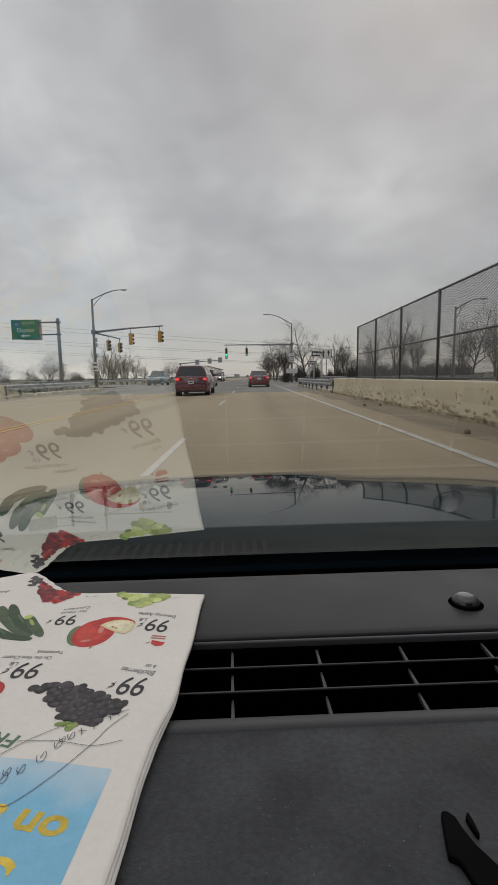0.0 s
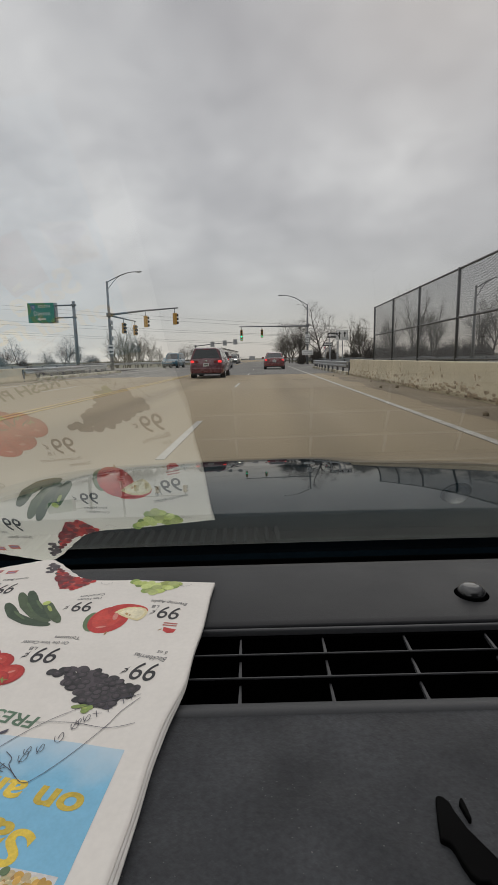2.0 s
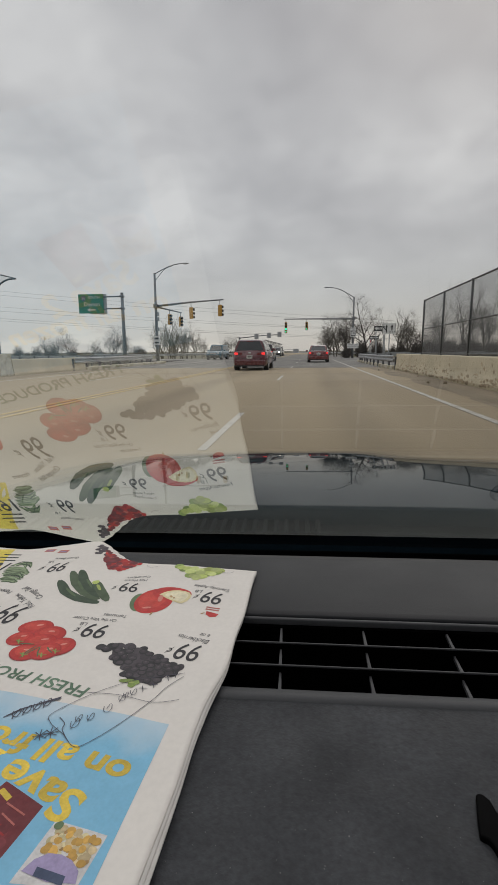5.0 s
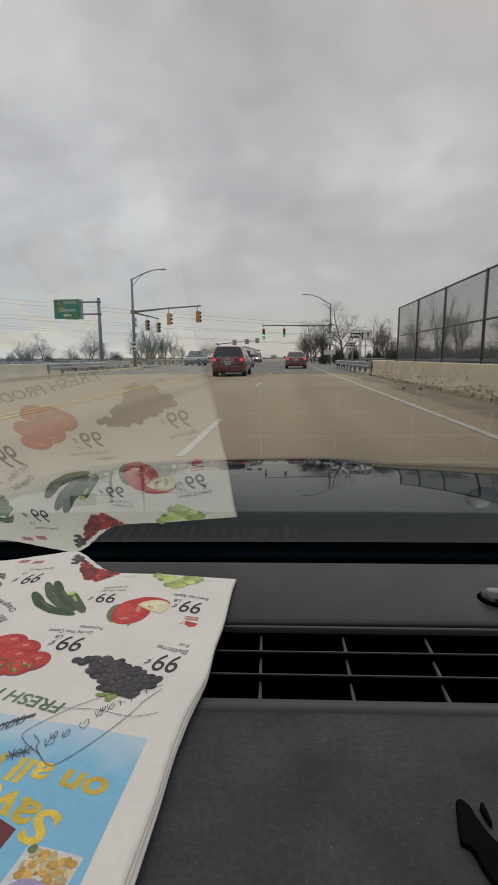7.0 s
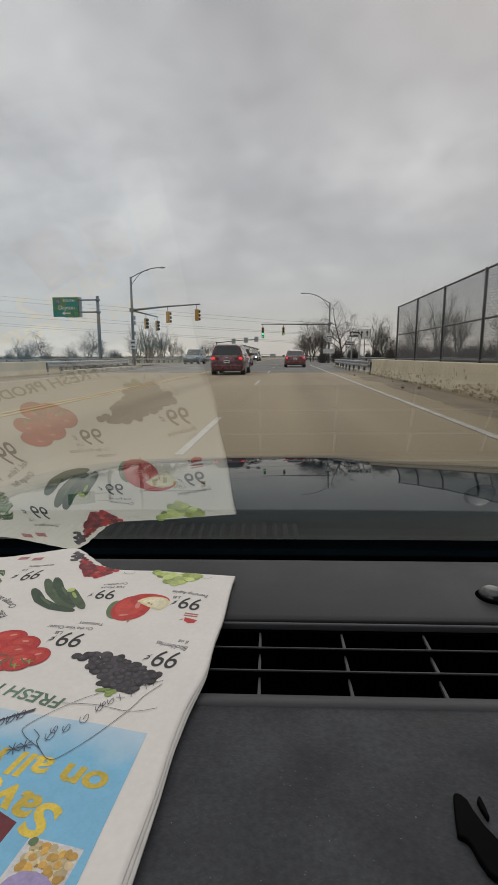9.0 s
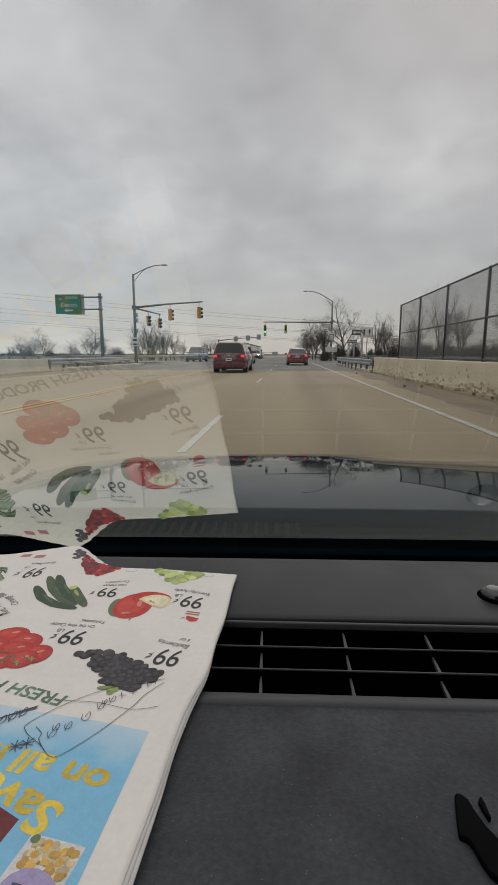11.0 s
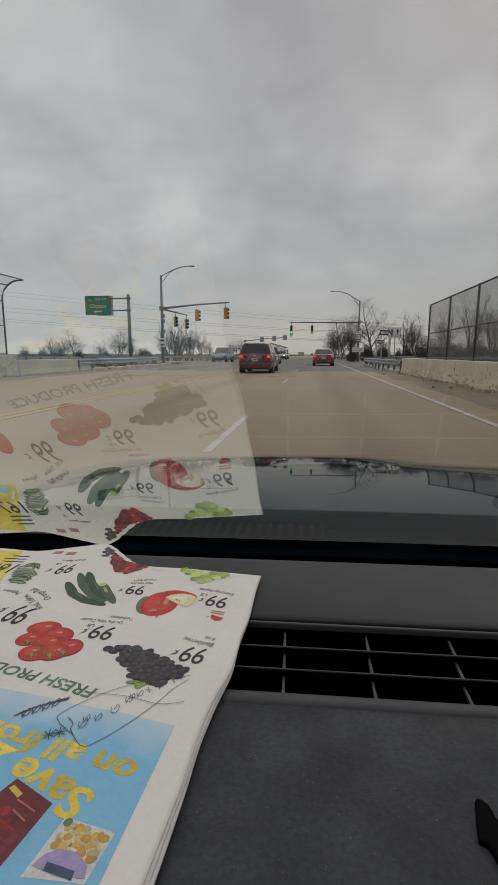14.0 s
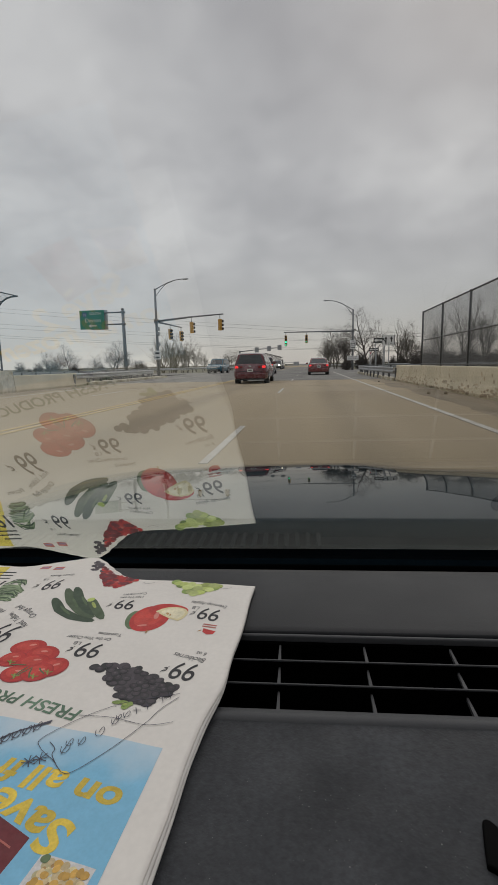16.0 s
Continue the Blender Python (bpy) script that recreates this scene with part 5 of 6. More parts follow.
for k in range(-2, 9):
    for y0, y1 in ((0.2012, 0.2184), (0.2202, 0.2376), (0.2394, 0.2584)):
        # the fins fan out slightly to the front
        x0, x1 = (-0.0036 + (0.0428 + 0.0032 * (y - 0.2010) / 0.056) * k for y in (y0, y1))
        bm = bmesh.new()
        lo = [bm.verts.new(q) for q in ((x0 - 0.0008, y0, ZD - 0.0044), (x0 + 0.0008, y0, ZD - 0.0044), (x1 + 0.0005, y1, ZD - 0.0068), (x1 - 0.0005, y1, ZD - 0.0068))]
        hi = [bm.verts.new(q) for q in ((x0 - 0.0008, y0, ZD - 0.0022), (x0 + 0.0008, y0, ZD - 0.0022), (x1 + 0.0005, y1, ZD - 0.0050), (x1 - 0.0005, y1, ZD - 0.0050))]
        bm.faces.new(lo[::-1])
        bm.faces.new(hi)
        for q in range(4):
            bm.faces.new((lo[q], lo[(q + 1) % 4], hi[(q + 1) % 4], hi[q]))
        part("fin", bm, M["slat"], vent)

# light sensor dome
dome = part("light_sensor", tube(bmesh.new(), [(0, 0, -0.004), (0, 0, 0.001), (0, 0, 0.0016)], [0.0104, 0.0104, 0.0098], 28), M["black_and_shade"], ride, smooth=False)
dome.location = (0.1432, 0.2946, ZD)
prof = [(0.0086, 0.001), (0.0083, 0.0030), (0.0075, 0.0049), (0.0060, 0.0063), (0.0039, 0.0073), (0.001, 0.0077)]
part("dome", tube(bmesh.new(), [(0, 0, z) for r, z in prof], [r for r, z in prof], 28), M["sensor"], dome, "glossy dark dome", smooth=True)

# dust specks on the dash
rd = random.Random(4)
bm = bmesh.new()
for i in range(420):
    x, y = rd.uniform(-0.06, 0.16), rd.uniform(0.09, 0.19)
    s = rd.uniform(0.00006, 0.00017) * (1.8 if i % 23 == 0 else 1)
    bmesh.ops.create_icosphere(bm, subdivisions=1, radius=s, matrix=Matrix.Translation((x, y, ZD - 0.0011)) @ Matrix.Diagonal((rd.uniform(0.7, 1.8), rd.uniform(0.7, 1.6), 0.6, 1)))
tagged(part("dust", bm, material("dust_speck", (0.16, 0.155, 0.15), 0.9, vary=0), ride), "pale dust specks", kind="stuff")

# windscreen: one sloping curved pane
def pane(u, v):
    x = CX - 0.70 + 1.40 * u
    y = 0.46 - 1.10 * v
    return (x, y - 0.03 * (x - CX) ** 2, gz(y))


glass = part("windscreen", sheet(24, 24, pane), M["windscreen"], ride, "clear windscreen reflecting the dashboard", smooth=True, recalc=False)
glass.visible_shadow = False
part("windscreen_seal", sweep_x([(0.3665, gz(0.3665) - 0.020), (0.3665, gz(0.3665) - 0.0045), (0.372, gz(0.372) - 0.003), (0.380, gz(0.380) - 0.003), (0.388, gz(0.388) - 0.004), (0.393, gz(0.393) - 0.03)], CX - 0.69, CX + 0.69, bow=0.03), M["black_and_shade"], ride, smooth=True)

# cowl below the glass with moulded ribs, hood ahead of it
part("cowl", sweep_x([(0.385, 0.748), (0.40, 0.755), (0.44, 0.768), (0.50, 0.774), (0.55, 0.775), (0.585, 0.772), (0.60, 0.762), (0.605, 0.70)], CX - 0.70, CX + 0.70, bow=0.05), M["cowl"], ride, "black ribbed cowl plastic", smooth=True)
# black strip that paints the shade between the ribs
part("cowl_grille", sweep_x([(0.535, 0.7765), (0.585, 0.7762)], -0.36, 0.03, bow=0.05), M["black_and_shade"], ride)
for k in range(32):
    x = -0.352 + 0.0125 * k
    y = 0.562 - 0.05 * (x - CX) ** 2
    part("cowl_rib", boxes((x - 0.0026, x + 0.0026, y - 0.027, y + 0.020, 0.770, 0.7800)), M["cowl_rib"], ride, bevel=0.002)


def hood_z(x, y):
    """Falls slowly to the front, then over the nose; shoulders drop at the sides."""
    k = (y - 0.60)
    d = x - CX
    side = smoothstep(-0.02, 0.20, d)
    mid = 0.066 * k + 0.030 * k * k + 0.40 * max(k - 0.60, 0) ** 2
    flank = 0.010 * k + 0.145 * k * k
    z = 0.788 - mid * (1 - side) - flank * side
    return z - 0.040 * d * d - 0.16 * max(d - 0.24, 0) ** 2 - 0.30 * max(-d - 0.50, 0) ** 2


part("hood", sheet(48, 40, lambda u, v: (CX - 0.74 + 1.48 * u, 0.612 + 0.93 * v - 0.05 * (0.74 - 1.48 * u) ** 2, hood_z(CX - 0.74 + 1.48 * u, 0.612 + 0.93 * v))), M["car_black"], ride,
     "glossy black hood mirroring the sky", smooth=True)
part("hood_rear_edge", sweep_x([(0.606, 0.74), (0.607, 0.783), (0.609, 0.787), (0.613, 0.7878)], CX - 0.72, CX + 0.72, bow=0.05), M["car_black"], ride, smooth=True)

# plain shell that closes the car round the camera
part("nose", prism(bmesh.new(), [(1.50, 0.30), (1.56, 0.34), (1.57, 0.50), (1.545, 0.60), (1.52, 0.63), (0.60, 0.70), (0.60, 0.30)], "x", CX - 0.76, CX + 0.76), M["car_black"], ride, bevel=0.02)
def shell(u, v):
    """Outer skin of the roof, rear window and tail, rounded to the sides."""
    y = -0.60 - 2.35 * v
    top = 1.340 + 0.022 * math.sin(min(v / 0.55, 1) * math.pi) - 0.40 * smoothstep(0.50, 0.80, v) - 0.34 * smoothstep(0.97, 1.0, v)
    wide = 0.62 + 0.10 * smoothstep(0.50, 0.85, v)
    k = 2 * u - 1
    return (CX + wide * k, y, top - 0.07 * abs(k) ** 4)


part("roof", sheet(20, 40, shell), M["car_black"], ride, smooth=True)
part("headliner", boxes((CX - 0.50, CX + 0.50, -1.75, -0.68, 1.265, 1.275)), M["lining"], ride)
part("tail", prism(bmesh.new(), [(-2.30, 0.30), (-2.94, 0.34), (-2.97, 0.60), (-2.93, 0.62), (-2.90, 0.88), (-2.30, 0.90)], "x", CX - 0.72, CX + 0.72), M["car_black"], ride, bevel=0.03)
part("cabin_floor", boxes((CX - 0.70, CX + 0.70, -2.2, 0.30, 0.30, 0.34)), M["lining"], ride)
part("cabin_rear", boxes((CX - 0.70, CX + 0.70, -2.3, -2.2, 0.30, 1.32)), M["lining"], ride)
for s in (-1, 1):
    part("door", boxes((CX + s * 0.72 - 0.04, CX + s * 0.72 + 0.04, -2.2, 0.60, 0.30, 0.90)), M["car_black"], ride, bevel=0.02)
    part("seat", boxes((CX + s * 0.36 - 0.26, CX + s * 0.36 + 0.26, -1.05, -0.55, 0.34, 0.62), (CX + s * 0.36 - 0.26, CX + s * 0.36 + 0.26, -1.22, -1.04, 0.60, 1.18)), M["lining"], ride, bevel=0.04)
    part("pillar", tube(bmesh.new(), [(CX + s * 0.70, 0.45, 0.80), (CX + s * 0.66, -0.02, 1.04), (CX + s * 0.60, -0.62, 1.335)], 0.035, 8), M["car_black"], ride, smooth=True)
for s in (-1, 1):
    part("rear_quarter", prism(bmesh.new(), [(-2.2, 0.30), (-2.2, 0.90), (-1.95, 1.25), (-1.75, 1.30), (-1.90, 0.90), (-1.90, 0.30)], "x", CX + s * 0.66 - 0.03, CX + s * 0.66 + 0.03), M["car_black"], ride, bevel=0.02)
    part("centre_pillar", boxes((CX + s * 0.64 - 0.02, CX + s * 0.64 + 0.02, -1.02, -0.94, 0.88, 1.31)), M["car_black"], ride)
    part("roof_rail", tube(bmesh.new(), [(CX + s * 0.60, -0.60, 1.32), (CX + s * 0.61, -1.3, 1.345), (CX + s * 0.62, -1.95, 1.27)], 0.028, 8), M["car_black"], ride, smooth=True)
t, mm = wheel_meshes(0.31)
tme, rme = finish(t, True), finish(mm)
tme.materials.append(M["tyre"])
rme.materials.append(M["rim"])
for s in (-1, 1):
    for y in (1.00, -2.20):
        wh = new("wheel", tme)
        wh.parent = ride
        wh.location = (CX + s * 0.66, y, 0.325)
        rm = new("rim", rme)
        rm.parent = wh

# black clip lying at the near edge of the dash
clip = thing("phone_mount", SURVEY, "black plastic phone mount arm on the dashboard", "phone mount")


def slab(pts, z0, z1):
    bm = bmesh.new()
    prism(bm, pts, "z", z0, z1)
    return bm


part("arm", slab([(0.0478, 0.1557), (0.0489, 0.1563), (0.0502, 0.1560), (0.0520, 0.1540), (0.0528, 0.1504), (0.0550, 0.1446), (0.0594, 0.1377), (0.0660, 0.1270), (0.0720, 0.1120), (0.0640, 0.1120), (0.0559, 0.1280), (0.0531, 0.1279), (0.0512, 0.1297), (0.0498, 0.1334), (0.0489, 0.1372), (0.0479, 0.1392), (0.0454, 0.1402), (0.0462, 0.1464)], ZD - 0.003, ZD + 0.0008), M["black_gloss"], clip, bevel=0.0008)
part("tab", slab([(0.0553, 0.1544), (0.0559, 0.1559), (0.0568, 0.1564), (0.0573, 0.1532), (0.0576, 0.1484), (0.0567, 0.1478), (0.0557, 0.1515)], ZD - 0.003, ZD + 0.0006), M["black_gloss"], clip, bevel=0.0005)
part("joint", tube(bmesh.new(), [(0.0690, 0.1180, ZD - 0.003), (0.0690, 0.1180, ZD + 0.004)], [0.009, 0.008], 20), M["black_gloss"], clip, smooth=False, bevel=0.0008)

# ---------------------------------------------------------------- newspaper flyer
paper = thing("newspaper", SURVEY, "folded grocery advertising flyer lying upside down on the dashboard", "newspaper")


def ph(s, t):
    """Height of the page: nearly flat, with a soft crease and slight waves."""
    crease = 0.0020 * math.exp(-(((s - 0.129 + 0.05 * (t + 0.02)) / 0.012) ** 2)) * (1 - smoothstep(0.02, 0.10, t))
    wave = 0.0003 * math.sin(s * 55 + t * 38) + 0.00022 * math.sin(s * 120 - t * 70 + 1.0) + 0.00035 * math.exp(-(((t - 0.132 + 0.1 * s) / 0.010) ** 2))
    curl = 0.0016 * math.exp(-(((t - 0.088) / 0.024) ** 2)) * (1 - smoothstep(-0.004, 0.022, s))
    return ZD + 0.0038 + crease + wave * smoothstep(0, 0.03, s) + curl


LIFT = 0.42


def on_page(s, t, lift=0.0):
    return (-0.055 - s, 0.303 - t, ph(s, t) + (lift * LIFT if lift > 0 else lift))


def top_edge(s):
    """The far edge of the page runs straight, then swings out to touch the glass."""
    return -0.0060 - 0.0275 * smoothstep(0.086, 0.131, s) + 0.0200 * smoothstep(0.131, 0.185, s)


PAGE_S, PAGE_T = 0.28, 0.222


def page(ds, extra, dz, thick):
    bm = bmesh.new()
    n, k = 120, 96

    def at(i, j, low):
        s = ds + PAGE_S * i / n
        t0 = top_edge(s)
        if j == 0:
            s += 0.0006 * math.sin(i * 1.7)
        t = t0 + (PAGE_T - t0) * j / k
        edge = 1 - smoothstep(0.0, 0.05, s)
        s -= (0.0030 * smoothstep(0.0, 0.06, t) + 0.0014 * math.exp(-(((t - 0.096) / 0.016) ** 2)) - 0.0022 * smoothstep(0.10, 0.130, t) + 0.0012 * smoothstep(0.14, 0.17, t)) * edge
        s -= extra * smoothstep(0.085, 0.135, t) * (1 + 0.25 * math.sin(t * 60 + extra * 900)) * edge
        return on_page(s, t, dz - (thick if low else 0))

    top = [[bm.verts.new(at(i, j, 0)) for j in range(k + 1)] for i in range(n + 1)]
    bot = [[bm.verts.new(at(i, j, 1)) for j in range(k + 1)] for i in range(n + 1)]
    for i in range(n):
        for j in range(k):
            bm.faces.new((top[i][j], top[i][j + 1], top[i + 1][j + 1], top[i + 1][j]))
            bm.faces.new((bot[i][j], bot[i + 1][j], bot[i + 1][j + 1], bot[i][j + 1]))
    for i in range(n):
        bm.faces.new((top[i][0], top[i + 1][0], bot[i + 1][0], bot[i][0]))
        bm.faces.new((top[i + 1][k], top[i][k], bot[i][k], bot[i + 1][k]))
    for j in range(k):
        bm.faces.new((top[0][j + 1], top[0][j], bot[0][j], bot[0][j + 1]))
        bm.faces.new((top[n][j], top[n][j + 1], bot[n][j + 1], bot[n][j]))
    return bm


front = part("front_page", page(0.0005, 0, 0, 0.0005), M["paper"], paper, smooth=True, recalc=True)
part("inner_page", page(0.0005, 0.0012, -0.0006, 0.0005), M["paper_edge"], paper, smooth=True)
part("inner_page", page(0.0005, 0.0021, -0.0012, 0.0008), M["paper_edge"], paper, smooth=True)

INK = {}


def ink(name, colour, rough=0.7):
    if name not in INK:
        INK[name] = material("ink_" + name, colour, rough, vary=0.16, scale=160, fine=900, islands=0.22)
    return INK[name]


for nm, c in dict(black=(0.035, 0.033, 0.035), red=(0.42, 0.035, 0.03), deep=(0.26, 0.02, 0.025), pink=(0.52, 0.16, 0.13), green=(0.22, 0.30, 0.08), dkgreen=(0.055, 0.085, 0.05),
                  midgreen=(0.11, 0.16, 0.08), berry=(0.062, 0.052, 0.058), berry2=(0.085, 0.070, 0.077), lime=(0.40, 0.47, 0.13), flesh=(0.66, 0.60, 0.42), cream=(0.60, 0.52, 0.30), blue=(0.20, 0.46, 0.64), sky=(0.36, 0.56, 0.67),
                  yellow=(0.72, 0.52, 0.07), sun=(0.62, 0.50, 0.08), brown=(0.42, 0.25, 0.10), crisp=(0.58, 0.34, 0.08), tan=(0.60, 0.47, 0.27), violet=(0.30, 0.25, 0.40), wine=(0.17, 0.03, 0.035), grey=(0.10, 0.10, 0.105), pen=(0.075, 0.072, 0.095), shade=(0.33, 0.03, 0.03), rose=(0.60, 0.22, 0.18), tomato=(0.48, 0.055, 0.04), cuke=(0.085, 0.12, 0.065), bean=(0.27, 0.34, 0.20), lime2=(0.48, 0.54, 0.20), sky2=(0.29, 0.52, 0.66), white=(0.68, 0.66, 0.64), word=(0.12, 0.20, 0.13), navy=(0.06, 0.08, 0.14)).items():
    ink(nm, c)


def advert_ink():
    """Printed sky: pale and cloudy along its upper edge, blue further down."""
    m = material("ink_advert", (0.20, 0.46, 0.64), 0.7, vary=0.06, scale=120, fine=900)
    t = m.node_tree
    bs = t.nodes["Principled BSDF"]
    src = bs.inputs["Base Color"].links[0].from_socket
    tc, sp, nz, ad, rp, mx = (t.nodes.new("ShaderNode" + k) for k in ("TexCoord", "SeparateXYZ", "TexNoise", "Math", "ValToRGB", "MixRGB"))
    nz.inputs["Scale"].default_value, nz.inputs["Detail"].default_value = 55, 4
    t.links.new(tc.outputs["Object"], sp.inputs[0])
    t.links.new(tc.outputs["Object"], nz.inputs["Vector"])
    ad.operation = "MULTIPLY_ADD"
    ad.inputs[1].default_value = 0.03
    t.links.new(nz.outputs[0], ad.inputs[0])
    t.links.new(sp.outputs[1], ad.inputs[2])
    t.links.new(ad.outputs[0], rp.inputs[0])
    rp.color_ramp.elements[0].position, rp.color_ramp.elements[1].position = 0.162, 0.183
    rp.color_ramp.elements[0].color, rp.color_ramp.elements[1].color = (0, 0, 0, 1), (1, 1, 1, 1)
    t.links.new(rp.outputs[0], mx.inputs[0])
    t.links.new(src, mx.inputs[1])
    mx.inputs[2].default_value = (0.50, 0.60, 0.66, 1)
    t.links.new(mx.outputs[0], bs.inputs["Base Color"])
    return m


INK["advert"] = advert_ink()


def printed(name, polys, colour, lift=0.00025, label=""):
    """Flat printed shapes on the page; each next one lies a hair above the last."""
    bm = bmesh.new()
    for k, pts in enumerate(polys):
        mid = (sum(p[0] for p in pts) / len(pts), sum(p[1] for p in pts) / len(pts))
        up = lift + 0.000004 * k
        c0 = bm.verts.new(on_page(*mid, up))
        half = [bm.verts.new(on_page((s + mid[0]) / 2, (t + mid[1]) / 2, up)) for s, t in pts]
        ring = [bm.verts.new(on_page(s, t, up)) for s, t in pts]
        n = len(pts)
        for i in range(n):
            bm.faces.new((c0, half[i], half[(i + 1) % n]))
            bm.faces.new((half[i], ring[i], ring[(i + 1) % n], half[(i + 1) % n]))
    for f in bm.faces:
        f.normal_update()
        if f.normal.z < 0:
            f.normal_flip()
    ob = part(name, bm, INK[colour], front, label, recalc=False, smooth=True)
    if len(polys) > 1:
        tagged(ob, kind="stuff")
    return ob


def field(name, corners, colour, lift=0.00025, label="", n=24):
    """A printed four-sided field that follows the page."""
    (a, b, c, d) = [Vector(p) for p in corners]

    def fn(u, v):
        p = (a * (1 - u) + b * u) * (1 - v) + (d * (1 - u) + c * u) * v
        return on_page(p.x, p.y, lift)

    bm = sheet(n, n, fn)
    for f in bm.faces:
        f.normal_update()
        if f.normal.z < 0:
            f.normal_flip()
    return part(name, bm, INK[colour], front, label, recalc=False, smooth=True)


def sausage(pts, r, n=6):
    """Pairs of points on both sides of a bent line, tapering to its ends."""
    fine = []
    for (p, q) in zip(pts, pts[1:]):
        for k in range(n):
            fine.append((p[0] + (q[0] - p[0]) * k / n, p[1] + (q[1] - p[1]) * k / n))
    fine.append(pts[-1])
    out = []
    m = len(fine) - 1
    for i, p in enumerate(fine):
        a, c = fine[max(i - 2, 0)], fine[min(i + 2, m)]
        d = Vector((c[0] - a[0], c[1] - a[1])).normalized()
        w = r * max(1 - abs(2 * i / m - 1) ** 5, 0.10) ** 0.5
        out.append(((p[0] - d.y * w, p[1] + d.x * w), (p[0] + d.y * w, p[1] - d.x * w)))
    return out


def bars(name, lines, colour, lift=0.00025, label=""):
    """Printed bent bars, one for each line of point pairs."""
    bm = bmesh.new()
    for k, line in enumerate(lines):
        rows = [[bm.verts.new(on_page(s, t, lift + 0.000004 * k)) for s, t in pair] for pair in line]
        for r0, r1 in zip(rows, rows[1:]):
            f = bm.faces.new((r0[0], r1[0], r1[1], r0[1]))
            f.normal_update()
            if f.normal.z < 0:
                f.normal_flip()
    ob = part(name, bm, INK[colour], front, label, recalc=False, smooth=True)
    if len(lines) > 1:
        tagged(ob, kind="stuff")
    return ob


def blob(s, t, rs, rt, turn=0.0, n=20, wob=0.06, seed=0):
    rb = random.Random(seed)
    ph0 = rb.uniform(0, 6)
    out = []
    for k in range(n):
        a = 2 * math.pi * k / n
        r = 1 + wob * math.sin(2 * a + ph0) + wob * 0.6 * math.sin(3 * a - ph0)
        x, y = rs * r * math.cos(a), rt * r * math.sin(a)
        out.append((s + x * math.cos(turn) - y * math.sin(turn), t + x * math.sin(turn) + y * math.cos(turn)))
    return out


def words(text, s, t, size, colour, turn=0.0, squash=1.0, shear=0.0, name="print", lift=0.00038, bold=0.0):
    me = text_mesh(text, size, bold=bold)
    c, d = math.cos(turn), math.sin(turn)
    for v in me.vertices:
        x, y = v.co.x * squash + v.co.y * shear, v.co.y
        v.co = on_page(s + x * c - y * d, t + x * d + y * c, lift)
    me.materials.clear()
    me.materials.append(INK[colour])
    ob = new(name, me)
    ob.parent = front
    return ob


def price(s, t, size=0.0185, turn=0.0, squash=0.70):
    words("99", s, t, size, "black", turn, squash, -0.04, "price", bold=0.0001)
    c, d = math.cos(turn), math.sin(turn)
    k = size / 0.0185
    words("¢", s + 0.0100 * k * c, t + 0.0100 * k * d + 0.0022, size * 0.40, "black", turn, 0.8, 0.1, "price")


def cluster(name, polygon, r, n, colours, seed, label=""):
    """Many small round printed fruits inside an outline."""
    rb = random.Random(seed)
    s0, s1 = min(p[0] for p in polygon), max(p[0] for p in polygon)
    t0, t1 = min(p[1] for p in polygon), max(p[1] for p in polygon)
    spots = []
    for _ in range(60 * n):
        q = inner([(rb.uniform(s0, s1), rb.uniform(t0, t1))], polygon)
        if q and all(math.hypot(q[0][0] - a, q[0][1] - b) > r * 0.85 for a, b in spots):
            spots.append(q[0])
        if len(spots) >= n:
            break
    for i, col in enumerate(colours):
        part_spots = spots[i::len(colours)]
        if part_spots:
            printed(name, [blob(a, b, r * rb.uniform(0.85, 1.15), r * rb.uniform(0.85, 1.1), 0, 12, 0.05, k) for k, (a, b) in enumerate(part_spots)], col, 0.00025 + 0.00012 * i, label if i == 0 else "")


# apple with a cut slice
printed("apple_picture", [blob(0.0632, 0.0478, 0.0052, 0.0105, 0.30, 24, 0.02, 2)], "midgreen", 0.00024)
printed("apple_picture", [blob(0.0548, 0.0445, 0.0112, 0.0152, 0.10, 30, 0.02, 1)], "red", 0.00030, "printed red apple")
printed("apple_picture", [blob(0.0562, 0.0435, 0.0080, 0.0108, 0.10, 26, 0.02, 1)], "tomato", 0.00034)
printed("apple_picture", [blob(0.0470, 0.0340, 0.0122, 0.0082, -0.10, 30, 0.03, 4)], "red", 0.00040)
WEDGE = [(0.0340, 0.0352), (0.0365, 0.0316), (0.0399, 0.0300), (0.0440, 0.0293), (0.0485, 0.0302), (0.0519, 0.0325), (0.0544, 0.0362), (0.0512, 0.0384), (0.0481, 0.0404), (0.0440, 0.0428), (0.0405, 0.0445), (0.0371, 0.0456), (0.0350, 0.0430), (0.0340, 0.0392)]
printed("apple_picture", [WEDGE], "cream", 0.00048)
printed("apple_picture", [[(0.0425 + (p - 0.0425) * 0.78, 0.0362 + (q - 0.0362) * 0.78) for p, q in WEDGE]], "flesh", 0.00051)
printed("apple_picture", [blob(0.0560, 0.0530, 0.0030, 0.0010, 0.3, 14), blob(0.0520, 0.0410, 0.0016, 0.0040, 0.2, 14)], "rose", 0.00052)
printed("apple_picture", [blob(0.0462, 0.0378, 0.0009, 0.0014, 0.6), blob(0.0440, 0.0392, 0.0006, 0.0010, 0.2)], "brown", 0.00055)
bars("apple_picture", [sausage([(0.0508, 0.0612), (0.0506, 0.0575)], 0.0005)], "brown", 0.00055)
price(0.0208, 0.0352, 0.0190, -0.12, 0.74)
words("Evercrisp Apples", 0.0245, 0.0235, 0.0050, "grey", -0.16, 0.72, name="caption")
words("LB", 0.0312, 0.0290, 0.0048, "grey", -0.12, name="caption")
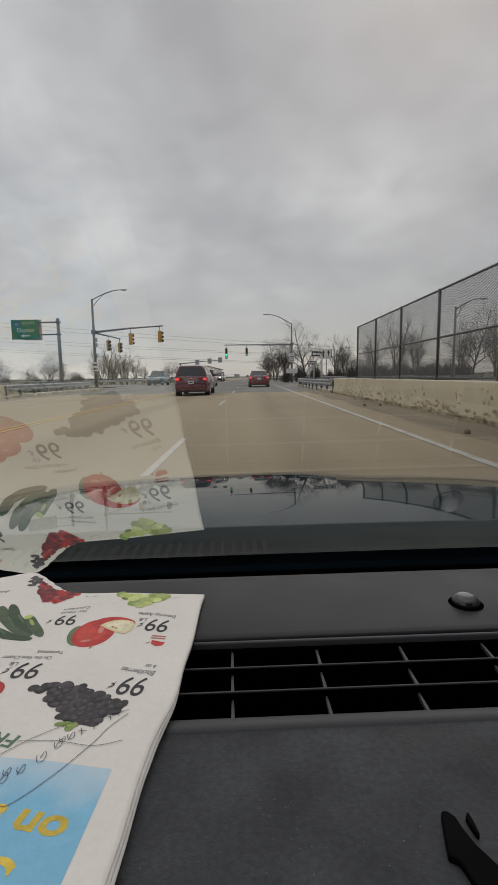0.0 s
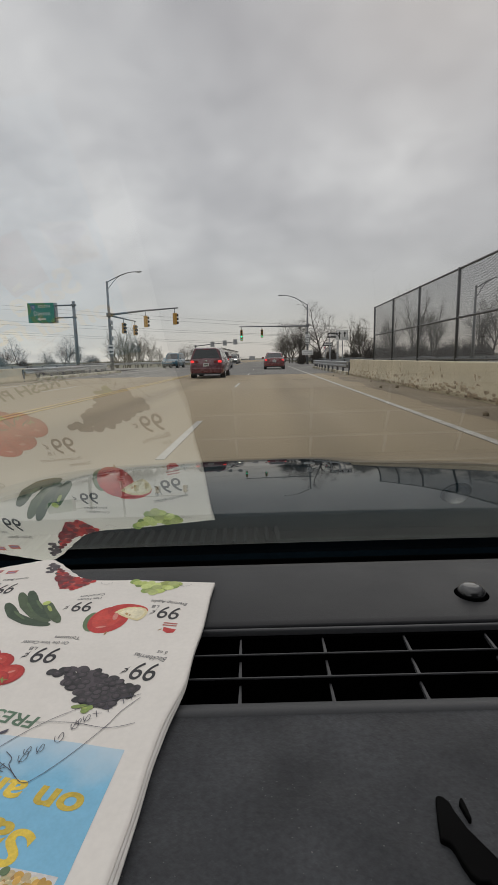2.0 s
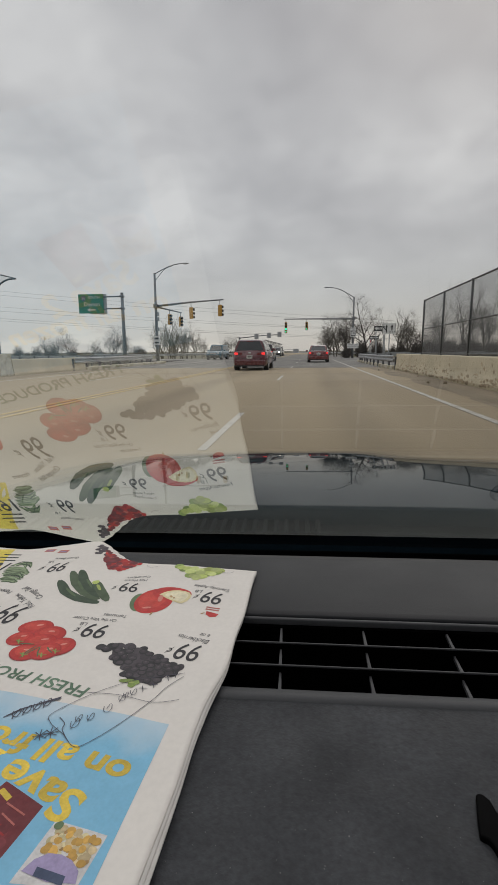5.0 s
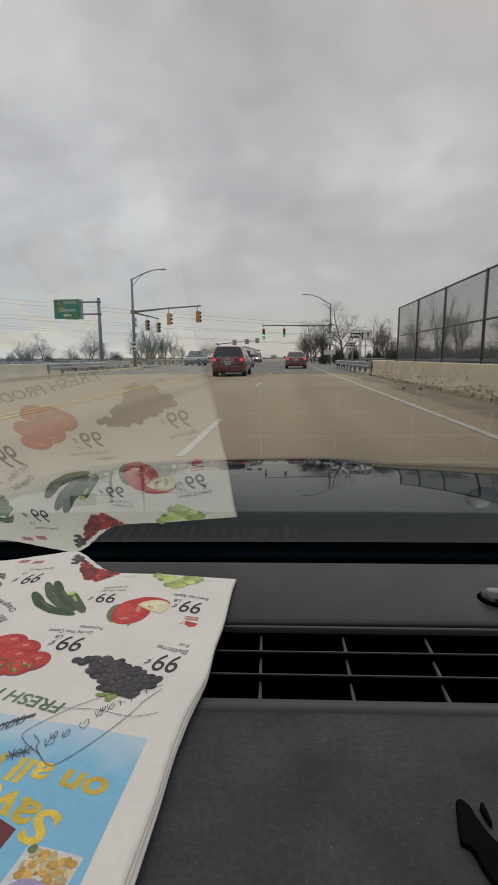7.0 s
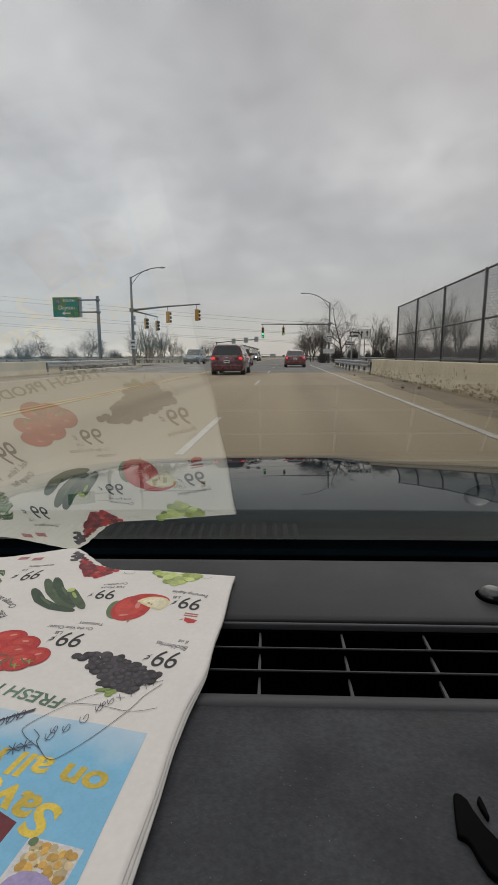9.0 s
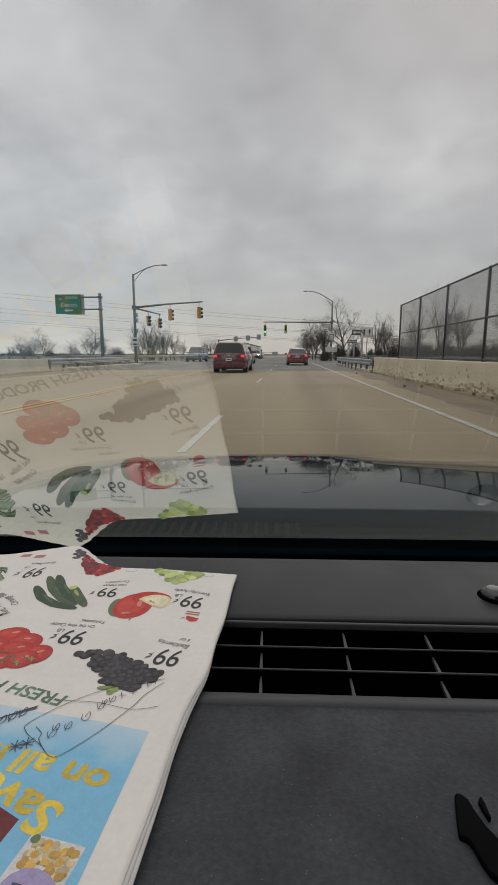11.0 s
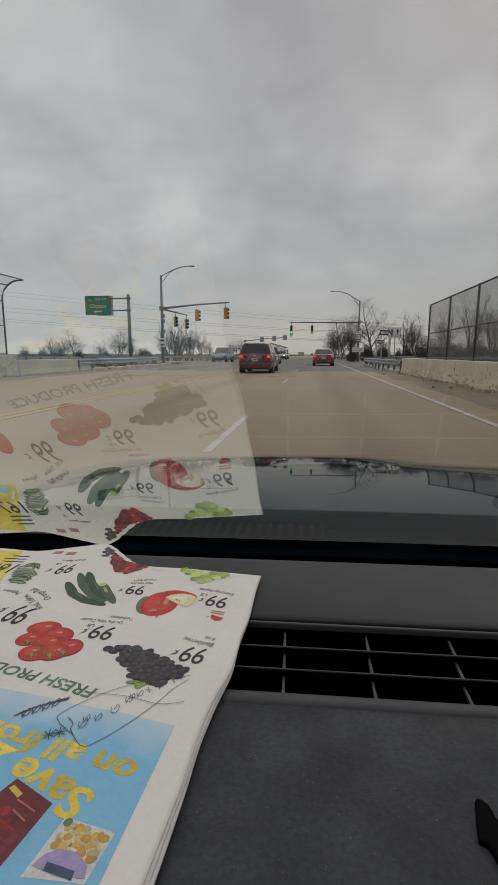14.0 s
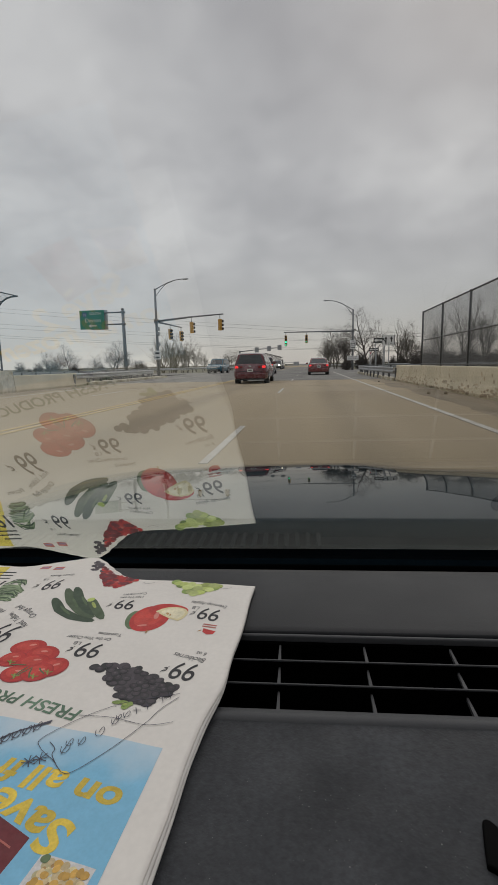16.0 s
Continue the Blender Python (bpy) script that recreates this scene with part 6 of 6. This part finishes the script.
for k in range(2):
    field("logo_shape", [(0.0130, 0.0470 + 0.0022 * k), (0.0212, 0.0462 + 0.0022 * k), (0.0212, 0.0474 + 0.0022 * k), (0.0130, 0.0482 + 0.0022 * k)], "pink", 0.00025, n=2)
printed("logo_shape", [[(0.0122, 0.0535), (0.0200, 0.0512), (0.0196, 0.0548), (0.0165, 0.0572), (0.0132, 0.0566)]], "red", 0.0003)
bars("logo_shape", [sausage([(0.0205, 0.0530), (0.0225, 0.0548)], 0.0004)], "brown", 0.0003)
# grapes and raspberries at the far edge
GRAPES = [(0.0560, -0.0040), (0.0236, -0.0040), (0.0260, 0.0010), (0.0330, 0.0080), (0.0390, 0.0120), (0.0460, 0.0060)]
cluster("grape_picture", GRAPES, 0.0034, 24, ("green", "lime", "lime2"), 5, "printed green grapes")
cluster("grape_picture", GRAPES, 0.0011, 16, ("lime2",), 45)
RASPS = [(0.1190, -0.0225), (0.1105, -0.0150), (0.1000, -0.0080), (0.0840, -0.0045), (0.0885, 0.0020), (0.0935, 0.0085), (0.1010, 0.0080), (0.1110, -0.0040)]
cluster("raspberry_picture", RASPS, 0.0021, 70, ("deep", "red", "wine"), 6, "printed raspberries")
cluster("raspberry_picture", RASPS, 0.0009, 40, ("shade", "pink"), 46)
cluster("blueberry_picture", [(0.1265, -0.0300), (0.1205, -0.0245), (0.1150, -0.0130), (0.1210, -0.0110), (0.1275, -0.0220)], 0.0019, 14, ("berry", "berry2"), 7)
# cucumbers
for k, (pts, r, col) in enumerate((([(0.1235, 0.0340), (0.1130, 0.0450), (0.1010, 0.0510), (0.0860, 0.0540)], 0.0034, "dkgreen"), ([(0.1225, 0.0200), (0.1120, 0.0340), (0.1000, 0.0440), (0.0880, 0.0500)], 0.0032, "cuke"),
                                   ([(0.1180, 0.0160), (0.1100, 0.0280), (0.0990, 0.0390), (0.0890, 0.0470)], 0.0032, "dkgreen"), ([(0.1020, 0.0270), (0.0940, 0.0370), (0.0820, 0.0510)], 0.0030, "cuke"))):
    bars("cucumber_picture", [sausage(pts, r)], col, 0.00025 + 0.00006 * k, "printed green cucumbers" if k == 0 else "")
printed("cucumber_picture", [blob(0.1012, 0.0285, 0.0024, 0.0026, 0)], "lime", 0.00052)
bars("cucumber_picture", [sausage([(0.0985, 0.0315), (0.0930, 0.0385)], 0.0010)], "lime", 0.00052)
for pts in ([(0.1150, 0.0410), (0.1040, 0.0490)], [(0.1130, 0.0300), (0.1040, 0.0400)], [(0.1090, 0.0260), (0.1000, 0.0360)]):
    bars("cucumber_picture", [sausage(pts, 0.0008)], "midgreen", 0.00054)
price(0.0768, 0.0308, 0.0170, 0.10, 0.74)
words("Hot House", 0.0765, 0.0212, 0.0042, "grey", 0.20, 0.8, name="caption")
words("Cucumbers", 0.0765, 0.0164, 0.0042, "grey", 0.25, 0.8, name="caption")
# tomatoes on the vine
TOMATOES = ((0.1068, 0.0845, 0.0098, 0.0068, 0.1), (0.1085, 0.0955, 0.0070, 0.0066, 0.0), (0.0955, 0.0890, 0.0090, 0.0070, -0.2), (0.0965, 0.0962, 0.0085, 0.0068, 0.1), (0.0835, 0.0985, 0.0072, 0.0082, 0.3),
            (0.0985, 0.1060, 0.0082, 0.0066, 0.0), (0.0890, 0.1035, 0.0080, 0.0072, 0.2))
for k, (a, b, r, q, w) in enumerate(TOMATOES):
    up = 0.00022 + 0.00008 * k
    printed("tomato_picture", [blob(a, b, r, q, w, 24, 0.02, k)], "shade", up, "printed red tomatoes" if k == 0 else "")
    printed("tomato_picture", [blob(a + 0.0004, b - 0.0004, r * 0.92, q * 0.90, w, 24, 0.02, k)], "red", up + 0.00002)
    printed("tomato_picture", [blob(a + 0.0010, b - 0.0010, r * 0.62, q * 0.58, w, 20, 0.03, k)], "tomato", up + 0.00004)
    printed("tomato_picture", [blob(a - 0.0012 + 0.0008 * (k % 3), b - 0.0022, r * 0.22, q * 0.11, w + 0.2, 12, 0.1, k)], "rose", up + 0.00006)
for q0, q1 in (((0.0985, 0.1085), (0.0960, 0.1000)), ((0.0900, 0.1085), (0.0935, 0.1010)), ((0.0845, 0.1045), (0.0900, 0.1000)), ((0.1060, 0.1000), (0.0980, 0.0990)), ((0.0935, 0.1000), (0.0985, 0.1105))):
    bars("tomato_picture", [sausage([q0, ((q0[0] + q1[0]) / 2 + 0.0006, (q0[1] + q1[1]) / 2), q1], 0.00042)], "midgreen", 0.00078)
for a, b in ((0.0985, 0.1080), (0.0890, 0.1070), (0.0838, 0.1030), (0.1075, 0.0985)):
    bars("tomato_picture", [sausage([(a - 0.0026, b - 0.0008), (a, b), (a + 0.0024, b - 0.0012)], 0.0004), sausage([(a - 0.0012, b + 0.0018), (a, b), (a + 0.0010, b - 0.0022)], 0.0004)], "green", 0.00082)
price(0.0735, 0.0810, 0.0190, -0.02, 0.74)
words("On the Vine Cluster", 0.0795, 0.0708, 0.0044, "grey", 0.07, 0.70, name="caption")
words("Tomatoes", 0.0700, 0.0650, 0.0044, "grey", 0.05, 0.78, name="caption")
words("LB", 0.0830, 0.0765, 0.0042, "grey", 0.0, name="caption")
# blackberries
BERRIES = [(0.0630, 0.0955), (0.0575, 0.0930), (0.0517, 0.0908), (0.0391, 0.0925), (0.0325, 0.0965), (0.0240, 0.1000), (0.0172, 0.1042), (0.0228, 0.1150), (0.0287, 0.1186), (0.0418, 0.1145), (0.0471, 0.1069), (0.0528, 0.1041), (0.0550, 0.0985)]
printed("blackberry_picture", [[(0.0430, 0.0960), (0.0320, 0.0965), (0.0200, 0.1050), (0.0240, 0.1140), (0.0290, 0.1170), (0.0405, 0.1130), (0.0460, 0.1060)]], "berry", 0.00024, "printed blackberries")
cluster("blackberry_picture", BERRIES, 0.0027, 44, ("black", "berry"), 11)
spots = []
rb = random.Random(12)
while len(spots) < 34:
    q = inner([(rb.uniform(0.0185, 0.0615), rb.uniform(0.0925, 0.1170))], BERRIES)
    if q and all(math.hypot(q[0][0] - p[0], q[0][1] - p[1]) > 0.0030 for p in spots):
        spots += q
    elif rb.random() < 0.002:
        break
printed("blackberry_picture", [blob(p, q, 0.0022, 0.0021, 0, 14, 0.05, k) for k, (p, q) in enumerate(spots)], "black", 0.00052)
printed("blackberry_picture", [blob(p + 0.0002, q - 0.0003, 0.0016, 0.0015, 0, 12, 0.06, k) for k, (p, q) in enumerate(spots)], "berry", 0.00056)
printed("blackberry_picture", [blob(p + 0.0003, q - 0.0006, 0.0007, 0.0006, 0, 10, 0.06, k) for k, (p, q) in enumerate(spots)], "berry2", 0.00059)
printed("blackberry_picture", [blob(0.0628, 0.0956, 0.0026, 0.0026, 0, 14, 0.04, 3), blob(0.0582, 0.0938, 0.0022, 0.0026, 0, 14, 0.04, 5)], "black", 0.00062)
bars("blackberry_picture", [sausage([(0.0425, 0.1180), (0.0375, 0.1172), (0.0345, 0.1180)], 0.0013), sausage([(0.0372, 0.1165), (0.0352, 0.1195), (0.0362, 0.1215)], 0.0017), sausage([(0.0350, 0.1165), (0.0330, 0.1190)], 0.0012)], "green", 0.00066)
bars("blackberry_picture", [sausage([(0.0380, 0.1178), (0.0352, 0.1185)], 0.0006)], "lime", 0.00072)
price(0.0182, 0.0904, 0.0190, -0.16, 0.74)
words("Blackberries", 0.0192, 0.0796, 0.0054, "grey", -0.27, 0.70, name="caption")
words("6 oz", 0.0140, 0.0756, 0.0044, "grey", -0.25, 0.8, name="caption")
# further in: beans, peppers, and a yellow splash
rb = random.Random(15)
for i, (col, n0) in enumerate((("midgreen", 18), ("bean", 20), ("dkgreen", 9))):
    beans = []
    for k in range(n0):
        f = rb.uniform(-1, 1)
        a, b = 0.1628 - 0.0030 * f + rb.uniform(-0.0022, 0.0022), 0.0235 + 0.0125 * f
        w = 0.0082 * (1 - 0.45 * f * f)
        lift_b = rb.uniform(-0.0035, 0.0010)
        beans.append(sausage([(a - w, b + 0.0022), (a - w * 0.4, b + lift_b), (a + w * 0.4, b + lift_b), (a + w, b + 0.0015)], (0.0012, 0.0007, 0.0004)[i], 3))
    bars("bean_picture", beans, col, 0.0003 + 0.00012 * i, "printed green beans" if i == 0 else "")
price(0.1372, 0.0132, 0.0220, 0.06, 0.62)
words("Green Beans", 0.1395, -0.0012, 0.0044, "grey", 0.08, 0.8, name="caption")
words("LB", 0.1480, 0.0055, 0.0038, "grey", 0.08, name="caption")
price(0.1303, 0.0728, 0.0262, -0.20, 0.58)
words("Red, Yellow,", 0.1320, 0.0595, 0.0060, "grey", -0.58, 0.8, name="caption")
words("Orange Bell", 0.1325, 0.0500, 0.0060, "grey", -0.55, 0.8, name="caption")
words("Peppers", 0.1540, 0.0492, 0.0056, "grey", -0.20, 0.8, name="caption")
for k, (a, b, r, q, col) in enumerate(((0.1560, 0.0860, 0.0075, 0.0105, "red"), (0.1660, 0.0880, 0.0080, 0.0110, "tomato"), (0.1760, 0.0900, 0.0080, 0.0110, "brown"), (0.1610, 0.0890, 0.0040, 0.0110, "deep"))):
    printed("pepper_picture", [blob(a, b, r, q, 0.1 * k, 22, 0.06, k)], col, 0.00025 + 0.00005 * k)
printed("price_splash", [[(0.1895, -0.0125), (0.1868, 0.0010), (0.1808, 0.0150), (0.1745, 0.0280), (0.1690, 0.0430), (0.1850, 0.0460), (0.2100, 0.0470), (0.2150, 0.0200), (0.2100, -0.0080)]], "sun", 0.00025, "yellow printed splash")
printed("price_splash", [blob(0.1800, 0.0400, 0.0050, 0.0040, 0.2, 18, 0.04, 2)], "blue", 0.0003)
words("167", 0.1840, 0.0180, 0.0210, "black", 0.05, 0.75, 0.1, name="price", bold=0.0002)
for k in range(3):
    field("print_bar", [(0.1760 + 0.001 * k, 0.0060 - 0.005 * k), (0.1960, 0.0070 - 0.005 * k), (0.1960, 0.0085 - 0.005 * k), (0.1760 + 0.001 * k, 0.0075 - 0.005 * k)], "black", 0.00035, n=3)
for k in range(2):
    field("coupon_picture", [(0.1460 + 0.0110 * k, -0.0165), (0.1530 + 0.0110 * k, -0.0150), (0.1530 + 0.0110 * k, -0.0100), (0.1460 + 0.0110 * k, -0.0115)], "pink", 0.00025, n=3)
    field("coupon_picture", [(0.1470 + 0.0110 * k, -0.0140), (0.1520 + 0.0110 * k, -0.0130), (0.1520 + 0.0110 * k, -0.0115), (0.1470 + 0.0110 * k, -0.0125)], "violet", 0.0003, n=2)
words("FRESH PRODUCE", 0.0923, 0.1216, 0.0092, "word", -0.166, 1.15, 0.1, name="heading", bold=0.00016)
# blue advertisement
field("advert_field", [(0.0108, 0.1392), (0.2300, 0.1235), (0.2300, 0.2450), (0.0108, 0.2450)], "advert", 0.00022, "pale blue printed field with clouds", n=60)
words("on all frozen", 0.0607, 0.1584, 0.0142, "yellow", -0.134, 1.23, 0.06, name="heading", bold=0.00040)
words("Save 2", 0.0522, 0.1729, 0.0166, "yellow", -0.285, 1.21, 0.06, name="heading", bold=0.00045)
field("package_picture", [(0.0133, 0.1870), (0.0319, 0.1851), (0.0344, 0.2047), (0.0149, 0.2032)], "white", 0.00034, "printed snack packet", n=8)
cluster("package_picture", [(0.0148, 0.1890), (0.0290, 0.1868), (0.0305, 0.1950), (0.0160, 0.1972)], 0.0013, 70, ("brown", "cream", "tan", "crisp"), 18)
cluster("package_picture", [(0.0148, 0.1890), (0.0290, 0.1868), (0.0305, 0.1950), (0.0160, 0.1972)], 0.0007, 40, ("cream", "brown"), 19)
printed("package_picture", [[(0.0330, 0.2012), (0.0312, 0.1975), (0.0280, 0.1952), (0.0240, 0.1950), (0.0200, 0.1960), (0.0165, 0.1985), (0.0155, 0.2018), (0.0240, 0.2028)]], "violet", 0.0007)
field("package_picture", [(0.0194, 0.2005), (0.0291, 0.1994), (0.0288, 0.2020), (0.0191, 0.2031)], "navy", 0.00080, n=2)
printed("package_picture", [blob(0.0300, 0.1866, 0.0016, 0.0013, 0)], "midgreen", 0.0007)
field("package_picture", [(0.0390, 0.1814), (0.0572, 0.1750), (0.0660, 0.1980), (0.0423, 0.2034)], "wine", 0.00034, "printed dark red packet", n=8)
field("package_picture", [(0.0512, 0.1802), (0.0564, 0.1775), (0.0575, 0.1791), (0.0521, 0.1819)], "yellow", 0.0004, n=2)
cluster("package_picture", [(0.0430, 0.1900), (0.0560, 0.1850), (0.0620, 0.1960), (0.0440, 0.2010)], 0.0020, 26, ("deep", "shade", "wine"), 23)
for k in range(4):
    u, v = 0.0430 + 0.0011 * k, 0.1850 + 0.0036 * k
    field("print_bar", [(u, v), (u + 0.0085 - 0.002 * (k % 2), v - 0.0028), (u + 0.0086 - 0.002 * (k % 2), v - 0.0022), (u + 0.0001, v + 0.0006)], "pink" if k < 2 else "shade", 0.00062, n=3)


# pen strokes on the margin
def smooth_line(pts, n=8):
    """A soft curve through points."""
    p = [pts[0]] + list(pts) + [pts[-1]]
    out = []
    for i in range(1, len(p) - 2):
        for k in range(n):
            u = k / n
            out.append(tuple(0.5 * (2 * p[i][j] + (p[i + 1][j] - p[i - 1][j]) * u + (2 * p[i - 1][j] - 5 * p[i][j] + 4 * p[i + 1][j] - p[i + 2][j]) * u * u
                                    + (3 * p[i][j] - p[i - 1][j] - 3 * p[i + 1][j] + p[i + 2][j]) * u ** 3) for j in (0, 1)))
    return out + [pts[-1]]


def stroke(pts, width=0.00021):
    bm = bmesh.new()
    pts = smooth_line(pts)
    width *= 0.72
    n = len(pts)
    rows = []
    for i, (s, t) in enumerate(pts):
        a, c = pts[max(i - 1, 0)], pts[min(i + 1, n - 1)]
        d = Vector((c[0] - a[0], c[1] - a[1]))
        d = d.normalized() if d.length > 1e-9 else Vector((1, 0))
        rows.append([bm.verts.new(on_page(s - d.y * width * k, t + d.x * width * k, 0.0011)) for k in (-1, 1)])
    for r0, r1 in zip(rows, rows[1:]):
        f = bm.faces.new((r0[0], r1[0], r1[1], r0[1]))
        f.normal_update()
        if f.normal.z < 0:
            f.normal_flip()
    return part("pen_stroke", bm, INK["pen"], front, recalc=False)


# a drawn loop, a line across it, and unreadable squiggles inside
stroke([(0.0141, 0.1100), (0.0193, 0.1186), (0.0227, 0.1288), (0.0303, 0.1437), (0.0380, 0.1551), (0.0423, 0.1573), (0.0491, 0.1526), (0.0582, 0.1472), (0.0602, 0.1422), (0.0497, 0.1292), (0.0363, 0.1174), (0.0260, 0.1125), (0.0145, 0.1078)], 0.00019)
stroke([(0.0525, 0.1285), (0.0379, 0.1277), (0.0225, 0.1293), (0.0114, 0.1253)], 0.00018)
stroke([(0.0560, 0.1440), (0.0520, 0.1470), (0.0511, 0.1502), (0.0457, 0.1553)], 0.00022)


def squiggle(s, t, r, turns, w=0.00018):
    stroke([(s + r * (0.6 + 0.4 * math.cos(k * 0.5)) * math.cos(k * 1.05), t + r * 1.3 * math.sin(k * 1.05) + 0.0002 * k) for k in range(turns)], w)


for k, (s, t, r) in enumerate(((0.0477, 0.1455, 0.0022), (0.0478, 0.1425, 0.0017), (0.0433, 0.1411, 0.0018), (0.0385, 0.1354, 0.0022), (0.0353, 0.1285, 0.0019), (0.0348, 0.1262, 0.0014), (0.0322, 0.1239, 0.0018))):
    squiggle(s, t, r, 8 - k % 2)
for s, t in ((0.0288, 0.1214), (0.0252, 0.1179), (0.0205, 0.1120), (0.0180, 0.1092)):
    stroke([(s + 0.0016, t - 0.0016), (s + 0.0004, t + 0.0006), (s - 0.0004, t + 0.0024)], 0.00022)
    stroke([(s + 0.0022, t + 0.0004), (s - 0.0014, t - 0.0002)], 0.0002)
# crossed-out scribble and star
for k in range(4):
    squiggle(0.0660 + 0.0030 * k, 0.1362 + 0.0026 * k, 0.0020, 9, 0.00026)
for k in range(3):
    stroke([(0.0790 - 0.0004 * k, 0.1480 - 0.0006 * k), (0.0720 + 0.0006 * k, 0.1405 + 0.0004 * k), (0.0618, 0.1330 + 0.0006 * k)], 0.00034)
for k in range(4):
    a = 0.4 + 0.8 * k
    for s, t in ((0.0580, 0.1540), (0.0545, 0.1522)):
        stroke([(s - 0.0030 * math.cos(a), t - 0.0030 * math.sin(a)), (s + 0.0002, t + 0.0003), (s + 0.0030 * math.cos(a), t + 0.0030 * math.sin(a))], 0.00026)
# seals cut off by the far edge
for s, t in ((0.0742, -0.0030), (0.0197, -0.0022)):
    stroke([(s + 0.0042 * math.cos(0.35 + 0.25 * k), t + 0.0036 * math.sin(0.35 + 0.25 * k)) for k in range(11)], 0.00018)
